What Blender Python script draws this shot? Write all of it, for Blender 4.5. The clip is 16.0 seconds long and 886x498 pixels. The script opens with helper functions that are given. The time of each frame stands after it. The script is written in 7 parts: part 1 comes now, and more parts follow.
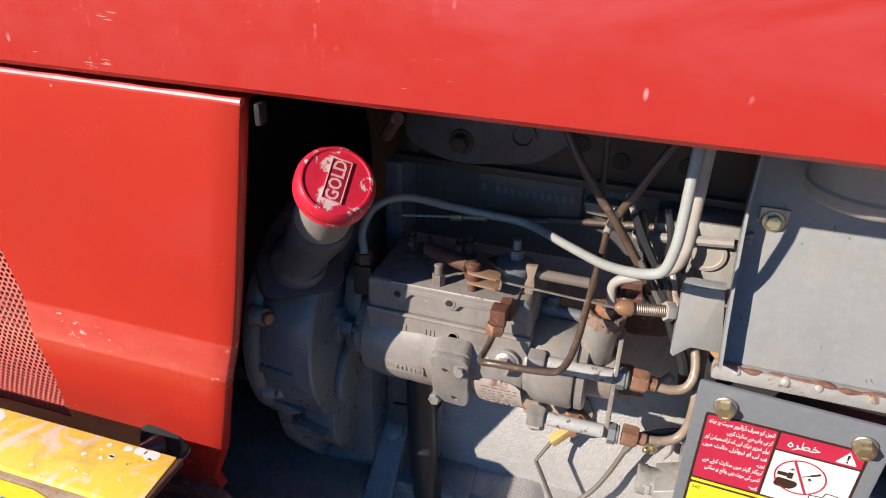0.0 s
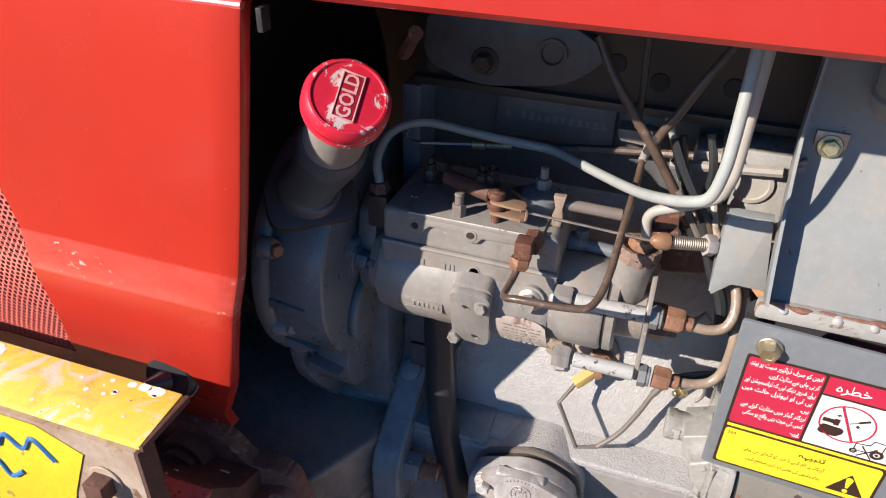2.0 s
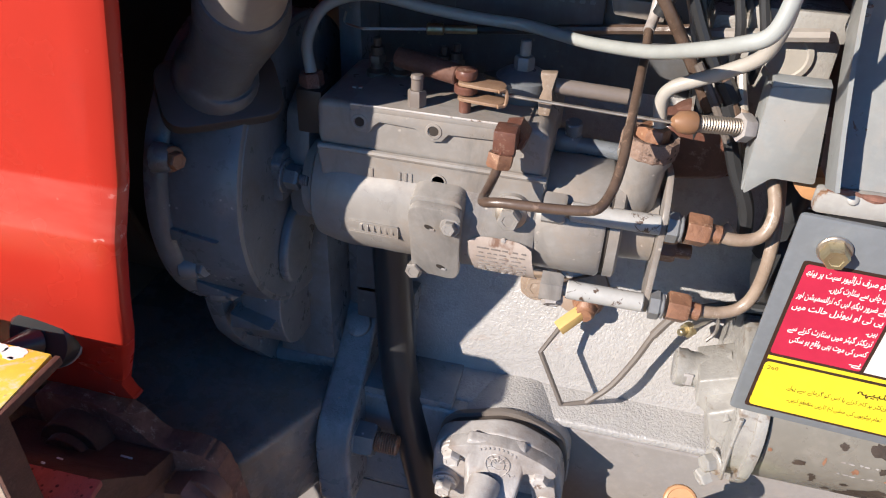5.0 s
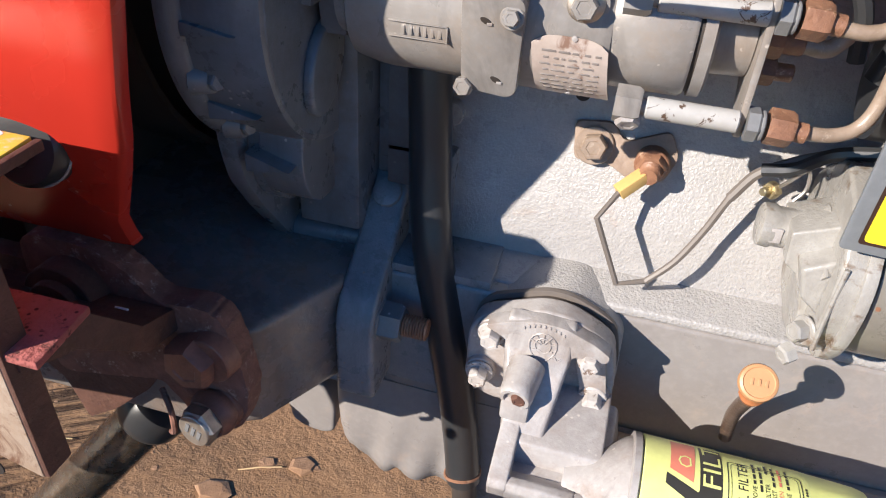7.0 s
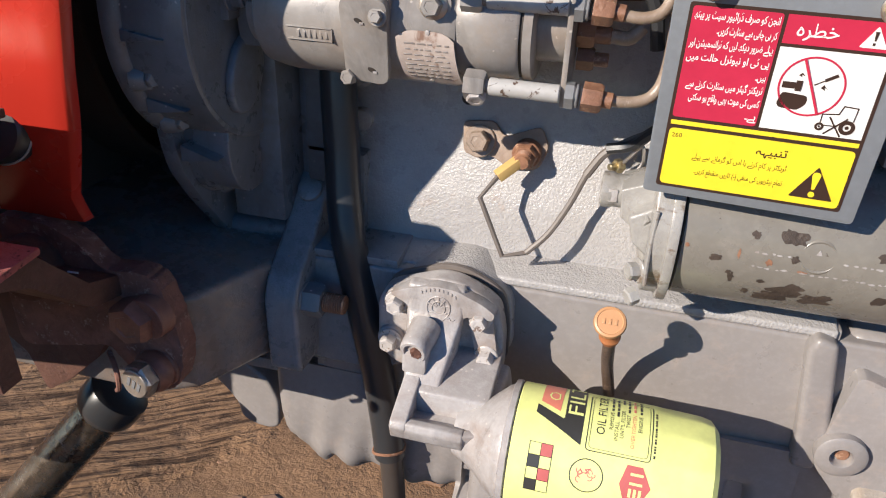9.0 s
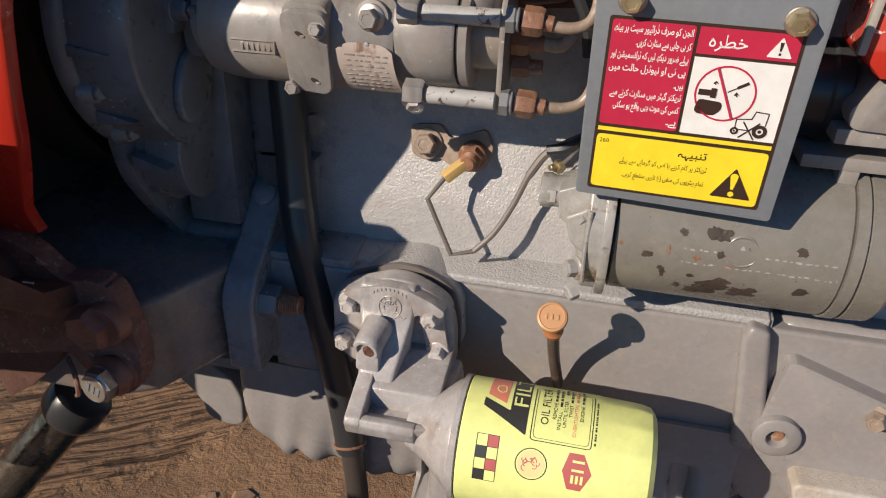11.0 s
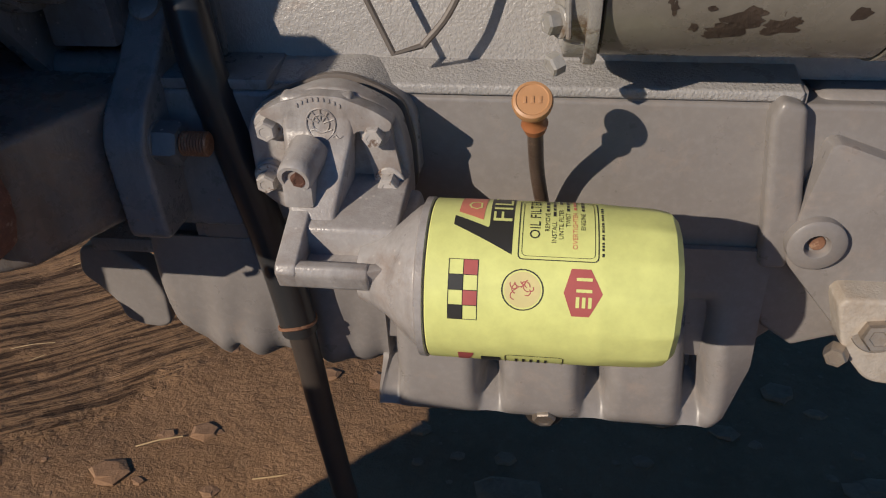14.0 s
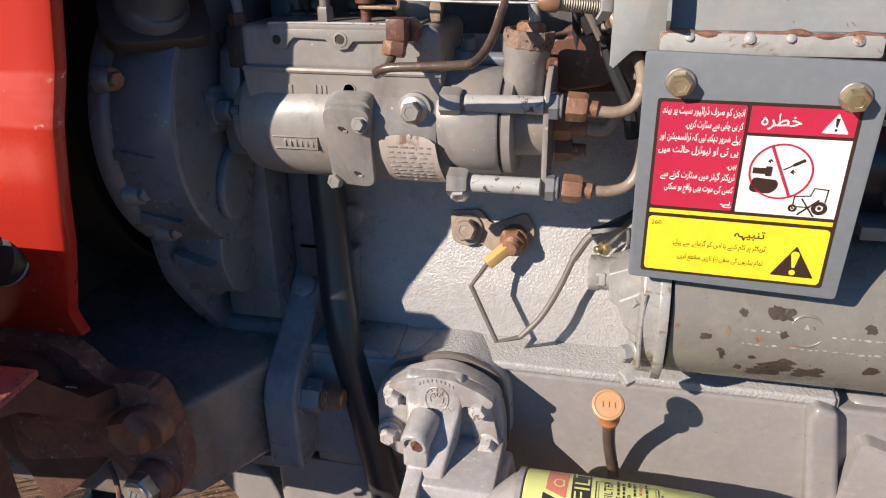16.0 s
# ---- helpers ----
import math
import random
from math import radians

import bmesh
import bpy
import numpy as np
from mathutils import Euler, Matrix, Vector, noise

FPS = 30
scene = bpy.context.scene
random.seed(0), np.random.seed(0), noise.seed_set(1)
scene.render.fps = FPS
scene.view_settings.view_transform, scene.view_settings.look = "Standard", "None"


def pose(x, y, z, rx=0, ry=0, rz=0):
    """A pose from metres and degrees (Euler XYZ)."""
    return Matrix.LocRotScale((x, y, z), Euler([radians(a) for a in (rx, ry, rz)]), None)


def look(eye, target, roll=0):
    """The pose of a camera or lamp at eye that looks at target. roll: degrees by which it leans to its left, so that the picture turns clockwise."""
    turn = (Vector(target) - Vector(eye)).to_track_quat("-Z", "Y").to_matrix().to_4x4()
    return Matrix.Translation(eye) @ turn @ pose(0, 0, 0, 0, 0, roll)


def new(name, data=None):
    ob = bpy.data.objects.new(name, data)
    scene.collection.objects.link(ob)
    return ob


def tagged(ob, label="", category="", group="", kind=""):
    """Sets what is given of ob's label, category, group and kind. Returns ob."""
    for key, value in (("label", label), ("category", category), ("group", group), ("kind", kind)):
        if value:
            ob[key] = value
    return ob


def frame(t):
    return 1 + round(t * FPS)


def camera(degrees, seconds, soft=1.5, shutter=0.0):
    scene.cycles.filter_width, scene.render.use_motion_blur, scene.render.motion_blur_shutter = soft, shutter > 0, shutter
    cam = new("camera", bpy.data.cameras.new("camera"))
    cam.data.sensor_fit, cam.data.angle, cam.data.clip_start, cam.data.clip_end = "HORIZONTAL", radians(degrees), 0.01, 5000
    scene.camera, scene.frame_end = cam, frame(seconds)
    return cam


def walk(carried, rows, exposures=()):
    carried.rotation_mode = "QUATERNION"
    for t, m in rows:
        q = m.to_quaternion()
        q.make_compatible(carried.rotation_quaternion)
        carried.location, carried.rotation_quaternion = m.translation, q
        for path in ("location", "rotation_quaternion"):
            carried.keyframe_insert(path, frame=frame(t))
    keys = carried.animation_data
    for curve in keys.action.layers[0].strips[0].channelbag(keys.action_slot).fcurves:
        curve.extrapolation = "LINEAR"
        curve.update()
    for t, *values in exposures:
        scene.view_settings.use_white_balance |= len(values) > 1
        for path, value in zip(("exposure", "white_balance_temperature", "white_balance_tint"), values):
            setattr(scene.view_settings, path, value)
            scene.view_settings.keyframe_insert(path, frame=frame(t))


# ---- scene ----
cam = camera(61.4, 16.0, 1.1)
PATH = [
    (0, (0.034, 0.041, 1.458), (-0.487, 1.724, 0.511), 1.7),
    (0.5, (0.065, 0.014, 1.483), (-0.485, 1.717, 0.591), 0.9),
    (1, (0.072, 0.013, 1.483), (-0.518, 1.696, 0.577), 0.5),
    (1.5, (0.059, 0.036, 1.458), (-0.54, 1.679, 0.488), 0.3),
    (2, (0.023, 0.071, 1.426), (-0.517, 1.668, 0.351), 1.4),
    (2.5, (-0.003, 0.102, 1.389), (-0.456, 1.665, 0.227), 2.5),
    (3, (-0.01, 0.123, 1.377), (-0.407, 1.692, 0.201), 2.1),
    (3.2, (-0.01, 0.132, 1.374), (-0.381, 1.707, 0.199), 2.3),
    (5.3, (-0.017, 0.151, 1.303), (-0.393, 1.772, 0.193), 2.5),
    (5.5, (-0.019, 0.151, 1.296), (-0.402, 1.769, 0.184), 2.3),
    (6, (-0.027, 0.147, 1.256), (-0.444, 1.753, 0.139), 2.5),
    (6.5, (-0.038, 0.153, 1.218), (-0.446, 1.75, 0.084), 2.6),
    (7, (-0.034, 0.152, 1.188), (-0.426, 1.748, 0.049), 3.9),
    (7.5, (-0.029, 0.141, 1.143), (-0.407, 1.777, 0.057), 4.0),
    (8, (-0.008, 0.101, 1.128), (-0.397, 1.742, 0.053), 4.0),
    (8.5, (0.024, 0.073, 1.146), (-0.365, 1.761, 0.146), 3.5),
    (9, (0.07, 0.052, 1.17), (-0.349, 1.762, 0.221), 2.5),
    (9.5, (0.096, 0.045, 1.166), (-0.266, 1.763, 0.208), 3.4),
    (10, (0.098, 0.032, 1.178), (-0.268, 1.73, 0.186), 3.1),
    (10.2, (0.1, 0.029, 1.2), (-0.271, 1.74, 0.232), 3.4),
    (12.3, (0.077, 0.097, 1.122), (-0.218, 1.791, 0.101), -1.5),
    (12.5, (0.074, 0.104, 1.105), (-0.206, 1.794, 0.073), -1.6),
    (13, (0.069, 0.119, 1.059), (-0.175, 1.792, -0.009), -1.9),
    (13.5, (0.082, 0.122, 1.023), (-0.126, 1.772, -0.087), -0.7),
    (14, (0.088, 0.118, 1.034), (-0.156, 1.766, -0.073), -1.9),
    (14.5, (0.081, 0.108, 1.062), (-0.234, 1.785, 0.018), -2.2),
    (15, (0.066, 0.099, 1.108), (-0.311, 1.802, 0.13), -1.6),
    (15.5, (0.071, 0.077, 1.16), (-0.329, 1.828, 0.281), -1.0),
    (16, (0.074, 0.054, 1.193), (-0.359, 1.838, 0.401), -0.9),
]
# seconds, stops, kelvin, tint
EXPOSE = [(0, 0.80, 5070, 6), (1.5, 0.82, 5040, 6), (2.2, 0.99, 4970, 6), (3.0, 0.99, 4970, 6), (5.5, 1.02, 4970, 6), (6.5, 1.06, 4980, 6), (7.5, 1.14, 4950, 6), (8.0, 1.03, 4970, 6), (9.0, 0.81, 5020, 6), (10.0, 0.42, 5170, 6), (12.5, 0.31, 5240, 6), (13.0, 0.26, 5230, 6), (13.5, 0.21, 5260, 6), (14.0, -0.15, 5260, 6), (14.5, 0.01, 5160, 6), (15.0, 0.26, 5060, 6), (15.5, 0.66, 5020, 6), (16, 0.76, 5060, 6)]
walk(cam, [(t, look(eye, target, roll)) for t, eye, target, roll in PATH], EXPOSE)


# ---- exposure, sky and sun ----
world = bpy.data.worlds.new("sky")
scene.world = world
world.use_nodes = True
wn, wl = world.node_tree.nodes, world.node_tree.links
sky = wn.new("ShaderNodeTexSky")
sky.sky_type, sky.sun_disc = "NISHITA", False
SUN = Vector((-0.86, -1.0, 0.655)).normalized()
sky.sun_elevation = math.asin(SUN.z)
sky.sun_rotation = math.atan2(SUN.x, SUN.y)
sky.air_density, sky.dust_density, sky.ozone_density = 1.0, 0.1, 4.0
# a clear, deep blue winter sky
deep = wn.new("ShaderNodeHueSaturation")
deep.inputs["Saturation"].default_value = 1.17
wl.new(sky.outputs[0], deep.inputs["Color"])
wl.new(deep.outputs[0], wn["Background"].inputs[0])
wn["Background"].inputs[1].default_value = 0.0582
lamp = bpy.data.lights.new("sun", "SUN")
lamp.energy, lamp.angle, lamp.color = 5.0, radians(0.53), (1.0, 0.74, 0.49)
sun = new("sun", lamp)
sun.matrix_world = look(SUN * 20, (0, 0, 0))


# ---- materials ----
class Graph:
    """A small wrapper round a node material, in world metres."""

    def __init__(self, name):
        self.mat = bpy.data.materials.new(name)
        self.mat.use_nodes = True
        self.n, self.l = self.mat.node_tree.nodes, self.mat.node_tree.links
        self.b = self.n["Principled BSDF"]
        self.pos = self.n.new("ShaderNodeNewGeometry").outputs["Position"]

    def put(self, value, socket):
        if isinstance(value, bpy.types.NodeSocket):
            self.l.new(value, socket)
        elif isinstance(value, (int, float)):
            socket.default_value = value
        else:
            socket.default_value = (*value, 1.0) if len(value) == 3 and socket.type == "RGBA" else value

    def stretch(self, s):
        m = self.n.new("ShaderNodeMapping")
        self.l.new(self.pos, m.inputs[0])
        m.inputs["Scale"].default_value = s
        return m.outputs[0]

    def noise(self, scale, detail=4.0, rough=0.6, vec=None, warp=0.0):
        t = self.n.new("ShaderNodeTexNoise")
        self.l.new(vec or self.pos, t.inputs["Vector"])
        t.inputs["Scale"].default_value, t.inputs["Detail"].default_value = scale, detail
        t.inputs["Roughness"].default_value, t.inputs["Distortion"].default_value = rough, warp
        return t.outputs["Fac"]

    def cells(self, scale, vec=None):
        t = self.n.new("ShaderNodeTexVoronoi")
        self.l.new(vec or self.pos, t.inputs["Vector"])
        t.inputs["Scale"].default_value = scale
        return t.outputs["Distance"]

    def ramp(self, fac, lo, hi):
        r = self.n.new("ShaderNodeMapRange")
        self.l.new(fac, r.inputs[0])
        r.inputs[1].default_value, r.inputs[2].default_value = lo, hi
        return r.outputs[0]

    def vary(self, fac, lo, hi):
        """Lets a noise swing a value between two bounds."""
        r = self.n.new("ShaderNodeMapRange")
        self.l.new(fac, r.inputs[0])
        r.inputs[1].default_value, r.inputs[2].default_value = 0.3, 0.7
        r.inputs[3].default_value, r.inputs[4].default_value = lo, hi
        return r.outputs[0]

    def times(self, a, b, op="MULTIPLY"):
        m = self.n.new("ShaderNodeMath")
        m.operation = op
        self.put(a, m.inputs[0])
        self.put(b, m.inputs[1])
        return m.outputs[0]

    def mix(self, fac, a, b):
        m = self.n.new("ShaderNodeMix")
        m.data_type = "RGBA"
        self.put(fac, m.inputs[0])
        self.put(a, m.inputs[6])
        self.put(b, m.inputs[7])
        return m.outputs[2]

    def relief(self, *layers):
        """Bumps laid over one another: (height, strength, distance)."""
        last = None
        for height, strength, distance in layers:
            k = self.n.new("ShaderNodeBump")
            k.inputs["Strength"].default_value, k.inputs["Distance"].default_value = strength, distance
            self.l.new(height, k.inputs["Height"])
            if last:
                self.l.new(last, k.inputs["Normal"])
            last = k.outputs[0]
        self.l.new(last, self.b.inputs["Normal"])

    def set(self, **kw):
        for key, value in kw.items():
            self.put(value, self.b.inputs[{"color": "Base Color", "rough": "Roughness", "metal": "Metallic", "coat": "Coat Weight", "spec": "Specular IOR Level"}[key]])
        return self.mat


def paint(name, col, dark, rough=0.45, cast=0.0, chip=None, chip_at=(0.66, 0.69), chip_scale=38, grain=900.0, dust=None, dust_at=(0.45, 0.75), specks=None):
    """Brushed or sprayed paint: two tones, a fine grain, and, where asked for, chips, dust and the skin of a sand casting."""
    g = Graph(name)
    big, fine = g.noise(14, 5, 0.62), g.noise(160, 4, 0.6)
    c = g.mix(g.ramp(big, 0.35, 0.7), col, dark)
    c = g.mix(g.times(g.ramp(fine, 0.45, 0.8), 0.35), c, tuple(min(1, v * 1.35) for v in col))
    r = g.vary(g.noise(45, 5, 0.65), rough - 0.10, rough + 0.14)
    if dust:
        c = g.mix(g.times(g.ramp(g.noise(26, 6, 0.7, warp=0.4), *dust_at), 0.75), c, dust)
    if chip:
        m = g.ramp(g.noise(chip_scale, 7, 0.68, warp=0.6), *chip_at)
        c = g.mix(m, c, chip)
    if specks:
        # pale flecks where the paint has been knocked off, and dark runs of oil
        m = g.times(g.ramp(g.cells(150), 0.20, 0.12), g.ramp(g.noise(30, 4, 0.7), 0.57, 0.61))
        c = g.mix(g.times(m, 0.85), c, specks)
        oil = g.noise(22, 6, 0.7, g.stretch((1.0, 1.0, 0.3)), 0.5)
        c = g.mix(g.times(g.ramp(oil, 0.52, 0.72), 0.55), c, tuple(v * 0.4 for v in dark))
    layers = [(g.noise(grain, 2), 0.06, 0.0005), (g.noise(30, 3), 0.06, 0.003)]
    if cast:
        layers.append((g.noise(430, 3, 0.55), cast * 0.62, 0.0012))
    g.relief(*layers)
    return g.set(color=c, rough=r)


def metal(name, col, dark, rough=0.35, spot=None):
    g = Graph(name)
    c = g.mix(g.ramp(g.noise(60, 6, 0.7), 0.35, 0.68), col, dark)
    if spot:
        c = g.mix(g.ramp(g.noise(95, 5, 0.7, warp=0.5), 0.53, 0.62), c, spot)
    g.relief((g.noise(700, 3), 0.15, 0.0005))
    return g.set(color=c, rough=g.vary(g.noise(120, 3), rough - 0.08, rough + 0.15), metal=0.9)


def rusty(name, col, dark, pale=None, rough=0.85, pit=1.0):
    g = Graph(name)
    c = g.mix(g.ramp(g.noise(45, 6, 0.7, warp=0.5), 0.36, 0.66), col, dark)
    if pale:
        c = g.mix(g.ramp(g.noise(90, 7, 0.8), 0.565, 0.64), c, pale)
        if pit >= 1:
            c = g.mix(g.times(g.ramp(g.cells(210), 0.30, 0.16), g.ramp(g.noise(70, 4), 0.46, 0.54)), c, tuple(v * 0.3 for v in dark))
    g.relief((g.noise(260, 5, 0.7), 0.7 * pit, 0.003), (g.noise(60, 4), 0.4 * pit, 0.005), (g.ramp(g.cells(150), 0.0, 0.35), 0.4 * pit, 0.002))
    return g.set(color=c, rough=rough)


def plain(name, col, rough=0.5, coat=0.0, metallic=0.0):
    g = Graph(name)
    c = g.mix(g.ramp(g.noise(70, 5, 0.65), 0.3, 0.8), col, tuple(v * 0.82 for v in col))
    g.relief((g.noise(500, 3), 0.08, 0.0005))
    return g.set(color=c, rough=rough, coat=coat, metal=metallic)


def hood_paint():
    """Sun-bleached red enamel with runs of fading, drip spots and hairline scratches."""
    g = Graph("bleached red enamel")
    runs = g.noise(11, 5, 0.62, g.stretch((0.30, 1.0, 1.3)), 0.5)
    streak = g.noise(60, 5, 0.7, g.stretch((1.0, 1.0, 0.12)))
    side = g.n.new("ShaderNodeSeparateXYZ")
    g.l.new(g.pos, side.inputs[0])
    left = g.ramp(side.outputs[0], 0.05, -0.35)
    high = g.ramp(side.outputs[2], 1.335, 1.46)
    fade = g.times(g.ramp(runs, 0.42, 0.66), g.times(high, 0.95))
    c = g.mix(fade, (0.405, 0.026, 0.018), (0.53, 0.135, 0.165))
    wear = g.times(g.times(g.ramp(streak, 0.61, 0.74), g.ramp(g.noise(240, 3), 0.5, 0.62)), left)
    c = g.mix(g.times(wear, 0.5), c, (0.78, 0.42, 0.40))
    drops = g.times(g.ramp(g.cells(62, g.stretch((1.0, 1.0, 0.42))), 0.11, 0.05), g.ramp(g.noise(17, 3), 0.51, 0.58))
    c = g.mix(g.times(drops, 0.7), c, (0.8, 0.38, 0.42))
    scratch = g.times(g.ramp(g.noise(130, 2, 0.5, g.stretch((0.25, 1, 2.4)), 1.4), 0.70, 0.72), g.ramp(g.noise(11, 2), 0.55, 0.63))
    c = g.mix(g.times(scratch, 0.6), c, (0.85, 0.6, 0.5))
    g.relief((g.noise(25, 3), 0.05, 0.004), (g.noise(800, 2), 0.06, 0.0004))
    return g.set(color=c, rough=g.vary(g.noise(40, 4), 0.26, 0.46), coat=0.0, spec=0.45)


def panel_paint():
    """Red enamel of the side panel, glossier, with a few chips of bare primer."""
    g = Graph("red panel enamel")
    c = g.mix(g.ramp(g.noise(8, 5, 0.6), 0.3, 0.75), (0.42, 0.029, 0.015), (0.375, 0.026, 0.013))
    side = g.n.new("ShaderNodeSeparateXYZ")
    g.l.new(g.pos, side.inputs[0])
    rub = g.times(g.ramp(side.outputs[2], 1.0815, 1.0840), g.ramp(side.outputs[2], 1.1175, 1.1150))
    c = g.mix(g.times(g.times(rub, g.vary(g.noise(90, 3, 0.6, g.stretch((0.3, 1, 1))), 0.45, 1.0)), 0.62), c, (0.52, 0.105, 0.080))
    flecks = g.times(rub, g.times(g.ramp(g.noise(210, 3, 0.6, g.stretch((0.5, 1, 1))), 0.60, 0.66), g.ramp(g.noise(13, 2), 0.50, 0.60)))
    c = g.mix(g.times(flecks, 0.7), c, (0.88, 0.72, 0.66))
    chips = g.times(g.ramp(g.cells(46), 0.06, 0.035), g.ramp(g.noise(19, 3), 0.55, 0.62))
    c = g.mix(g.times(chips, 0.75), c, (0.8, 0.5, 0.42))
    g.relief((g.noise(9, 2), 0.05, 0.006), (g.noise(700, 2), 0.03, 0.0004))
    return g.set(color=c, rough=g.vary(g.noise(18, 3), 0.20, 0.30), coat=0.0, spec=0.32)


def soil():
    """Trodden dry earth: fine dust over clods, with paler crusts."""
    g = Graph("dry trodden earth")
    c = g.mix(g.ramp(g.noise(5, 6, 0.65), 0.34, 0.68), (0.278, 0.170, 0.092), (0.200, 0.120, 0.063))
    c = g.mix(g.times(g.ramp(g.noise(34, 6, 0.7), 0.5, 0.72), 0.6), c, (0.29, 0.185, 0.105))
    c = g.mix(g.times(g.ramp(g.noise(120, 4, 0.7), 0.58, 0.72), 0.5), c, (0.175, 0.098, 0.05))
    # a straw-strewn wheel track, striped by colour, ending in a slanting ragged edge
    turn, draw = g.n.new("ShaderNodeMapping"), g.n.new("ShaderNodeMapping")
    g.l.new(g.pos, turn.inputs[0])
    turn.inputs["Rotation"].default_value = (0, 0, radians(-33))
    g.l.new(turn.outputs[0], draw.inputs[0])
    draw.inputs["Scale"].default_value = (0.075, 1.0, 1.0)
    light_bars = g.noise(62, 5, 0.6, draw.outputs[0], 0.35)
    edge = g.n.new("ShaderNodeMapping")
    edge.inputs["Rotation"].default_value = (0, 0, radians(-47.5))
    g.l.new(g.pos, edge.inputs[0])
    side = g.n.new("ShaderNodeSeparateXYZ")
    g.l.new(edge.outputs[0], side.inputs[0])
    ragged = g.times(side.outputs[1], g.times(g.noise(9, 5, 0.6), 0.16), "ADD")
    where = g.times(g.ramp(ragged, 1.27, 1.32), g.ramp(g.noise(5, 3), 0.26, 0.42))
    # pale and dark bars carry stripes of light and shade in the colour
    c = g.mix(g.times(where, g.ramp(light_bars, 0.50, 0.58)), c, (0.32, 0.195, 0.100))
    c = g.mix(g.times(where, g.times(g.ramp(light_bars, 0.50, 0.42), 0.95)), c, (0.070, 0.042, 0.024))
    ridge = g.times(light_bars, where)
    g.relief((g.noise(16, 6, 0.7), 0.55, 0.03), (g.noise(150, 5, 0.7), 0.5, 0.005), (ridge, 0.9, 0.02))
    return g.set(color=c, rough=0.95, spec=0.2)


GREY = paint("warm grey engine paint", (0.270, 0.254, 0.238), (0.220, 0.206, 0.192), 0.34, 0.10, dust=(0.26, 0.205, 0.155), dust_at=(0.48, 0.76), specks=(0.55, 0.50, 0.44))
CAST = paint("grey paint on rough casting", (0.378, 0.367, 0.363), (0.328, 0.319, 0.317), 0.30, 1.45, dust=(0.36, 0.27, 0.21), dust_at=(0.60, 0.85))
SUMP = paint("grey paint on the sump", (0.256, 0.240, 0.233), (0.222, 0.206, 0.198), 0.34, 0.12, dust=(0.37, 0.30, 0.25), dust_at=(0.55, 0.85))
CASE = paint("blue-grey paint on the timing case", (0.156, 0.168, 0.186), (0.110, 0.119, 0.131), 0.30, 0.10, dust=(0.24, 0.20, 0.17), dust_at=(0.58, 0.8), specks=(0.52, 0.50, 0.47))
MOUNT = paint("dark grey mount paint", (0.232, 0.245, 0.262), (0.175, 0.185, 0.198), 0.30, 0.75, specks=(0.30, 0.22, 0.16))
# the beam's brown patches hold warm light bounced off the ground
BEAM = paint("soiled grey beam paint, warm bounce in it", (0.200, 0.192, 0.188), (0.138, 0.130, 0.126), 0.26, 0.3, dust=(0.26, 0.185, 0.13), dust_at=(0.42, 0.7), specks=(0.40, 0.33, 0.27))
ALLOY = paint("grey paint on die casting", (0.410, 0.395, 0.390), (0.310, 0.288, 0.278), 0.33, 0.40, dust=(0.25, 0.19, 0.15), dust_at=(0.47, 0.72), specks=(0.58, 0.54, 0.50))
NOSE = paint("silver paint on the nose", (0.345, 0.336, 0.318), (0.24, 0.229, 0.209), 0.30, 0.5, chip=(0.16, 0.12, 0.085), chip_at=(0.56, 0.66))
SHEET = paint("light grey sheet paint", (0.264, 0.274, 0.275), (0.239, 0.248, 0.249), 0.42, 0.0, chip=(0.16, 0.10, 0.07), chip_at=(0.655, 0.67), chip_scale=70, dust=(0.34, 0.30, 0.26), dust_at=(0.5, 0.8))
EDGE = paint("grey sheet paint, weathered", (0.38, 0.375, 0.36), (0.30, 0.28, 0.255), 0.5, 0.0, chip=(0.22, 0.13, 0.075), chip_at=(0.58, 0.62))
TIE = paint("chipped pale rod paint", (0.40, 0.395, 0.385), (0.34, 0.33, 0.315), 0.42, 0.0, chip=(0.09, 0.058, 0.040), chip_at=(0.565, 0.59), chip_scale=85)
PLATE = paint("blue-grey plate paint", (0.175, 0.188, 0.205), (0.16, 0.172, 0.188), 0.42, 0.0)
DRUM = paint("chipped grey starter paint", (0.200, 0.188, 0.163), (0.165, 0.153, 0.130), 0.28, 0.04, chip=(0.075, 0.058, 0.042), chip_at=(0.655, 0.665), chip_scale=60, dust=(0.30, 0.27, 0.235), dust_at=(0.62, 0.85))
HOOD, PANEL = hood_paint(), panel_paint()
RUST = rusty("brown rust", (0.245, 0.120, 0.084), (0.125, 0.060, 0.043), (0.36, 0.25, 0.20), 0.8, 0.6)
PINRED = rusty("red-brown plated steel", (0.155, 0.070, 0.048), (0.090, 0.042, 0.031), (0.24, 0.16, 0.12), 0.35, 0.2)
RUSTBOLT = rusty("worn rusty bolt", (0.27, 0.120, 0.075), (0.15, 0.066, 0.045), None, 0.45, 0.15)
RUSTDARK = rusty("dark brown rust", (0.13, 0.062, 0.042), (0.075, 0.036, 0.026), (0.125, 0.068, 0.046), 0.7, 0.5)
# dark tone holds shade behind the case and under the hood, oil besides
HIDDEN = paint("oily blue-grey paint, shade put in", (0.17, 0.192, 0.220), (0.108, 0.122, 0.140), 0.32, 0.3, dust=(0.10, 0.085, 0.07), specks=(0.25, 0.22, 0.2))
# grimy grey, taken darker to hold the shade under the hood
SHADEGRIME = paint("grimy engine paint, shade darkened in", (0.118, 0.126, 0.140), (0.070, 0.074, 0.082), 0.36, 0.3, dust=(0.085, 0.072, 0.06), specks=(0.20, 0.18, 0.16))
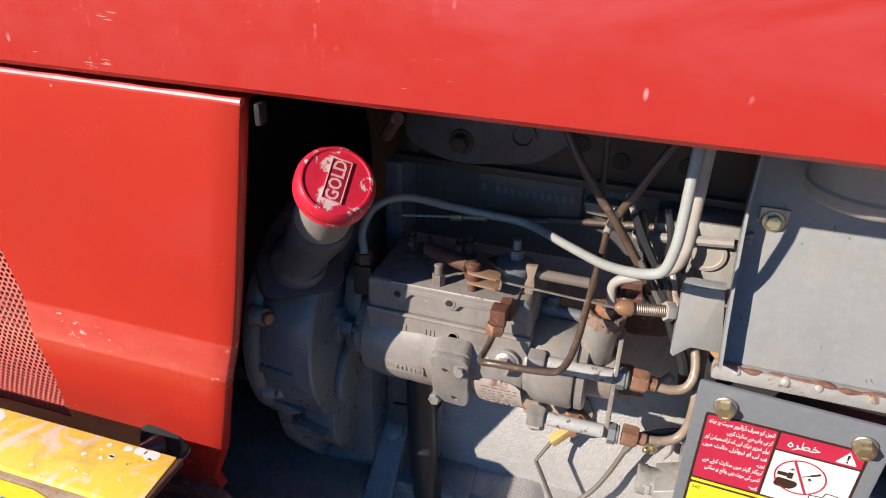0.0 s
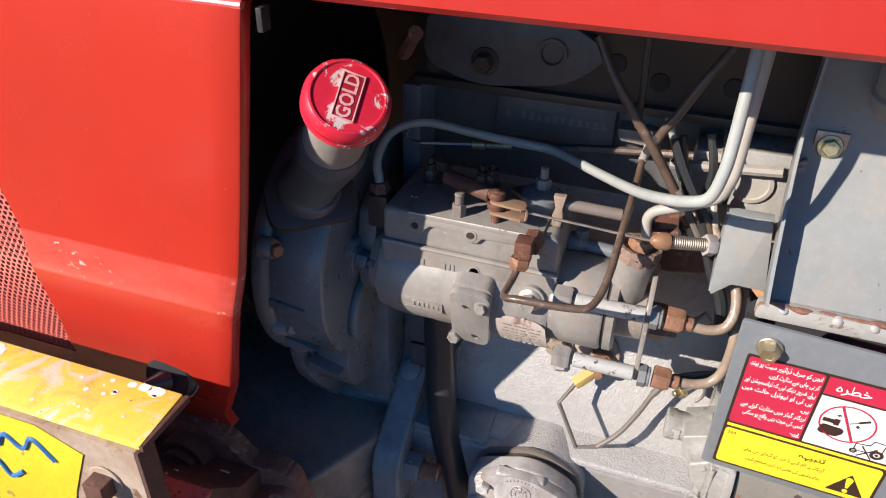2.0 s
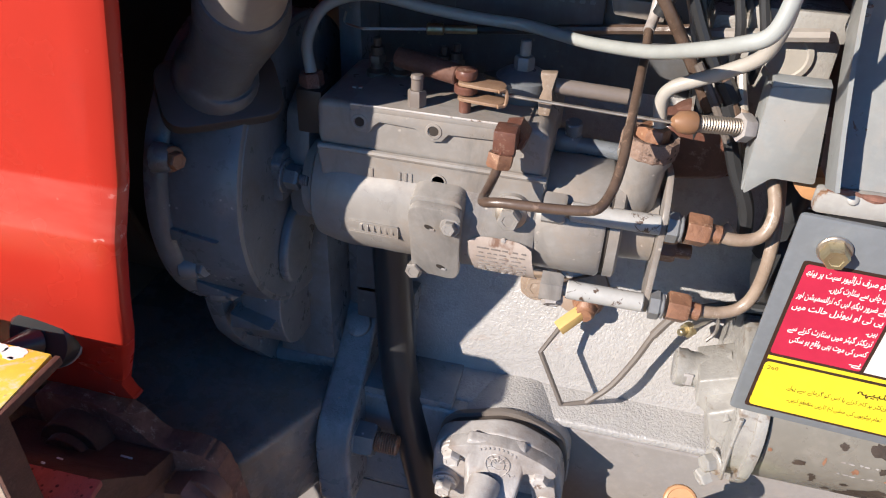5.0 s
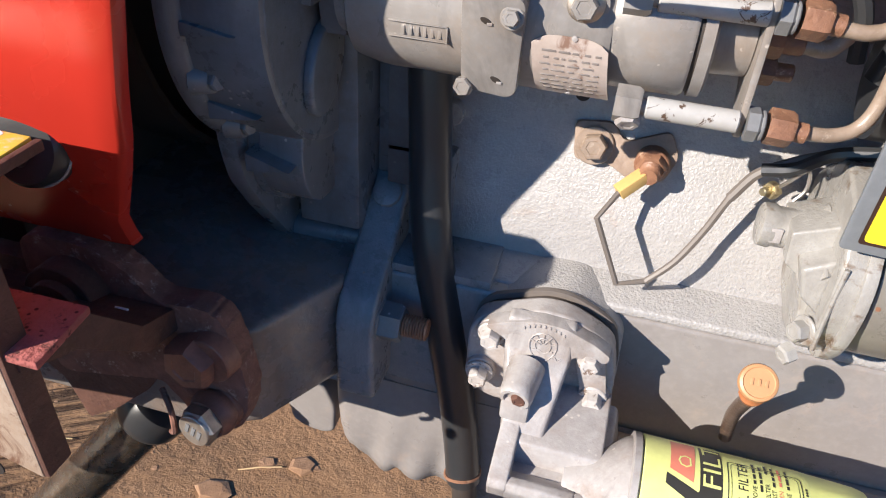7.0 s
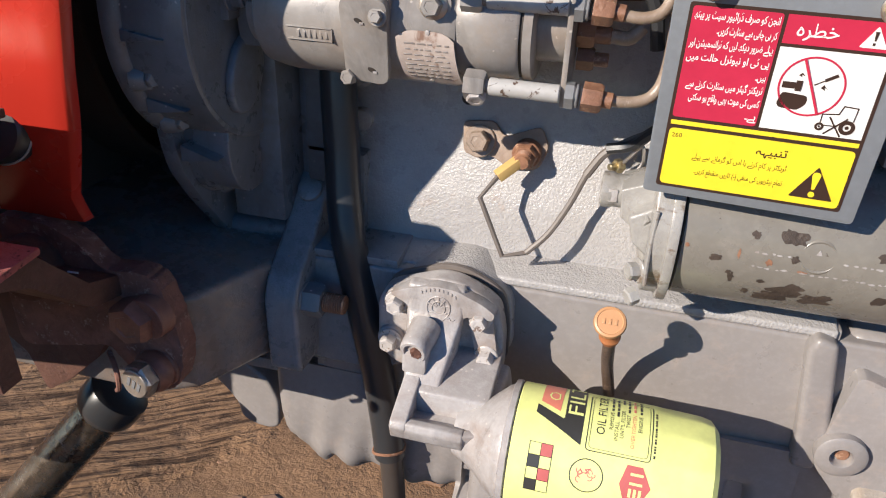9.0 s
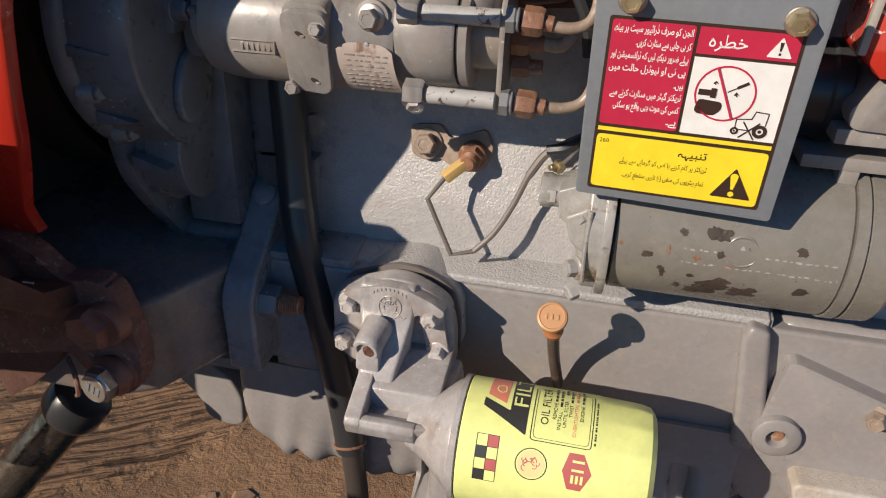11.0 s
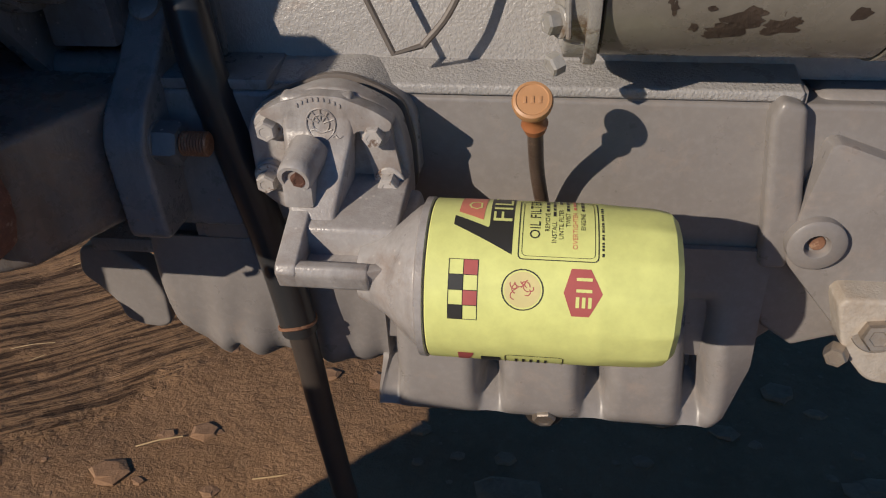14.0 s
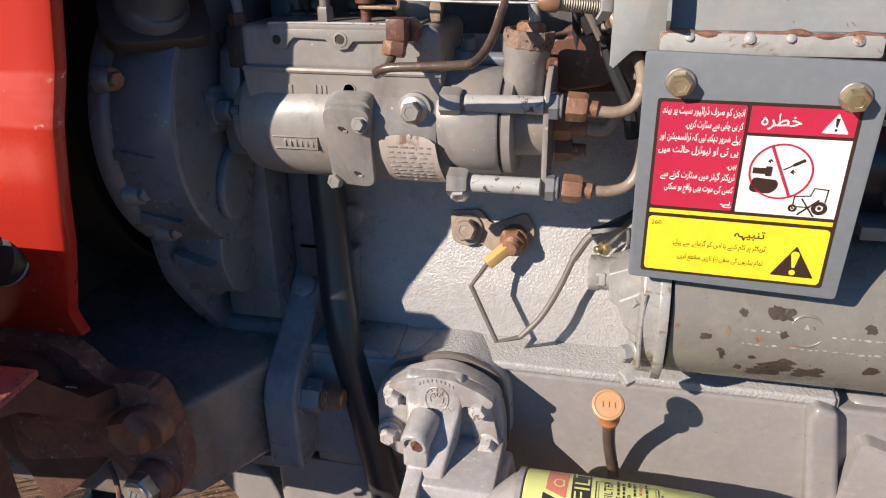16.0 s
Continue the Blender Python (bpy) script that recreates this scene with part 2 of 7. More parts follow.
RUSTRED = rusty("rust under old red paint", (0.40, 0.125, 0.105), (0.30, 0.085, 0.070), (0.12, 0.050, 0.040))
RUSTPALE = paint("worn cream paint over rust", (0.43, 0.35, 0.27), (0.31, 0.22, 0.15), 0.6, 0.35, chip=(0.17, 0.09, 0.052), chip_at=(0.53, 0.62), chip_scale=30, dust=(0.29, 0.19, 0.12), dust_at=(0.42, 0.7))
COPPER = rusty("rust-browned plated steel", (0.30, 0.160, 0.092), (0.165, 0.085, 0.052), (0.42, 0.28, 0.18), 0.42, 0.35)
PIPE = rusty("brown steel pipe", (0.12, 0.085, 0.064), (0.075, 0.050, 0.036), (0.20, 0.14, 0.10), 0.30, 0.15)
DULL = rusty("dull steel pipe", (0.32, 0.255, 0.20), (0.22, 0.165, 0.12), (0.40, 0.34, 0.28), 0.35, 0.15)
BRASS = metal("yellow-passivated zinc", (0.64, 0.57, 0.38), (0.48, 0.40, 0.21), 0.36, (0.34, 0.25, 0.15))
ZINC = metal("dull zinc", (0.52, 0.47, 0.41), (0.36, 0.31, 0.26), 0.45)
DARKBOLT = paint("painted dark bolt", (0.20, 0.205, 0.21), (0.13, 0.13, 0.135), 0.4)
STEEL = metal("bright wire", (0.62, 0.58, 0.54), (0.46, 0.42, 0.38), 0.35)
CHROME = metal("greased chrome rod", (0.42, 0.35, 0.28), (0.16, 0.13, 0.10), 0.20)
RUBBER = plain("black rubber", (0.036, 0.037, 0.040), 0.30)
BLACK = plain("matt black", (0.034, 0.027, 0.022), 0.7)
# grey lifts the bay's black as veiling haze would
BAY = plain("dark bay sheet, black lifted", (0.085, 0.070, 0.060), 0.6)
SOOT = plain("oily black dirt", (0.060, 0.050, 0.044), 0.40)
FUEL = plain("pale grey plastic pipe", (0.37, 0.385, 0.37), 0.35)
# pale grey carries the sun's glint on the stop wire
WIREGLINT = plain("pale wire, glint in its colour", (0.70, 0.68, 0.64), 0.3)
SLEEVE = plain("brown-grey sleeve", (0.20, 0.17, 0.15), 0.35)
BOWL = plain("cream plastic bowl", (0.40, 0.375, 0.335), 0.35)
TAN = plain("tan plastic", (0.50, 0.275, 0.125), 0.45)
BOOT = plain("brown rubber boot", (0.27, 0.150, 0.078), 0.45)
AMBERDARK = plain("burnt orange plastic", (0.34, 0.135, 0.05), 0.4)
AMBER = plain("yellowed connector", (0.62, 0.43, 0.15), 0.5)
WIRE = plain("grey-brown insulation", (0.16, 0.14, 0.125), 0.5)
CAPRED = paint("raspberry cap paint", (0.56, 0.018, 0.05), (0.50, 0.015, 0.035), 0.32, 0.0, chip=(0.58, 0.48, 0.46), chip_at=(0.562, 0.58))
CAPDARK = plain("cap paint, grimed", (0.34, 0.012, 0.030), 0.4)
EDGEGLINT = plain("pale red for edge glint", (0.66, 0.12, 0.13), 0.4)
CAPPALE = plain("cap paint, rubbed pale", (0.72, 0.40, 0.38), 0.4)
NECK = paint("bare neck", (0.30, 0.275, 0.25), (0.22, 0.20, 0.18), 0.5, 0.0)
LIME = plain("lime enamel", (0.80, 0.84, 0.29), 0.42, 0.0)
INK = plain("black print", (0.04, 0.04, 0.038), 0.4)
INKRED = plain("red print", (0.46, 0.12, 0.11), 0.4)
INKSALMON = plain("salmon print", (0.72, 0.24, 0.16), 0.4)
CRIMSON = plain("crimson decal", (0.46, 0.022, 0.062), 0.35)
YELLOW = plain("yellow decal", (0.86, 0.68, 0.01), 0.35)
WHITE = plain("white decal", (0.80, 0.79, 0.76), 0.35)
BROWN = plain("dark brown decal", (0.040, 0.022, 0.016), 0.4)
SIGN = paint("yellow sign paint", (0.82, 0.60, 0.012), (0.74, 0.52, 0.012), 0.42, 0.0, chip=(0.30, 0.20, 0.11), chip_at=(0.62, 0.66))
SIGNTOP = paint("worn yellow sign paint", (0.93, 0.74, 0.045), (0.91, 0.78, 0.15), 0.40, 0.0, chip=(0.88, 0.82, 0.60), chip_at=(0.555, 0.61), chip_scale=22, specks=(0.30, 0.22, 0.12))
CHALK = plain("white daub", (0.88, 0.87, 0.82), 0.6)
BLUEDAUB = plain("blue daub", (0.05, 0.16, 0.45), 0.6)
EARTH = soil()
CLOD = rusty("pale clod", (0.32, 0.195, 0.11), (0.225, 0.132, 0.072), None, 0.95, 0.5)
STRAW = plain("dry straw", (0.52, 0.38, 0.20), 0.8)
PALE = plain("cast mark", (0.30, 0.28, 0.265), 0.55)
WORN = paint("worn bright bolt", (0.52, 0.50, 0.485), (0.36, 0.33, 0.305), 0.28, 0.3, chip=(0.16, 0.11, 0.08), chip_at=(0.58, 0.64), chip_scale=120)
CHIP = rusty("bare brown primer", (0.070, 0.052, 0.040), (0.040, 0.030, 0.024), None, 0.6, 0.4)


# ---- shapes ----
def smooth(me, angle=40):
    for f in me.polygons:
        f.use_smooth = True
    me.set_sharp_from_angle(angle=radians(angle))


def soften(bm, size, seg=2, angle=30):
    """Rounds the sharp edges."""
    bmesh.ops.remove_doubles(bm, verts=bm.verts, dist=1e-6)
    edges = [e for e in bm.edges if len(e.link_faces) == 2 and e.calc_face_angle(0) > radians(angle)]
    if edges and size > 0:
        bmesh.ops.bevel(bm, geom=edges, offset=size, segments=seg, profile=0.6, affect="EDGES", clamp_overlap=True)
    return bm


def merge(*shapes):
    out = bmesh.new()
    for s in shapes:
        me = bpy.data.meshes.new("tmp")
        s.to_mesh(me)
        out.from_mesh(me)
        bpy.data.meshes.remove(me)
        s.free()
    return out


def moved(bm, m):
    bmesh.ops.transform(bm, matrix=m, verts=bm.verts)
    return bm


def box(lo, hi, bev=0.002, seg=2):
    bm = bmesh.new()
    v = [bm.verts.new((x, y, z)) for x in (lo[0], hi[0]) for y in (lo[1], hi[1]) for z in (lo[2], hi[2])]
    for q in ((0, 1, 3, 2), (4, 6, 7, 5), (0, 4, 5, 1), (2, 3, 7, 6), (0, 2, 6, 4), (1, 5, 7, 3)):
        bm.faces.new([v[i] for i in q])
    return soften(bm, bev, seg)


AX = {"xz": (0, 2, 1), "xy": (0, 1, 2), "yz": (1, 2, 0)}


def prism(poly, plane, lo, hi, bev=0.002, seg=2, shrink=1.0):
    """A flat outline in two axes, drawn out along the third; shrink scales the far end."""
    a, b, c = AX[plane]
    bm = bmesh.new()
    ca, cb = sum(p[0] for p in poly) / len(poly), sum(p[1] for p in poly) / len(poly)
    rings = []
    for depth, k in ((lo, 1.0), (hi, shrink)):
        ring = []
        for p in poly:
            co = [0, 0, 0]
            co[a], co[b], co[c] = ca + (p[0] - ca) * k, cb + (p[1] - cb) * k, depth
            ring.append(bm.verts.new(co))
        rings.append(ring)
    n = len(poly)
    bm.faces.new(rings[0])
    bm.faces.new(rings[1][::-1])
    for i in range(n):
        bm.faces.new((rings[0][i], rings[1][i], rings[1][(i + 1) % n], rings[0][(i + 1) % n]))
    bmesh.ops.recalc_face_normals(bm, faces=bm.faces)
    return soften(bm, bev, seg)


def rounded(poly, r, n=4):
    """The outline with its corners rounded off."""
    out = []
    for i, p in enumerate(poly):
        p = Vector(p)
        a, b = Vector(poly[i - 1]), Vector(poly[(i + 1) % len(poly)])
        da, db = (a - p), (b - p)
        k = min(r, da.length * 0.45, db.length * 0.45)
        s, e = p + da.normalized() * k, p + db.normalized() * k
        for j in range(n + 1):
            t = j / n
            q = s.lerp(p, t).lerp(p.lerp(e, t), t)
            out.append((q.x, q.y))
    return out


def arc(cx, cy, r, a0, a1, n=12):
    return [(cx + r * math.cos(radians(a0 + (a1 - a0) * i / n)), cy + r * math.sin(radians(a0 + (a1 - a0) * i / n))) for i in range(n + 1)]


def lathe(p0, axis, profile, seg=28, spin=0.0):
    """Turned shape: profile of (distance along the axis, radius)."""
    bm = bmesh.new()
    q = Vector(axis).normalized().to_track_quat("Z", "Y").to_matrix().to_4x4()
    m = Matrix.Translation(p0) @ q @ Matrix.Rotation(radians(spin), 4, "Z")
    rings = []
    for d, r in profile:
        if r <= 1e-7:
            rings.append([bm.verts.new(m @ Vector((0, 0, d)))])
        else:
            rings.append([bm.verts.new(m @ Vector((r * math.cos(2 * math.pi * i / seg), r * math.sin(2 * math.pi * i / seg), d))) for i in range(seg)])
    for a, b in zip(rings, rings[1:]):
        for i in range(seg):
            j = (i + 1) % seg
            if len(a) == 1 and len(b) > 1:
                bm.faces.new((a[0], b[i], b[j]))
            elif len(b) == 1 and len(a) > 1:
                bm.faces.new((a[i], b[0], a[j]))
            elif len(a) > 1:
                bm.faces.new((a[i], b[i], b[j], a[j]))
    bmesh.ops.recalc_face_normals(bm, faces=bm.faces)
    return bm


def rod(p0, p1, r, r1=None, seg=20, lip=0.0008):
    """A cylinder between two points, its rims eased."""
    d = Vector(p1) - Vector(p0)
    n, r1 = d.length, r if r1 is None else r1
    lip = min(lip, r * 0.4, n * 0.3)
    return lathe(p0, d, [(0, 0), (0, r - lip), (lip, r), (n - lip, r1), (n, r1 - lip), (n, 0)], seg)


def hexed(p0, axis, flat, h, spin=0.0):
    """A hexagon nut or bolt head, chamfered, with a shallow dish."""
    r = flat / math.sqrt(3)
    bm = lathe(p0, axis, [(0, 0), (0, r), (h * 0.82, r), (h, r * 0.86), (h * 1.0, r * 0.55), (h * 0.96, r * 0.5), (h * 0.96, 0)], 6, spin)
    return bm


def bolt_shape(p0, axis, flat=0.013, h=0.008, washer=True, spin=0.0, stud=0.0):
    a = Vector(axis).normalized()
    shapes = [hexed(Vector(p0) + a * (0.0022 if washer else 0), axis, flat, h, spin)]
    if washer:
        shapes.append(rod(p0, Vector(p0) + a * 0.0024, flat * 0.82, seg=24))
    if stud:
        top = Vector(p0) + a * (h + 0.001)
        prof = [(0, flat * 0.28)]
        d = 0.0
        while d < stud:
            prof += [(d + 0.0006, flat * 0.31), (d + 0.0014, flat * 0.27)]
            d += 0.0015
        shapes.append(lathe(top, axis, [(0, 0), *prof, (d + 0.001, 0)], 16))
    return merge(*shapes)


def spline(pts, n=8):
    """A smooth way through the points."""
    p = [Vector(q) for q in pts]
    if len(p) < 3:
        return p
    p = [p[0] * 2 - p[1], *p, p[-1] * 2 - p[-2]]
    out = []
    for i in range(1, len(p) - 2):
        a, b, c, d = p[i - 1:i + 3]
        for j in range(n):
            t = j / n
            out.append(0.5 * (2 * b + (c - a) * t + (2 * a - 5 * b + 4 * c - d) * t * t + (3 * b - a - 3 * c + d) * t ** 3))
    return [*out, p[-2]]


def tube(pts, r, seg=12, curve=True, n=8, radii=None):
    """A round pipe along the points."""
    way = spline(pts, n) if curve else [Vector(q) for q in pts]
    bm = bmesh.new()
    t = (way[1] - way[0]).normalized()
    up = t.orthogonal().normalized()
    rings = []
    for i, p in enumerate(way):
        t2 = (way[min(i + 1, len(way) - 1)] - way[max(i - 1, 0)]).normalized()
        up = (up - t2 * up.dot(t2)).normalized()
        side = t2.cross(up)
        k = r if radii is None else radii(i / (len(way) - 1))
        rings.append([bm.verts.new(p + (up * math.cos(2 * math.pi * j / seg) + side * math.sin(2 * math.pi * j / seg)) * k) for j in range(seg)])
    for a, b in zip(rings, rings[1:]):
        for j in range(seg):
            bm.faces.new((a[j], a[(j + 1) % seg], b[(j + 1) % seg], b[j]))
    bm.faces.new(rings[0][::-1])
    bm.faces.new(rings[-1])
    return bm


def sheet(rows, thick):
    """A sheet of metal through a grid of points, with a thickness along its normals."""
    bm = bmesh.new()
    grid = [[bm.verts.new(p) for p in row] for row in rows]
    for a, b in zip(grid, grid[1:]):
        for i in range(len(a) - 1):
            bm.faces.new((a[i], a[i + 1], b[i + 1], b[i]))
    bm.normal_update()
    under = [[bm.verts.new(v.co - v.normal * thick) for v in row] for row in grid]
    for a, b in zip(under, under[1:]):
        for i in range(len(a) - 1):
            bm.faces.new((a[i], b[i], b[i + 1], a[i + 1]))
    rim = [*grid[0], *[r[-1] for r in grid[1:]], *grid[-1][-2::-1], *[r[0] for r in grid[-2:0:-1]]]
    low = [*under[0], *[r[-1] for r in under[1:]], *under[-1][-2::-1], *[r[0] for r in under[-2:0:-1]]]
    for i in range(len(rim)):
        j = (i + 1) % len(rim)
        bm.faces.new((rim[i], low[i], low[j], rim[j]))
    bmesh.ops.recalc_face_normals(bm, faces=bm.faces)
    return bm


def thing(name, at, label, category, group="", kind=""):
    """The Empty at a thing's base, which carries its parts."""
    ob = new(name)
    ob.empty_display_size = 0.01
    ob.location = at
    return tagged(ob, label, category, group, kind)


def world_of(ob):
    m = Matrix.Translation(ob.location)
    return world_of(ob.parent) @ ob.matrix_parent_inverse @ m if ob.parent else m


def part(name, bm, material, parent, label="", angle=40):
    """Links a bmesh, given in world metres, as one mesh under a thing or part."""
    me = bpy.data.meshes.new(name)
    bm.to_mesh(me)
    bm.free()
    me.materials.append(material)
    smooth(me, angle)
    ob = new(name, me)
    ob.parent = parent
    ob.matrix_parent_inverse = world_of(parent).inverted()
    return tagged(ob, label) if label else ob


def solid(name, bm, material, label, category, kind="", group="", angle=40):
    """A thing that is one mesh."""
    me = bpy.data.meshes.new(name)
    bm.to_mesh(me)
    bm.free()
    me.materials.append(material)
    smooth(me, angle)
    return tagged(new(name, me), label, category, group, kind)


def bolt(parent, p0, axis, flat=0.013, h=0.008, material=None, washer=True, spin=0.0, stud=0.0, name="bolt", label=""):
    return part(name, bolt_shape(p0, axis, flat, h, washer, spin, stud), material or ZINC, parent, label, 25)


def letters(text, size, align="CENTER", depth=0.0, bold=0.0):
    """Flat lettering as a bmesh in the plane x, y."""
    cu = bpy.data.curves.new("letters", "FONT")
    cu.body, cu.size, cu.align_x, cu.align_y, cu.extrude, cu.offset = text, size, align, "CENTER", depth, bold
    cu.resolution_u = 2
    ob = new("letters", cu)
    bpy.context.view_layer.update()
    me = bpy.data.meshes.new_from_object(ob.evaluated_get(bpy.context.evaluated_depsgraph_get()))
    bm = bmesh.new()
    bm.from_mesh(me)
    bpy.data.objects.remove(ob)
    bpy.data.curves.remove(cu)
    bpy.data.meshes.remove(me)
    return bm


# ---- ground ----
GZ = 0.03


def make_ground():
    xs = sorted({round(-3.2 + 0.05 * i, 3) for i in range(107)} | {-60, -20, -8, -5, 4, 8, 20, 60})
    ys = sorted({round(-0.6 + 0.05 * i, 3) for i in range(73)} | {-60, -20, -6, -2, 5, 8, 20, 60})
    bm = bmesh.new()
    rows = []
    for y in ys:
        row = []
        for x in xs:
            h = 0.03 * noise.noise((x * 1.7, y * 1.7, 3.1)) + 0.012 * noise.noise((x * 6, y * 6, 7.7))
            row.append(bm.verts.new((x, y, GZ + (h if abs(x) < 4 and abs(y) < 4 else 0))))
        rows.append(row)
    for a, b in zip(rows, rows[1:]):
        for i in range(len(a) - 1):
            bm.faces.new((a[i], a[i + 1], b[i + 1], b[i]))
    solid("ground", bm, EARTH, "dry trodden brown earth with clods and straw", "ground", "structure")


def make_clods():
    rnd = random.Random(5)
    verts, faces = [], []
    for k in range(1300):
        x, y = rnd.uniform(-1.6, 1.2), rnd.uniform(0.55, 1.9)
        r = 0.0022 + 0.030 * rnd.random() ** (5 if x > -0.25 and y > 0.9 else 8)
        if 0.676 * y - 0.737 * x > 1.2 and r > 0.0032:
            continue
        h = GZ + 0.03 * noise.noise((x * 1.7, y * 1.7, 3.1)) + 0.012 * noise.noise((x * 6, y * 6, 7.7))
        n = len(verts)
        turn = rnd.uniform(0, 6.28)
        for lev, s in ((-0.3, 0.95), (0.14, 1.0), (0.30, 0.66)):
            for i in range(6):
                a = turn + i * math.pi / 3
                q = r * s * rnd.uniform(0.7, 1.25)
                verts.append((x + q * math.cos(a) * 1.3, y + q * math.sin(a), h + r * lev * rnd.uniform(0.7, 1.1)))
        for lev in (0, 6):
            for i in range(6):
                j = (i + 1) % 6
                faces.append((n + lev + i, n + lev + j, n + lev + 6 + j, n + lev + 6 + i))
        faces.append(tuple(n + 12 + i for i in range(6)))
    me = bpy.data.meshes.new("clods")
    me.from_pydata(verts, [], faces)
    me.materials.append(CLOD)
    tagged(new("clods", me), "small pale clods and crumbs of dry earth", "soil clods", kind="stuff")


def make_straw():
    rnd = random.Random(9)
    shapes = []
    verts, faces = [], []
    for k in range(10):
        x, y = rnd.uniform(-1.5, -0.25), rnd.uniform(0.8, 1.7)
        a = radians(rnd.gauss(22, 14))
        n = rnd.uniform(0.03, 0.13)
        h = GZ + 0.004 + 0.03 * noise.noise((x * 1.7, y * 1.7, 3.1)) + 0.012 * noise.noise((x * 6, y * 6, 7.7))
        w = rnd.uniform(0.0006, 0.0014)
        d, s = Vector((math.cos(a), math.sin(a), rnd.uniform(-0.05, 0.05))), Vector((-math.sin(a), math.cos(a), 0))
        m = len(verts)
        for q, lift in ((0, 0), (0.5, rnd.uniform(0, 0.004)), (1, 0)):
            c = Vector((x, y, h + lift)) + d * n * q
            verts += [tuple(c - s * w), tuple(c + Vector((0, 0, w * 1.6))), tuple(c + s * w)]
        for lev in (0, 3):
            for i in range(2):
                faces.append((m + lev + i, m + lev + i + 1, m + lev + 4 + i, m + lev + 3 + i))
    me = bpy.data.meshes.new("straw")
    me.from_pydata(verts, [], faces)
    me.materials.append(STRAW)
    tagged(new("straw", me), "loose dry straw lying on the earth", "straw", kind="stuff")


make_ground()
make_clods()
make_straw()


# ---- bodywork ----
def make_hood():
    t = thing("hood", (0.0, 0.43, 1.325), "sun-bleached red hood side with drips and scratches", "hood")
    xs = [-1.15 + 0.05 * i for i in range(45)]
    prof = [(0.452, 1.327), (0.449, 1.3225), (0.434, 1.3225), (0.4295, 1.3265), (0.429, 1.335), (0.428, 1.38), (0.428, 1.46), (0.432, 1.55), (0.45, 1.62), (0.50, 1.66), (0.62, 1.685), (0.78, 1.69)]
    part("side_sheet", sheet([[(x, y, z + 0.0066 * (x + 0.1) * (1 if z < 1.4 else 0.4)) for x in xs] for y, z in prof], 0.0016), HOOD, t, angle=30)
    # far side, out of view, added to keep the bay dark
    far = [(1.56 - y, z) for y, z in prof[::-1]]
    part("far_sheet", sheet([[(x, y, z) for x in (-1.15, -0.4, 0.3, 1.05)] for y, z in far], 0.0016), HOOD, t, angle=30)
    part("front_plate", box((-1.16, 0.44, 0.95), (-1.14, 1.12, 1.62), 0.004), HOOD, t)
    part("dash_plate", box((1.03, 0.46, 1.05), (1.05, 1.10, 1.66), 0.004), BLACK, t, "black dashboard bulkhead")


def panel_x(z):
    """Its slanting rear edge."""
    d = 1.311 - z
    return -0.222 - 0.115 * d - 0.10 * d * d - 0.36 * d ** 3 - 0.009 - 0.014 * min(1, max(0, (0.985 - z) / 0.04))


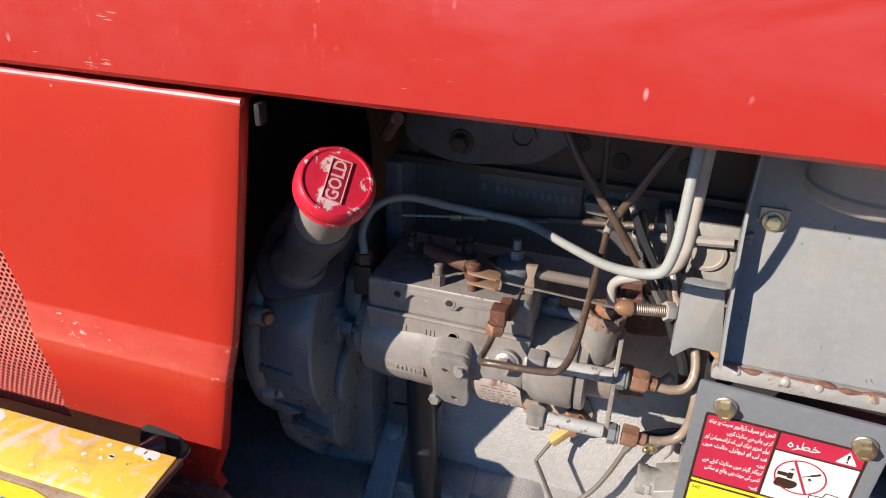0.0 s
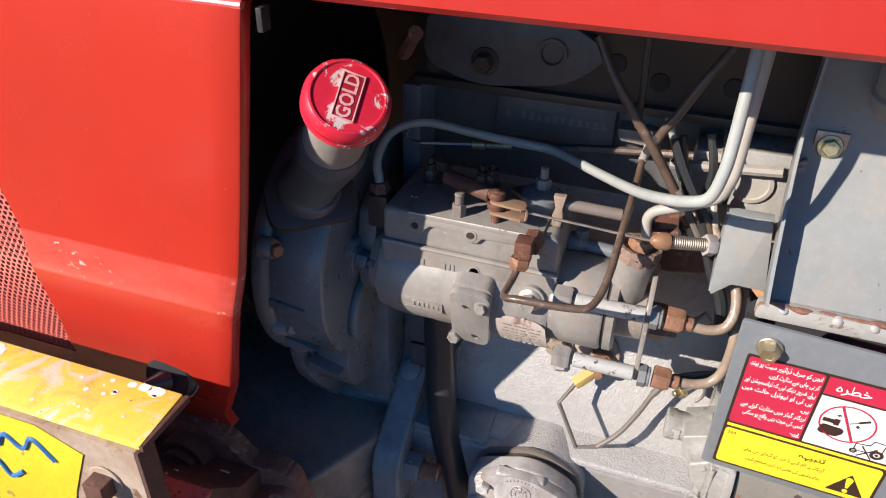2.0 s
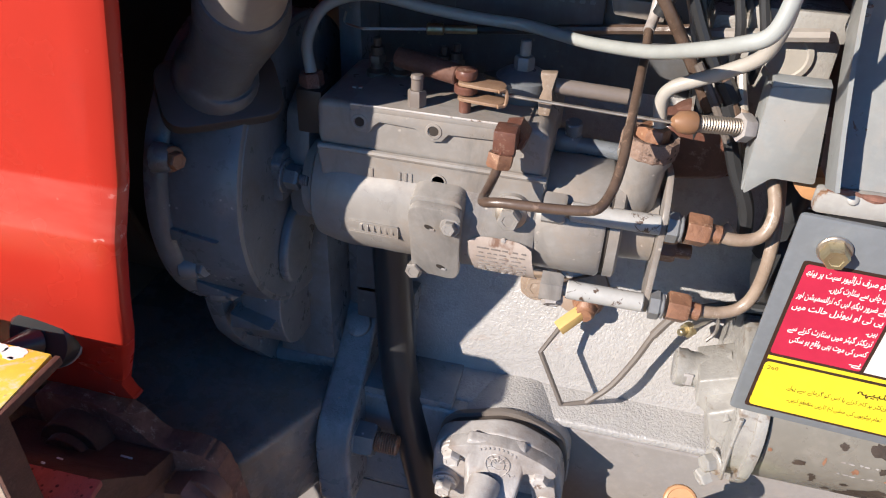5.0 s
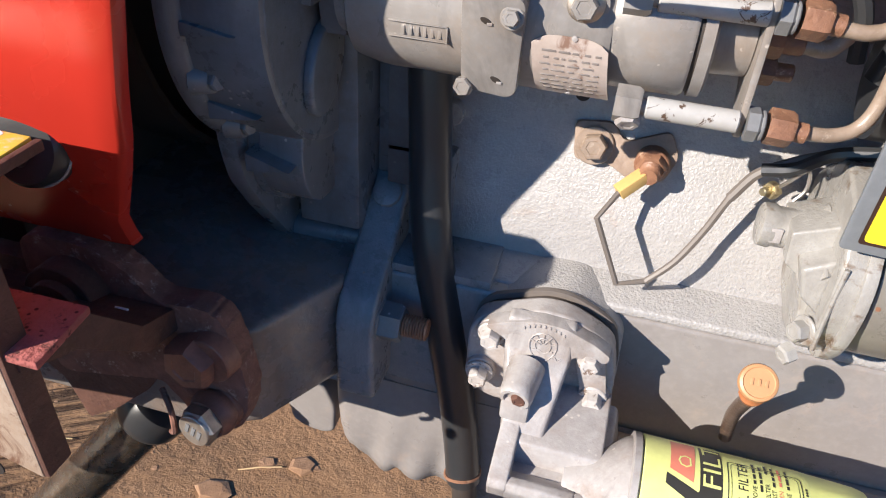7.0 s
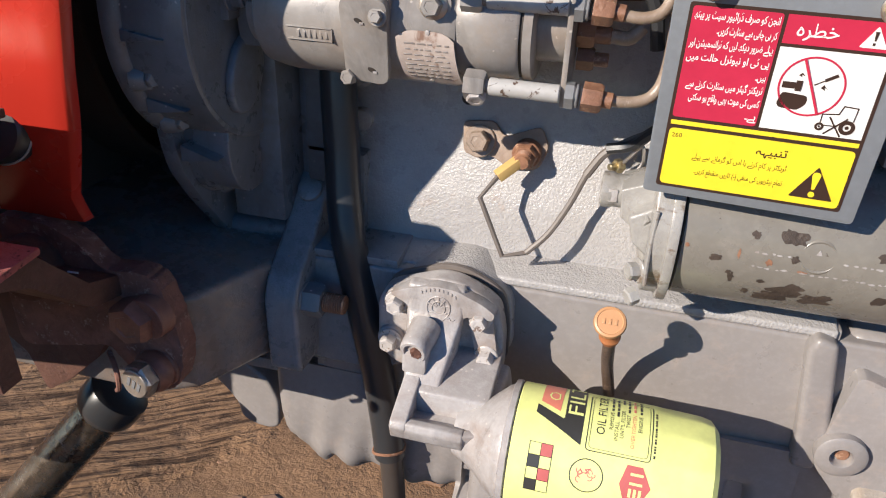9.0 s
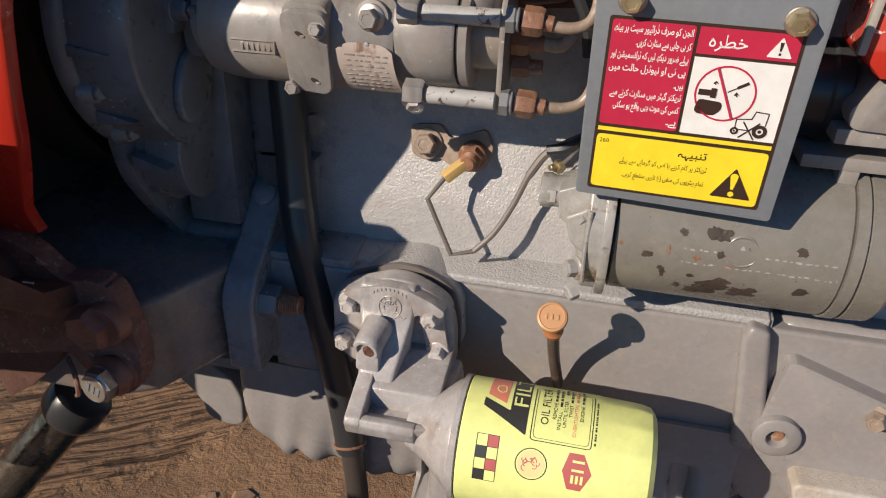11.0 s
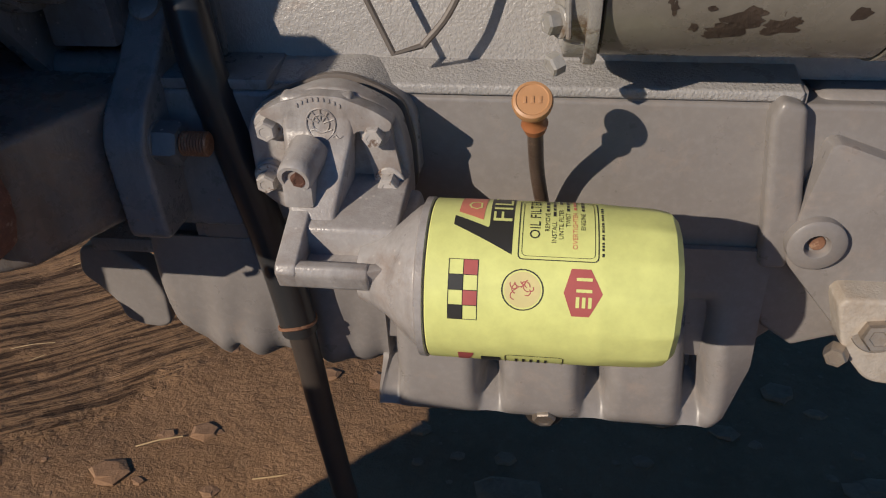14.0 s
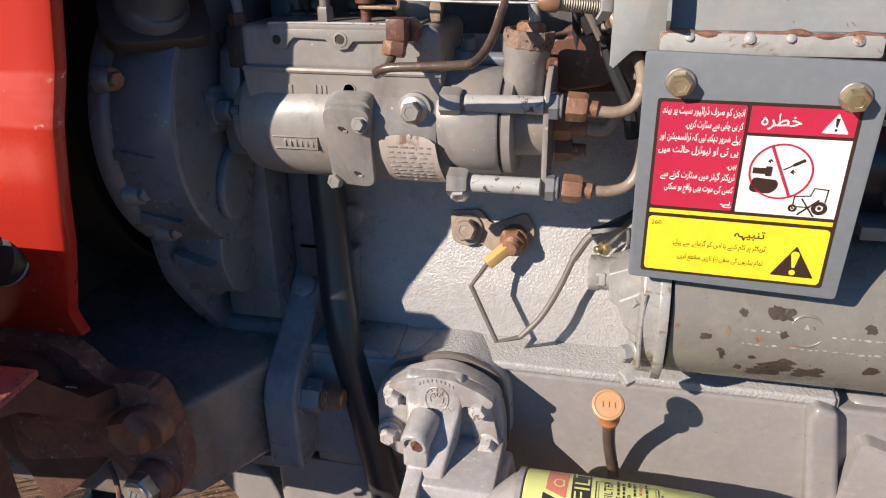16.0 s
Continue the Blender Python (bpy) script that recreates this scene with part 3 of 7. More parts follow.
def make_side_panel():
    t = thing("side_panel", (-0.5, 0.46, 0.92), "glossy red side panel with a perforated grille", "side panel")
    # height, depth of the face
    prof = [(1.3115, 0.4620), (1.3125, 0.4480), (1.3095, 0.4425), (1.300, 0.4415), (1.25, 0.4402), (1.17, 0.4400), (1.1195, 0.4405), (1.1155, 0.4401), (1.0845, 0.4366), (1.0805, 0.4367), (1.035, 0.4412), (1.000, 0.4482), (0.975, 0.4560), (0.93, 0.4720), (0.915, 0.478), (0.905, 0.4825)]

    def grille_edge(z):
        # slanting front edge of the plain sheet
        pts = [(1.32, -0.497), (1.206, -0.474), (1.125, -0.455), (1.026, -0.444), (0.99, -0.452), (0.97, -0.455), (0.9, -0.46)]
        for (z1, x1), (z0, x0) in zip(pts, pts[1:]):
            if z >= z0:
                return x0 + (x1 - x0) * (z - z0) / (z1 - z0)
        return -0.46
    rows = []
    for z, y in prof:
        a, b = grille_edge(z), panel_x(z)
        row = [(a + (b - a) * i / 12, y, z) for i in range(13)]
        flare = 0.005 * max(0, (0.955 - z) / 0.037) ** 2 if z < 0.955 else 0
        row += [(b + 0.0016 + flare, y + 0.0008, z), (b + 0.0026 + flare, y + 0.003, z), (b + 0.0024 + flare, y + 0.009, z)]
        rows.append(row)
    part("sheet", sheet(rows, 0.0014), PANEL, t, angle=35)
    # pale tube stands for the bright highlight on the rolled edge
    part("edge_glint", tube([(x, 0.4432 + 0.0002 * math.sin(x * 90), 1.3118) for x in (-0.50, -0.46, -0.42, -0.38, -0.34, -0.30, -0.26, -0.2275)], 0.0022, 8, radii=lambda s: 0.0021 + 0.0006 * abs(math.sin(s * 17))), EDGEGLINT, t, "pale glint drawn along the upper edge")
    part("corner_stub", box((-0.2215, 0.446, 1.296), (-0.2175, 0.456, 1.3105), 0.001), RUBBER, t, "black rubber corner piece")
    lo = sheet([[(-1.14, y, z) for z, y in prof if z < 0.985], [(-0.45, y, z) for z, y in prof if z < 0.985]], 0.0014)
    part("lower_sheet", lo, PANEL, t)
    part("upper_sheet", sheet([[(-1.14, y, z) for z, y in prof if z > 1.2], [(-0.80, y, z) for z, y in prof if z > 1.2]], 0.0014), PANEL, t)

    # staggered round holes
    def depth(z):
        for (z1, y1), (z0, y0) in zip(prof[2:], prof[3:]):
            if z >= z0:
                return y0 + (y1 - y0) * (z - z0) / (z1 - z0)
        return 0.456
    bm = bmesh.new()
    pitch = 0.0056
    cell = pitch / math.sqrt(3)
    n = 0
    iz = 0
    z = 0.9705
    while z < 1.30:
        x = -0.62 + (pitch / 2 if iz % 2 else 0)
        while x < grille_edge(z) + 0.004:
            y = depth(z) + 0.0012
            out = [bm.verts.new((x + cell * math.sin(k * math.pi / 3), y, z + cell * math.cos(k * math.pi / 3))) for k in range(6)]
            inn = [bm.verts.new((x + 0.0021 * math.sin(k * math.pi / 3), y, z + 0.0021 * math.cos(k * math.pi / 3))) for k in range(6)]
            back = [bm.verts.new((v.co.x, y + 0.0012, v.co.z)) for v in inn]
            for k in range(6):
                j = (k + 1) % 6
                bm.faces.new((out[k], out[j], inn[j], inn[k]))
                bm.faces.new((inn[k], inn[j], back[j], back[k]))
            x += pitch
        z += pitch * math.sqrt(3) / 2
        iz += 1
    # red made paler to hold the sun's glints on the mesh
    part("grille", bm, plain("red mesh, sun glint in its colour", (0.66, 0.17, 0.14), 0.35, 0.3), t, "red perforated grille", 20)
    part("grille_backing", box((-1.1, 0.49, 0.95), (-0.40, 0.50, 1.30), 0.001), BLACK, t, "dark radiator screen behind the grille")


def make_buffer():
    t = thing("rubber_buffer", (-0.352, 0.45, 0.985), "black pointed rubber buffer on the side panel", "buffer")
    c = (-0.349, 0.4555, 0.985)
    part("cup", lathe((-0.348, 0.460, 0.983), (0.1, -1, 0.28), [(0, 0), (0, 0.0235), (0.014, 0.023), (0.018, 0.020), (0.019, 0.012), (0.018, 0)], 28), RUBBER, t)
    part("rim", lathe((-0.348, 0.4540, 0.9845), (0.1, -1, 0.28), [(0, 0.019), (0, 0.0240), (0.001, 0.0246), (0.0022, 0.0240), (0.0022, 0.019)], 32), ALLOY, t, "pale washer")
    part("tip", lathe((-0.348, 0.443, 0.987), (-0.35, -1, 0.35), [(0, 0), (0, 0.010), (0.020, 0.0045), (0.024, 0.0015), (0.0245, 0)], 16), RUBBER, t)


def make_bumper():
    t = thing("front_bracket", (-0.45, 0.36, 0.85), "hand-painted yellow front bracket with rusty edges", "bracket")
    top = [(-1.05, 0.404), (-0.296, 0.404), (-0.2925, 0.350), (-1.05, 0.350)]
    part("top_plate", prism(top, "xy", 1.017, 1.023, 0.0012), SIGNTOP, t, "worn yellow top plate")
    # left end drawn down out of view so its shadow darkens the arm
    front = [(-1.05, 1.017), (-0.2965, 1.017), (-0.2920, 0.848), (-0.335, 0.862), (-0.455, 0.850), (-0.565, 0.836), (-0.575, 0.70), (-1.05, 0.70)]
    part("front_plate", prism(front, "xz", 0.346, 0.362, 0.0015), RUSTPALE, t, "cream front plate gone rusty")
    part("painted_field", prism([(-1.05, 1.014), (-0.385, 1.014), (-0.345, 0.998), (-0.365, 0.95), (-0.385, 0.885), (-0.42, 0.865), (-1.05, 0.865)], "xz", 0.3448, 0.3456, 0.0002), SIGN, t, "yellow painted field")
    # darker rust here holds the shade on the plate's end
    part("end_strip", prism([(-0.2970, 1.0165), (-0.2935, 1.0165), (-0.2885, 0.849), (-0.2920, 0.849)], "xz", 0.3465, 0.3640, 0.001), RUSTDARK, t, "rusty end strip, shade in its colour")
    rnd = random.Random(3)

    def daub(name, x, y, r, sides):
        ring = []
        for i in range(sides):
            q, g = r * rnd.uniform(0.88, 1.12), 2 * math.pi * i / sides
            ring.append((x + q * 1.4 * math.cos(g), y + q * math.sin(g)))
        part(name, prism(ring, "xy", 1.0226, 1.0232, 0.0), CHALK, t)
    for k in range(30):
        daub("daub", rnd.uniform(-0.60, -0.31), rnd.uniform(0.355, 0.399), rnd.choice((0.0007, 0.001, 0.0014, 0.0018)), 12)
    for x, y, r in ((-0.316, 0.3985, 0.0065), (-0.327, 0.3995, 0.0050), (-0.338, 0.3990, 0.0036), (-0.47, 0.393, 0.010), (-0.345, 0.388, 0.0022), (-0.352, 0.383, 0.0018)):
        daub("flower", x, y, r * 0.8, 22)
    # brown edge, its rust darkened for the side turned from the sun
    part("end_edge", box((-0.2945, 0.3495, 1.0165), (-0.2905, 0.4045, 1.0222), 0.001), RUSTDARK, t, "rusty cut edge, shade in its colour")
    for pts in ([(-0.430, 0.97), (-0.42, 0.985), (-0.405, 0.975), (-0.392, 0.99), (-0.375, 0.972)], [(-0.455, 0.935), (-0.44, 0.95), (-0.43, 0.935), (-0.415, 0.945)]):
        part("brush_line", tube([(x, 0.3446, z + 0.008) for x, z in pts], 0.0022, 6), BLUEDAUB, t, "blue brush line")
    for x, z in ((-0.330, 0.976), (-0.334, 0.931)):
        nut = part("square_bolt", box((x - 0.0085, 0.331, z - 0.0085), (x + 0.0085, 0.346, z + 0.0085), 0.0015), RUSTDARK, t, "rusty square bolt head")
        part("washer", rod((x, 0.346, z), (x, 0.3440, z), 0.0150, seg=24), RUSTPALE, nut)
    for z in (0.846, 0.905):
        part("slot", lathe((-0.325, 0.3460, z), (0, -1, 0), [(0, 0.007), (0.0006, 0.0068), (0.0008, 0)], 14), BLACK, t)


def make_rear_cowl():
    t = thing("rear_cowl", (0.30, 0.56, 1.08), "dark red rear cowl edge with cream trim", "cowl")
    part("edge", prism([(0.252, 1.235), (0.262, 1.185), (0.252, 1.16), (0.247, 1.08), (0.262, 1.065), (0.42, 1.065), (0.42, 1.30), (0.255, 1.30)], "xz", 0.545, 0.60, 0.004), PANEL, t)
    part("trim", prism([(0.250, 1.235), (0.258, 1.185), (0.249, 1.16), (0.244, 1.08), (0.249, 1.08), (0.254, 1.16), (0.263, 1.186), (0.254, 1.235)], "xz", 0.541, 0.547, 0.001), BOWL, t)


def make_front_wheel():
    t = thing("tractor_wheel", (-0.585, -0.04, GZ), "front tractor wheel with a ribbed black tyre", "wheel")
    c = (-0.585, -0.14, GZ + 0.455)
    prof = [(0.02, 0.20), (0.0, 0.23), (-0.005, 0.29), (0.015, 0.335), (0.035, 0.345), (0.045, 0.36), (0.06, 0.36), (0.065, 0.348), (0.085, 0.348), (0.09, 0.36), (0.11, 0.36), (0.115, 0.348), (0.135, 0.348), (0.14, 0.36), (0.155, 0.36), (0.165, 0.345), (0.185, 0.335), (0.205, 0.29), (0.20, 0.23), (0.18, 0.20)]
    prof = [(d, q * 1.264) for d, q in prof]
    part("tyre", lathe(c, (0, 1, 0), prof, 48), RUBBER, t)
    part("rim", lathe(c, (0, 1, 0), [(0.10, 0), (0.10, 0.20), (0.03, 0.23), (0.018, 0.250), (0.03, 0.256), (0.17, 0.256), (0.182, 0.250), (0.17, 0.23), (0.13, 0.20), (0.13, 0)], 40), BOWL, t, "cream steel rim")


make_front_wheel()
make_hood()
make_side_panel()
make_buffer()
make_bumper()
make_rear_cowl()


# ---- engine: block, head, sump, timing case ----
def make_block():
    t = thing("engine_block", (0.0, 0.75, 0.56), "grey-painted cast-iron engine block", "engine block")
    # side wall: upright at the foot, then leaning back towards the head
    wall = [(0.648, 0.835), (0.648, 0.888), (0.6505, 0.900), (0.6655, 0.945), (0.6695, 0.960), (0.676, 1.0), (0.682, 1.115), (0.98, 1.115), (0.98, 0.835)]
    part("crankcase", prism(wall, "yz", -0.195, 0.62, 0.004, 2), CAST, t, angle=40)
    part("upper_wall", box((-0.195, 0.682, 1.10), (0.62, 0.98, 1.20), 0.004), SHADEGRIME, t, "grimy upper wall, hood shade in its colour")
    part("ledge", prism(rounded([(0.618, 0.8395), (0.618, 0.60), (0.98, 0.60), (0.98, 0.8395)], 0.004, 3), "yz", -0.195, 0.265, 0.002), SUMP, t, "smooth lower flange")
    # sloping step between the wall and the lower flange
    part("step", prism([(0.6145, 0.8395), (0.650, 0.8475), (0.66, 0.8475), (0.66, 0.83), (0.6145, 0.832)], "yz", -0.19, 0.262, 0.0025, 3), CAST, t)
    part("boss", prism(rounded([(-0.116, 0.770), (-0.114, 0.815), (-0.098, 0.836), (-0.070, 0.848), (-0.040, 0.849), (-0.016, 0.839), (-0.001, 0.824), (0.002, 0.770)], 0.010, 5), "xz", 0.604, 0.652, 0.003, 3, 1.02), CAST, t, "raised filter boss")
    part("number_pad", box((-0.135, 0.674, 1.155), (-0.030, 0.684, 1.192), 0.003), SHADEGRIME, t)
    x = -0.125
    for k in range(13):
        if k != 1:
            part("stamp", box((x, 0.6732, 1.1725), (x + 0.0036, 0.6744, 1.1795), 0.0003), HIDDEN, t)
        x += 0.0070
    part("number_tip", prism([(-0.0275, 1.181), (-0.024, 1.170), (0.009, 1.168), (0.009, 1.178), (0.0, 1.181)], "xz", 0.663, 0.684, 0.002), GREY, t)
    # pads in the sun behind the pipes
    part("pad", box((0.036, 0.634, 1.085), (0.112, 0.684, 1.186), 0.005), NOSE, t, "dusty pale pad")
    part("rib", box((0.056, 0.628, 1.176), (0.112, 0.684, 1.194), 0.003), NOSE, t)
    part("plug", lathe((0.082, 0.634, 1.165), (0, -1, 0), [(0, 0.016), (0.003, 0.016), (0.0036, 0.013), (0.0024, 0.012), (0.0024, 0)], 28), BOWL, t, "pale core plug")
    for z in (0.95, 0.99, 1.03):
        part("drain_boss", rod((-0.16, 0.676, z), (-0.16, 0.660, z), 0.010), CAST, t)
    for xx, zz in ((-0.065, 0.978), (-0.011, 0.975)):
        part("tapped_hole", lathe((xx, 0.6730, zz), (0, -1, 0.16), [(-0.002, 0.006), (0.0006, 0.0058), (0.0007, 0)], 14), BLACK, t)


def make_head():
    t = thing("cylinder_head", (0.0, 0.75, 1.205), "grimy grey cylinder head, hood shade in its colour", "cylinder head")
    # near-black colour holds the hood's shade besides the dirt
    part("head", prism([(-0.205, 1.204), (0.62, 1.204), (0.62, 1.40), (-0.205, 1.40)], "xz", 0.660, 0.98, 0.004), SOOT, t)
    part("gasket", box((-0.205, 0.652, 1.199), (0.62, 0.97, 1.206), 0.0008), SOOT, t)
    part("outlet_flange", prism(rounded([(-0.195, 1.222), (-0.145, 1.206), (-0.07, 1.216), (-0.035, 1.245), (-0.075, 1.268), (-0.19, 1.268)], 0.018, 5), "xz", 0.646, 0.664, 0.003), SHADEGRIME, t, "bolted outlet flange")
    bolt(t, (-0.139, 0.647, 1.2285), (0, -1, 0), 0.0145, 0.010, SOOT)
    bolt(t, (-0.185, 0.655, 1.218), (0, -1, 0), 0.010, 0.006, SOOT)
    part("port", lathe((-0.084, 0.6458, 1.242), (0, -1, 0), [(0, 0.012), (0.003, 0.012), (0.003, 0.009), (0.0005, 0.008), (0.0005, 0)], 22), SHADEGRIME, t)
    part("lug", tube([(-0.20, 0.62, 1.235), (-0.185, 0.60, 1.255), (-0.178, 0.59, 1.262)], 0.006, 8), RUST, t, "rusty lifting lug")
    for x, z in ((0.0, 1.225), (0.055, 1.228), (-0.035, 1.236)):
        part("stud_hole", lathe((x, 0.6598, z), (0, -1, 0), [(0, 0.008), (0.001, 0.0075), (0.0012, 0)], 14), BLACK, t)


def make_sump():
    t = thing("sump", (0.0, 0.75, 0.54), "grey-painted cast oil sump", "oil sump")
    # side face with webs, drawn as a drafted wall
    low = rounded([(-0.090, 0.655), (-0.071, 0.600), (-0.045, 0.568), (-0.030, 0.545), (-0.01, 0.541), (0.262, 0.539), (0.268, 0.552), (0.278, 0.59), (0.303, 0.617), (0.33, 0.632), (0.40, 0.64), (0.40, 0.83), (-0.19, 0.83), (-0.19, 0.70)], 0.012, 4)
    part("wall", prism(low, "xz", 0.650, 0.96, 0.004, 3, 0.97), SUMP, t)
    part("upper_face", prism([(-0.19, 0.83), (-0.19, 0.70), (-0.085, 0.668), (0.262, 0.668), (0.272, 0.640), (0.300, 0.620), (0.33, 0.632), (0.40, 0.64), (0.40, 0.83)], "xz", 0.6165, 0.66, 0.004, 3), SUMP, t)
    # rounded flutes swell out of the drafted wall towards its lower edge
    pockets = ((-0.036, 0.013), (0.054, 0.014), (0.142, 0.014), (0.224, 0.013))
    rows = []
    for i in range(33):
        z = 0.715 - 0.170 * i / 32
        row = []
        for k in range(121):
            x = -0.045 + (0.312 - max(0, 0.02 * (0.60 - z) / 0.05)) * k / 120
            hollow = max(math.exp(-((x - c - 0.06 * (0.60 - z)) / w) ** 4) for c, w in pockets)
            f = 1 - hollow * min(1, max(0, (z - 0.552) / 0.018))
            s = min(1, max(0, (0.690 - z) / 0.13))
            s = s * s * (3 - 2 * s) * min(1, max(0, (0.262 - x) / 0.03 + 0.3))
            under = max(0, (0.556 - z) / 0.012) ** 2 * 0.012
            deep = 0.046 * (1 - f) * min(1, max(0, (0.672 - z) / 0.030)) * min(1, max(0, (0.262 - x) / 0.02))
            row.append((x, 0.6155 - s * 0.025 + deep + under, z + 0.006 * s * (1 - f) * (0.6 - min(0.6, z)) / 0.06))
        rows.append(row)
    part("fluted_wall", sheet(rows, 0.006), SUMP, t, angle=60)
    part("drain_recess", lathe((0.103, 0.5905, 0.549), (0, -1, 0), [(0, 0.017), (0.0006, 0.0165), (0.0008, 0)], 20), BLACK, t)
    part("drain_plug", hexed((0.103, 0.5930, 0.5475), (0, -1, -0.2), 0.018, 0.010, 10), ZINC, t)
    # pressed pan in front: a folded sheet with a wavy lower edge
    low = [(-0.243, 0.626), (-0.240, 0.609), (-0.228, 0.593), (-0.214, 0.577), (-0.208, 0.567), (-0.195, 0.566), (-0.182, 0.578), (-0.167, 0.569), (-0.130, 0.571), (-0.100, 0.566), (-0.062, 0.568)]

    def edge(x):
        for (x0, z0), (x1, z1) in zip(low, low[1:]):
            if x <= x1:
                k = max(0, (x - x0) / (x1 - x0))
                return z0 + (z1 - z0) * k * k * (3 - 2 * k)
        return low[-1][1]
    rows = []
    for i in range(13):
        k = i / 12
        row = []
        for j in range(46):
            x = -0.243 + 0.205 * j / 45
            z = 0.70 + (edge(x) - 0.70) * k
            fold = 0.0045 * math.sin((x + 0.243 - 0.05 * (0.70 - z)) * 74) * k + 0.003 * math.sin((x + 0.02 * k) * 190) * k * k
            hem = 0.010 * max(0, k - 0.86) ** 2 / 0.02 + 0.014 * max(0, (-0.232 - x) / 0.011) ** 2
            row.append((x, 0.6185 - 0.004 * math.sin(k * 3) + fold + hem, z))
        rows.append(row)
    part("front_pan", sheet(rows, 0.003), SUMP, t, "pressed pan with a wavy lower edge", 50)
    part("pan_body", prism([(-0.236, 0.70), (-0.236, 0.63), (-0.20, 0.59), (-0.07, 0.59), (-0.06, 0.70)], "xz", 0.640, 0.95, 0.006), SUMP, t)
    lobe = rounded([(-0.336, 0.634), (-0.318, 0.616), (-0.307, 0.600), (-0.306, 0.584), (-0.291, 0.575), (-0.270, 0.573), (-0.258, 0.579), (-0.256, 0.615), (-0.266, 0.640), (-0.300, 0.668), (-0.330, 0.664)], 0.008, 4)
    part("front_lobe", prism(lobe, "xz", 0.642, 0.668, 0.004, 3, 0.97), SUMP, t, "dusty pointed lobe of the pan")
    part("pan_rim", box((-0.30, 0.622, 0.676), (-0.06, 0.95, 0.690), 0.003), MOUNT, t)


def make_bell_housing():
    t = thing("bell_housing", (0.40, 0.75, 0.60), "grey-painted cast bell housing", "bell housing")
    face = rounded([(0.283, 0.812), (0.60, 0.70), (0.60, 0.60), (0.36, 0.62), (0.325, 0.650), (0.270, 0.715), (0.272, 0.745)], 0.010, 4)
    part("flange", prism(face, "xz", 0.600, 0.97, 0.004), SUMP, t)
    part("rib", prism([(0.245, 0.8385), (0.262, 0.834), (0.279, 0.735), (0.274, 0.705), (0.255, 0.705), (0.252, 0.74), (0.240, 0.825)], "xz", 0.6015, 0.66, 0.006, 4), SUMP, t)
    part("body", box((0.275, 0.625, 0.66), (0.62, 0.97, 0.835), 0.012, 3), SUMP, t)
    part("eye", lathe((0.288, 0.612, 0.733), (0, -1, 0), [(0, 0), (0, 0.0215), (0.019, 0.0205), (0.0205, 0.0185), (0.0205, 0.0095), (0.019, 0.0085), (0.004, 0.008), (0.004, 0)], 34), SUMP, t, "drilled eye")
    part("eye_core", rod((0.290, 0.607, 0.731), (0.290, 0.598, 0.732), 0.0058, seg=14), COPPER, t, "rusty bolt end in the eye")
    part("foot", prism(rounded([(0.305, 0.70), (0.40, 0.70), (0.40, 0.62), (0.345, 0.622), (0.32, 0.652)], 0.012, 4), "xz", 0.575, 0.62, 0.006, 3), paint("chalky casting", (0.50, 0.46, 0.41), (0.38, 0.34, 0.29), 0.5, 0.9, dust=(0.34, 0.26, 0.18), dust_at=(0.45, 0.7)), t, "whitish cast foot")
    bolt(t, (0.318, 0.578, 0.650), (-0.5, -1, 0.1), 0.015, 0.012, ZINC, False)
    bolt(t, (0.338, 0.576, 0.672), (-0.2, -1, 0.3), 0.020, 0.013, ZINC, True, 12)
    bolt(t, (0.362, 0.600, 0.768), (-0.4, -1, 0.1), 0.014, 0.012, DULL)


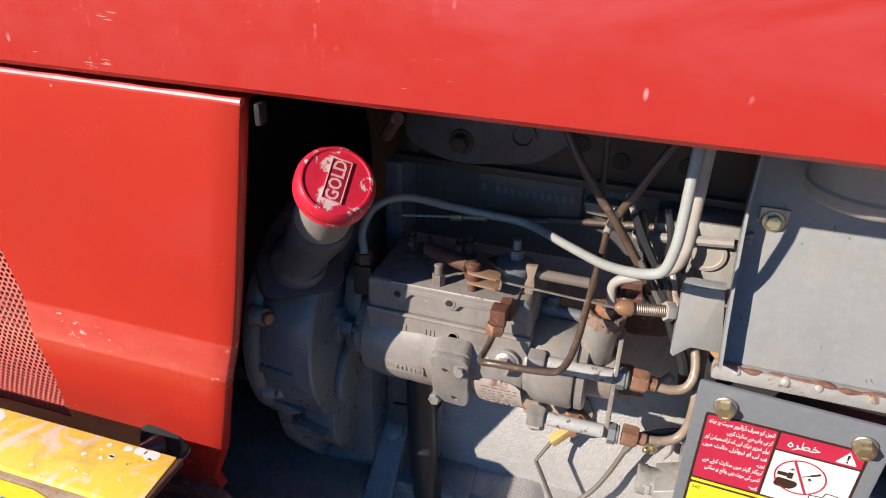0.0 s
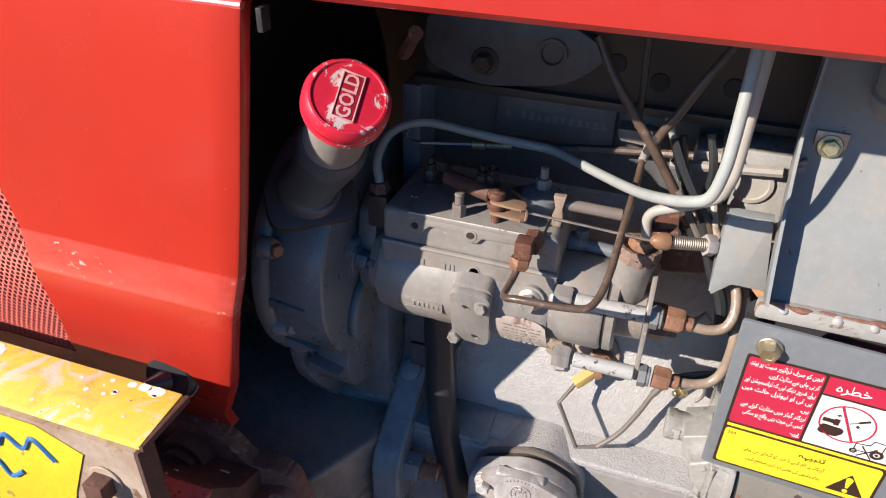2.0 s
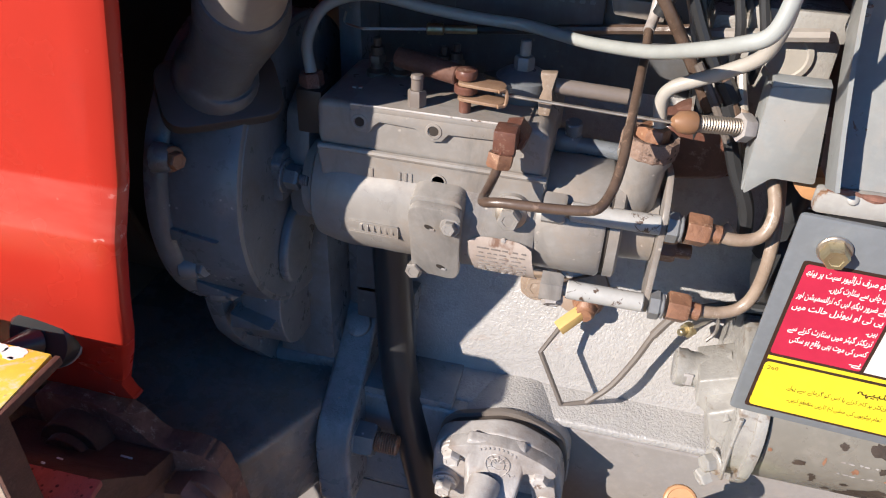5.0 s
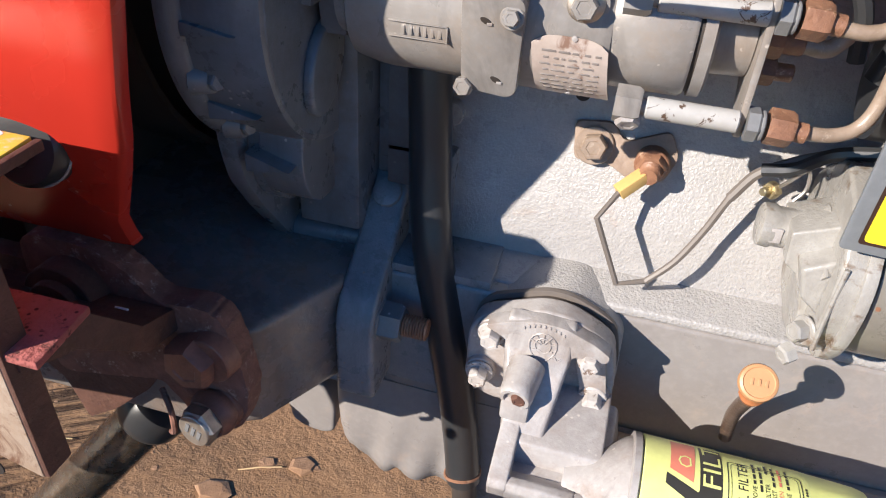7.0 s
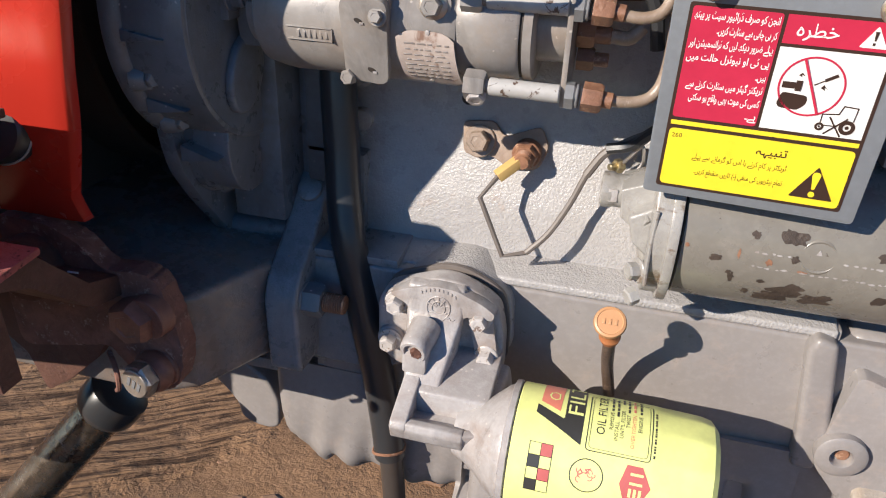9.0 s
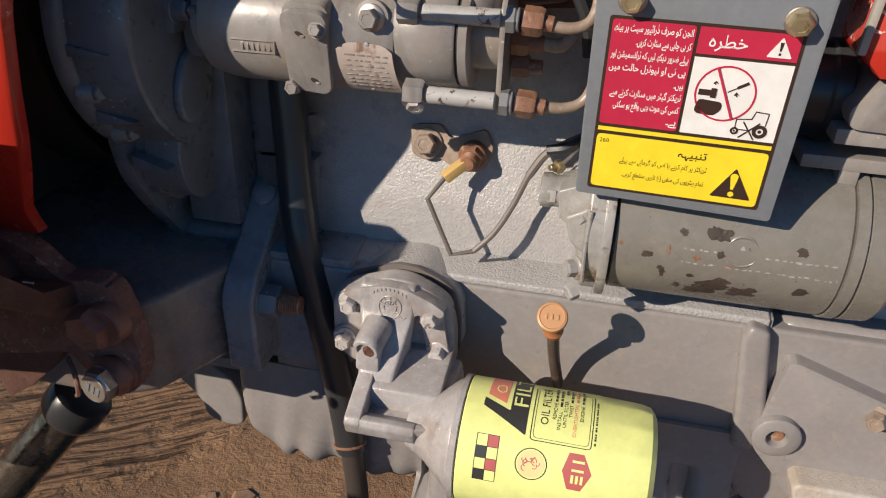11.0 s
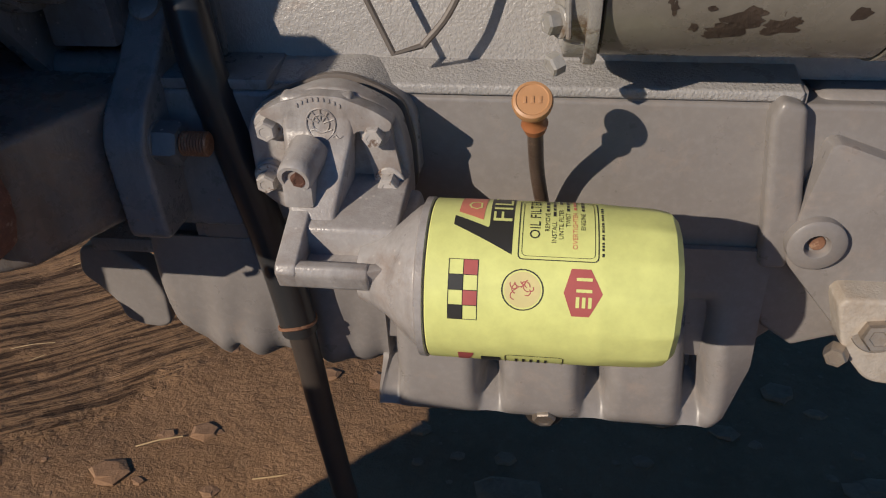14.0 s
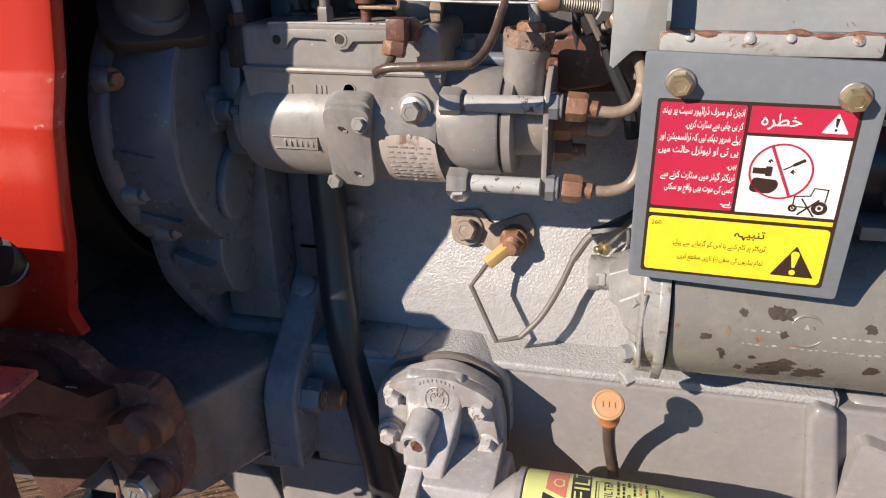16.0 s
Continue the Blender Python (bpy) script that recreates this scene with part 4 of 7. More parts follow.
def make_timing_case():
    t = thing("timing_case", (-0.25, 0.62, 0.90), "blue-grey painted timing case with bolted rim", "timing case")
    cy, cz, r = 0.612, 1.055, 0.115
    part("drum", lathe((-0.2945, cy, cz), (1, 0, 0), [(0, 0), (0, r - 0.012), (0.006, r - 0.0085), (0.020, r - 0.0065), (0.060, r - 0.007), (0.0655, r - 0.008), (0.0665, r - 0.010), (0.0655, r - 0.018), (0.0635, r - 0.022), (0.0635, 0)], 80), CASE, t)
    part("rim_flange", lathe((-0.2905, cy, cz), (1, 0, 0), [(0, 0), (0, r - 0.004), (0.002, r - 0.001), (0.006, r), (0.0135, r - 0.003), (0.0155, r - 0.006), (0.0185, 0)], 80), CASE, t)
    # bolt bosses and small webs in the angle of the rim
    for y, z in ((0.5015, 1.1000), (0.5100, 1.0140), (0.5400, 0.9720)):
        part("rim_boss", rod((-0.280, y + 0.003, z), (-0.2685, y + 0.005, z), 0.0100, 0.0085, 20), CASE, t)
        bolt(t, (-0.2690, y + 0.0045, z), (0.93, -0.36, 0.05), 0.0100, 0.006, COPPER if z > 1.08 else DARKBOLT)
    for z, y, h in ((1.046, 0.5035, 0.009), (0.9905, 0.521, 0.012)):
        part("web", prism([(-0.276, z - h * 0.4), (-0.243, z), (-0.276, z + h * 0.6)], "xz", y - 0.003, y + 0.02, 0.0012), CASE, t)
    # back face and walls have their shade put into the paint
    part("rear_face", lathe((-0.2288, cy, cz), (1, 0, 0), [(0, 0), (0, r - 0.0108), (0.0014, r - 0.0118), (0.0014, 0)], 72), HIDDEN, t, "oily rear face, shade put into its colour")
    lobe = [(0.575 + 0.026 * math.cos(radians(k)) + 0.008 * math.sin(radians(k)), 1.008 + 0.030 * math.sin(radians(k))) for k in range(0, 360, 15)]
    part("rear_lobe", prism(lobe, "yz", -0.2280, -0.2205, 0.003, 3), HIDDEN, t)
    # dark box added to close a gap behind the lower housing
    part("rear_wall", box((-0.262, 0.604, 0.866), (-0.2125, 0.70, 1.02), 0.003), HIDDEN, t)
    # lower housing
    part("lower_drum", prism(rounded([(0.557, 0.973), (0.552, 0.950), (0.555, 0.930), (0.565, 0.912), (0.582, 0.902), (0.632, 0.902), (0.632, 0.973)], 0.006, 3), "yz", -0.264, -0.2320, 0.003, 3), CASE, t)
    part("lower_rim", prism(rounded([(0.548, 1.0), (0.540, 0.973), (0.543, 0.950), (0.550, 0.925), (0.572, 0.892), (0.612, 0.842), (0.640, 0.822), (0.70, 0.822), (0.70, 1.0)], 0.008, 4), "yz", -0.288, -0.274, 0.002), CASE, t, "thin lower flange")
    part("lower_neck", prism(rounded([(0.560, 0.99), (0.555, 0.955), (0.558, 0.928), (0.568, 0.908), (0.586, 0.894), (0.64, 0.892), (0.64, 0.99)], 0.008, 4), "yz", -0.274, -0.258, 0.002), CASE, t)
    bolt(t, (-0.2500, 0.556, 0.972), (0.75, -0.65, 0), 0.010, 0.006, COPPER)
    part("lower_boss", rod((-0.268, 0.566, 0.972), (-0.2500, 0.557, 0.972), 0.0105, 0.0085, 20), CASE, t)
    part("lower_web", prism([(-0.268, 0.940), (-0.236, 0.944), (-0.268, 0.954)], "xz", 0.540, 0.57, 0.0015), CASE, t)
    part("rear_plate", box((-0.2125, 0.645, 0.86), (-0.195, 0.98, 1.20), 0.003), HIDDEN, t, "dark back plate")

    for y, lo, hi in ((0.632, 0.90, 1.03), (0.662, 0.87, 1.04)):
        part("stiffener", box((-0.199, y - 0.004, lo), (-0.176, y + 0.004, hi), 0.002), SHADEGRIME, t)
    part("cross_rib", box((-0.199, 0.628, 0.927), (-0.170, 0.66, 0.934), 0.002), SHADEGRIME, t)
    part("stub_pipe", rod((-0.275, 0.624, 0.8440), (-0.205, 0.632, 0.8450), 0.0120), CASE, t)


def make_filler():
    t = thing("oil_filler", (-0.245, 0.53, 1.14), "oil filler neck with chipped raspberry-red cap", "oil filler")
    c, a = Vector((-0.1755, 0.468, 1.2560)), Vector((0.45, -0.53, 0.71)).normalized()
    part("neck", lathe(c - a * 0.085, a, [(0, 0), (0, 0.0215), (0.02, 0.0222), (0.045, 0.0226), (0.073, 0.0230), (0.073, 0)], 36), NECK, t, "bare metal neck")
    b = c - a * 0.083
    part("hose", tube([b + a * 0.012, b - a * 0.012, (-0.236, 0.526, 1.162), (-0.246, 0.532, 1.150), (-0.252, 0.540, 1.13)], 0.023, 24, radii=lambda s: 0.0235 + 0.0025 * math.sin(s * 9)), SHADEGRIME, t, "oil-soaked rubber hose")
    part("foot_flange", moved(prism(rounded([(-0.036, -0.022), (0.036, -0.022), (0.036, 0.022), (-0.036, 0.022)], 0.014, 5), "xy", 0, 0.012, 0.002), Matrix.Translation((-0.248, 0.535, 1.132)) @ a.to_track_quat("Z", "Y").to_matrix().to_4x4()), SOOT, t)
    cap = part("cap", lathe(c - a * 0.018, a, [(0, 0), (0, 0.0270), (0.003, 0.0286), (0.006, 0.0277), (0.009, 0.0286), (0.0125, 0.0284), (0.0165, 0.0270), (0.0185, 0.0250), (0.0188, 0.0236), (0.0178, 0.0228), (0.0178, 0)], 48), CAPRED, t, "chipped red cap", 30)
    # word in a slanting frame, raised on the cap
    side = Vector((0.72, 0.60, -0.087))
    up = a.cross(side).normalized()
    side = up.cross(a).normalized()
    q = Matrix((side, up, a)).transposed().to_4x4()
    m = Matrix.Translation(c + a * 0.0002) @ q @ Matrix.Rotation(radians(66), 4, "Z") @ Matrix.Diagonal((0.88, 0.88, 1, 1))
    word = moved(letters("GOLD", 0.0165, depth=0.0006, bold=0.00035), m @ Matrix.Diagonal((0.76, 0.88, 1, 1)))
    part("word", word, CAPPALE, cap, "raised word", 20)
    for s in (-1, 1):
        part("word_line", moved(box((-0.0180, s * 0.0078 - 0.0005, -0.0005), (0.0180, s * 0.0078 + 0.0005, 0.0009), 0.0002), m), CAPPALE, cap)
        part("word_line", moved(box((s * 0.0180 - 0.0005, -0.0083, -0.0005), (s * 0.0180 + 0.0005, 0.0083, 0.0009), 0.0002), m), CAPPALE, cap)
    part("word_field", moved(box((-0.0176, -0.0074, -0.0004), (0.0176, 0.0074, 0.0003), 0.0001), m), CAPDARK, cap, "grimed ground of the word")


make_block()
make_head()
make_sump()
make_bell_housing()
make_timing_case()
make_filler()


# ---- front beam, mount and steering ----
def make_beam():
    t = thing("front_beam", (-0.35, 0.62, 0.745), "soiled dark grey front support beam, warm ground bounce in its colour", "beam")
    poly = [(-0.214, 0.572), (-0.252, 0.500), (-0.285, 0.482), (-0.70, 0.482), (-0.70, 0.78), (-0.214, 0.78)]
    bm = prism(poly, "xy", 0.745, 0.838, 0.0)
    for v in bm.verts:
        if v.co.z > 0.8:
            v.co.z += 0.14 * max(0, -0.24 - v.co.x) * (1 if v.co.x > -0.3 else 0.6) + 0.04 * (v.co.y - 0.55)
    part("casting", soften(bm, 0.006, 3), BEAM, t)
    

def make_mount():
    t = thing("engine_mount", (-0.19, 0.60, 0.73), "dark grey cast engine mount bracket", "mount")
    # cheek: side outline in y and z
    cheek = rounded([(0.557, 0.733), (0.555, 0.812), (0.566, 0.832), (0.60, 0.856), (0.648, 0.902), (0.66, 0.902), (0.665, 0.733)], 0.010, 5)
    part("cheek", prism(cheek, "yz", -0.215, -0.184, 0.005, 3), MOUNT, t)
    part("foot", prism(rounded([(-0.215, 0.735), (-0.200, 0.722), (-0.12, 0.722), (-0.085, 0.745), (-0.085, 0.838), (-0.19, 0.838)], 0.008, 4), "xz", 0.600, 0.66, 0.005, 3), MOUNT, t)
    part("shelf", prism([(0.60, 0.838), (0.60, 0.846), (0.665, 0.850), (0.665, 0.838)], "yz", -0.19, -0.105, 0.002), MOUNT, t)
    part("cast_boss", moved(lathe((0, 0, 0), (0, 0, 1), [(0, 0.012), (0.003, 0.0115), (0.004, 0.010), (0.004, 0)], 20), pose(-0.200, 0.632, 0.888, 46, 0, 0)), MOUNT, t)
    part("gusset", box((-0.199, 0.640, 0.84), (-0.150, 0.67, 0.925), 0.004), MOUNT, t)
    part("nut", hexed((-0.184, 0.577, 0.806), (1, 0, 0), 0.028, 0.018, 8), CASE, t)
    part("stud", lathe((-0.166, 0.577, 0.806), (1, 0, 0), [(0, 0)] + [p for k in range(9) for p in ((k * 0.0022, 0.0082), (k * 0.0022 + 0.0011, 0.0092))] + [(0.020, 0.008), (0.0205, 0)], 20), COPPER, t, "rusty threaded stud")
    part("washer", rod((-0.185, 0.577, 0.806), (-0.1825, 0.577, 0.806), 0.0165), DARKBOLT, t)


def make_axle_plate():
    t = thing("axle_bracket", (-0.30, 0.46, 0.75), "heavily rusted axle bracket with big bolts", "bracket")
    out = [(-0.400, 0.905), (-0.345, 0.905), (-0.318, 0.890), (-0.302, 0.871), (-0.272, 0.876), (-0.254, 0.868), (-0.246, 0.838), (-0.241, 0.806), (-0.248, 0.776), (-0.262, 0.762), (-0.290, 0.772), (-0.310, 0.800), (-0.330, 0.795), (-0.400, 0.78)]
    rnd = random.Random(4)
    rough = [(x + rnd.uniform(-0.0007, 0.0007), z + rnd.uniform(-0.0007, 0.0007)) for x, z in rounded(out, 0.016, 7)]
    part("plate", prism(rough, "xz", 0.470, 0.490, 0.003, 2), RUST, t, "pitted flange with a pale crust")
    part("big_bolt", merge(hexed((-0.2735, 0.472, 0.8375), (-0.10, -1, -0.04), 0.033, 0.022, 20), rod((-0.262, 0.4735, 0.8400), (-0.2640, 0.460, 0.8395), 0.0185, 0.0175, 30)), RUSTBOLT, t, "worn bolt head on a round boss")
    part("pivot", merge(rod((-0.362, 0.475, 0.868), (-0.362, 0.452, 0.869), 0.026, seg=30), rod((-0.362, 0.453, 0.869), (-0.362, 0.446, 0.869), 0.018, seg=30)), RUSTDARK, t)
    a = Vector((-0.16, -0.98, 0.06)).normalized()
    o = Vector((-0.2708, 0.4425, 0.7890))
    collar = lathe(o - a * 0.036, a, [(0, 0), (0, 0.0175), (0.004, 0.0185), (0.008, 0.0180), (0.009, 0.0165), (0.012, 0.0165), (0.013, 0.0180), (0.018, 0.0178), (0.020, 0.0160), (0.024, 0.0155), (0.024, 0)], 30)
    part("eye_collar", collar, RUSTBOLT, t, "rusty ringed bolt collar")
    head = part("bolt_head", merge(hexed(o - a * 0.013, a, 0.0265, 0.0115, 8), lathe(o - a * 0.002, a, [(0, 0.0128), (0.0016, 0.0124), (0.002, 0.0118), (0.002, 0)], 26)), ZINC, t, "zinc bolt head with a raised mark", 25)
    right = (Vector((1, -0.1, -0.35)) - a * a.dot(Vector((1, -0.1, -0.35)))).normalized()
    up = a.cross(right).normalized()
    for k in (-1, 0, 1):
        q = Matrix.Translation(o) @ Matrix((right, up, a)).transposed().to_4x4()
        part("mark", moved(box((k * 0.005 - 0.0015, -0.004, -0.0002), (k * 0.005 + 0.0015, 0.004, 0.0006), 0.0002), q), DARKBOLT, head)
    arm = [(-0.288, 0.868), (-0.302, 0.820), (-0.325, 0.783), (-0.358, 0.752), (-0.386, 0.733), (-0.398, 0.772), (-0.43, 0.800), (-0.60, 0.82), (-0.60, 0.884), (-0.322, 0.881)]
    part("arm", prism(rounded(arm, 0.004, 2), "xz", 0.4705, 0.486, 0.002), RUSTDARK, t, "rusty lower arm")
    part("arm_top", prism([(-0.36, 0.348), (-0.273, 0.348), (-0.277, 0.392), (-0.322, 0.391), (-0.36, 0.391)], "xy", 0.931, 0.936, 0.0015), RUSTRED, t, "red-brown top pad")
    part("arm_web", prism([(0.352, 0.931), (0.392, 0.931), (0.440, 0.880), (0.476, 0.868), (0.476, 0.850), (0.440, 0.858), (0.388, 0.905), (0.352, 0.920)], "yz", -0.42, -0.289, 0.002), RUSTDARK, t, "sloping top web")
    for x, y, z, w in ((-0.318, 0.452, 0.8775, 0.010), (-0.345, 0.425, 0.8965, 0.005), (-0.335, 0.405, 0.9180, 0.003)):
        part("scratch", tube([(x, y, z), (x + w, y - 0.001, z + 0.0012)], 0.0008, 5, False), CHALK, t)
    part("hose_clip", tube([(-0.305, 0.462, 0.80), (-0.293, 0.452, 0.793), (-0.290, 0.448, 0.778), (-0.296, 0.452, 0.77)], 0.0022, 7), RUST, t)
    return t


def make_steering(t):
    """The steering cylinder rod that hangs from the bracket."""
    a, b = Vector((-0.395, 0.563, 0.657)), Vector((-0.587, 0.476, 0.420))
    d = (b - a).normalized()
    part("rod_boot", lathe(a - d * 0.004, d, [(0, 0), (0, 0.026), (0.003, 0.032), (0.010, 0.0335), (0.026, 0.0330), (0.032, 0.0305), (0.036, 0.0270), (0.036, 0)], 32), RUBBER, t, "black rubber boot")
    part("steering_rod", rod(a + d * 0.02, b, 0.0258, seg=36), CHROME, t, "greased chrome steering rod")


make_beam()
make_mount()
make_steering(make_axle_plate())


# ---- breather hose ----
def make_hose():
    t = thing("breather_hose", (-0.10, 0.60, 0.45), "black rubber breather hose with a wire clamp", "hose")
    way = [(-0.172, 0.637, 1.03), (-0.168, 0.629, 0.980), (-0.1635, 0.622, 0.932), (-0.159, 0.613, 0.892), (-0.152, 0.604, 0.856), (-0.143, 0.601, 0.815), (-0.1335, 0.600, 0.77), (-0.122, 0.598, 0.715), (-0.1135, 0.595, 0.665), (-0.1085, 0.593, 0.625)]
    part("hose", tube(way, 0.0158, 22), RUBBER, t)
    part("lower_pipe", tube([(-0.109, 0.5925, 0.640), (-0.104, 0.592, 0.58), (-0.101, 0.594, 0.52), (-0.093, 0.60, 0.40), (-0.085, 0.61, 0.30)], 0.0118, 18), SOOT, t, "dull black lower pipe")
    c, d = Vector((-0.110, 0.593, 0.634)), Vector((0.2, -0.06, -1)).normalized()
    ring = []
    u = d.orthogonal().normalized()
    w = d.cross(u)
    ring = [c + (u * math.cos(k * math.pi / 12) + w * math.sin(k * math.pi / 12)) * 0.0160 + d * 0.002 * math.sin(k * math.pi / 6) for k in range(25)]
    part("clamp", tube(ring, 0.0016, 7, False), COPPER, t, "rusty wire clamp")


make_hose()


# ---- injection pump ----
def make_pump():
    t = thing("injection_pump", (-0.10, 0.58, 1.02), "grey-painted rotary injection pump with rusty unions", "injection pump")
    cy, cz = 0.583, 1.060
    part("body", lathe((-0.208, cy, cz), (1, 0, 0), [(0, 0), (0, 0.028), (0.008, 0.0295), (0.0095, 0.036), (0.012, 0.0400), (0.024, 0.0428), (0.034, 0.044), (0.055, 0.0435), (0.065, 0.044), (0.155, 0.044), (0.160, 0.042), (0.160, 0)], 56), GREY, t)
    # pump flange on the timing case
    part("flange", prism([(0.572, 1.030), (0.566, 1.070), (0.576, 1.110), (0.60, 1.125), (0.63, 1.10), (0.63, 1.03)], "yz", -0.2245, -0.207, 0.003), CASE, t)
    part("flange_ear", prism([(0.553, 1.052), (0.553, 1.080), (0.560, 1.086), (0.60, 1.086), (0.60, 1.050)], "yz", -0.2380, -0.2210, 0.0015), CASE, t)
    bolt(t, (-0.2210, 0.5600, 1.069), (1, -0.1, 0), 0.0145, 0.010, CASE, True, 0, 0.007)
    # governor housing
    gov = rounded([(-0.191, 1.102), (-0.191, 1.133), (-0.052, 1.133), (-0.046, 1.128), (-0.046, 1.100)], 0.006, 4)
    part("governor_housing", prism(gov, "xz", 0.549, 0.628, 0.005, 3), GREY, t)
    part("housing_base", prism(rounded([(-0.186, 1.060), (-0.192, 1.103), (-0.045, 1.103), (-0.045, 1.060)], 0.006, 4), "xz", 0.5475, 0.62, 0.004, 3), GREY, t)
    part("base_bead", tube([(-0.190, 0.5475, 1.1025), (-0.045, 0.5475, 1.1015)], 0.0022, 8, False), GREY, t)
    # cover plate with scalloped screw holes
    out = [(-0.168, 1.1305), (-0.168, 1.122), (-0.164, 1.1165), (-0.156, 1.1165), (-0.1525, 1.1215), (-0.149, 1.1245), (-0.126, 1.1235), (-0.123, 1.1195), (-0.117, 1.1165), (-0.110, 1.1175), (-0.106, 1.1225), (-0.070, 1.1235), (-0.058, 1.1305)]
    part("top_cover", prism(out, "xz", 0.5455, 0.551, 0.001), GREY, t)
    part("cover_lip", box((-0.168, 0.5455, 1.1300), (-0.060, 0.62, 1.1345), 0.0012), GREY, t, "dusty top cover")
    # bright tube stands for the sunlit front edge of the cover
    part("lit_lip", tube([(-0.167, 0.5456, 1.1343), (-0.13, 0.5455, 1.1345), (-0.10, 0.5456, 1.1344), (-0.062, 0.5458, 1.1342)], 0.0007, 6), WORN, t, "lit line drawn along the edge")
    for x, z in ((-0.1615, 1.1232), (-0.115, 1.1238)):
        part("screw_hole", lathe((x, 0.5458, z), (0, -1, 0), [(0, 0.0032), (0.0005, 0.003), (0.0006, 0)], 14), BLACK, t)
        part("hole_rim", lathe((x, 0.5462, z), (0, -1, 0), [(0, 0.0056), (0.0012, 0.0050), (0.0014, 0.0036), (0.0004, 0.0032)], 16), GREY, t)
    # raised marks
    for x, w in ((-0.157, 0.003), (-0.1375, 0.0018), (-0.1335, 0.0018), (-0.130, 0.0018)):
        part("cast_mark", box((x, 0.5468, 1.086), (x + w, 0.5478, 1.092), 0.0003), GREY, t)
    part("cast_ring", lathe((-0.1115, 0.5478, 1.0895), (0, -1, 0), [(0, 0.0052), (0.0009, 0.005), (0.001, 0.004), (0.0003, 0.0038), (0.0003, 0)], 22), GREY, t)

    def on_body(a, rad=0.044):
        return cy - rad * math.cos(radians(a)), cz + rad * math.sin(radians(a))
    # maker's field as a plain raised frame with bars
    bm = []
    for x0, x1, a0, a1 in ((-0.169, -0.1345, -5.2, -4.4), (-0.169, -0.1345, -17.0, -16.2), (-0.1353, -0.1345, -17.0, -4.4)):
        (y0, z0), (y1, z1) = on_body(a0, 0.0446), on_body(a1, 0.0446)
        bm.append(box((x0, min(y0, y1) - 0.0004, min(z0, z1)), (x1, max(y0, y1) + 0.002, max(z0, z1)), 0.0002))
    part("frame_line", merge(*bm), GREY, t)
    for k in range(6):
        y, z = on_body(-10.8, 0.0442)
        part("bar", box((-0.1615 + k * 0.0042, y - 0.0001, z - 0.0026), (-0.1595 + k * 0.0042, y + 0.001, z + 0.0026), 0.0002), GREY, t)
    # side cover, leaning back at the foot
    lean = Matrix.Translation((0, 0.5275, 1.0815)) @ Matrix.Rotation(radians(14), 4, "X")
    cov = rounded([(-0.1260, -0.0005), (-0.0915, -0.0005), (-0.0945, -0.0640), (-0.1265, -0.0610)], 0.0090, 6)
    part("side_cover_pad", moved(prism([(x - 0.0005, z + 0.003) for x, z in cov], "xz", 0.0068, 0.035, 0.002), lean), GREY, t)
    part("side_cover", moved(prism(cov, "xz", 0.0, 0.0068, 0.002), lean), GREY, t)
    bolt(t, lean @ Vector((-0.0985, 0, -0.0125)), (0, -1, 0.2), 0.0080, 0.005, GREY, True)
    bolt(t, lean @ Vector((-0.1240, 0.003, -0.0605)), (-0.1, -1, 0.1), 0.010, 0.007, GREY, False, 15)
    for x, z in ((-0.1125, -0.0165), (-0.1060, -0.052)):
        part("slot", moved(moved(lathe((0, 0, 0), (0, 0, 1), [(0, 0.0034), (0.0004, 0.0032), (0.0005, 0)], 14), Matrix.Translation((x, -0.0001, z)) @ Matrix.Rotation(radians(25), 4, "Y") @ Matrix.Rotation(radians(90), 4, "X") @ Matrix.Diagonal((1, 0.5, 1, 1))), lean), BLACK, t)
        part("slot_pin", moved(box((x + 0.0005, -0.0008, z - 0.0024), (x + 0.0036, 0.0004, z - 0.0006), 0.0004), lean), ALLOY, t)
    # name plate bent over the body
    rows = []
    for i in range(11):
        x, s = -0.0885 + 0.0405 * i / 10, abs(i - 5) / 5
        rows.append([(x + 0.004 * (1 - j / 11), *on_body(-54 + (56 - 7 * s ** 4) * j / 11, 0.0450)) for j in range(12)])
    plate = part("name_plate", sheet(rows, 0.0006), paint("dusty pink-grey plate", (0.46, 0.40, 0.36), (0.38, 0.32, 0.28), 0.5, 0.0, chip=(0.20, 0.125, 0.09), chip_at=(0.60, 0.68), chip_scale=60, dust=(0.32, 0.235, 0.19), dust_at=(0.5, 0.75)), t, "bent aluminium name plate, dirty and worn", 60)
    rnd = random.Random(8)
    for j in range(8):
        x = -0.0835 + rnd.uniform(0, 0.004)
        while x < -0.052:
            w = rnd.uniform(0.002, 0.008)
            y, z = on_body(-9 - 5.0 * j, 0.0456)
            part("bar", moved(box((0, -0.0002, -0.0006), (min(w, -0.051 - x), 0.0008, 0.0006), 0.0001), pose(x, y, z, -9 - 5 * j, 0, 0)), WIRE, plate)
            x += w + rnd.uniform(0.001, 0.003)
    for a, x in ((1.0, -0.066), (-52, -0.0665)):
        y, z = on_body(a, 0.0452)
        part("plate_pin", lathe((x, y, z), (0, -math.cos(radians(a)), math.sin(radians(a))), [(0, 0.0018), (0.0008, 0.0015), (0.0012, 0)], 12), ALLOY, plate)
    bolt(t, (-0.0635, 0.5400, 1.078), (0, -1, 0.1), 0.0125, 0.009, GREY, False, 10)
    part("pad_washer", lathe((-0.0635, 0.5425, 1.0779), (0, -1, 0.1), [(0, 0), (0, 0.0098), (0.0014, 0.0098), (0.0024, 0.0085), (0.0024, 0)], 26), ZINC, t, "pale bright washer")
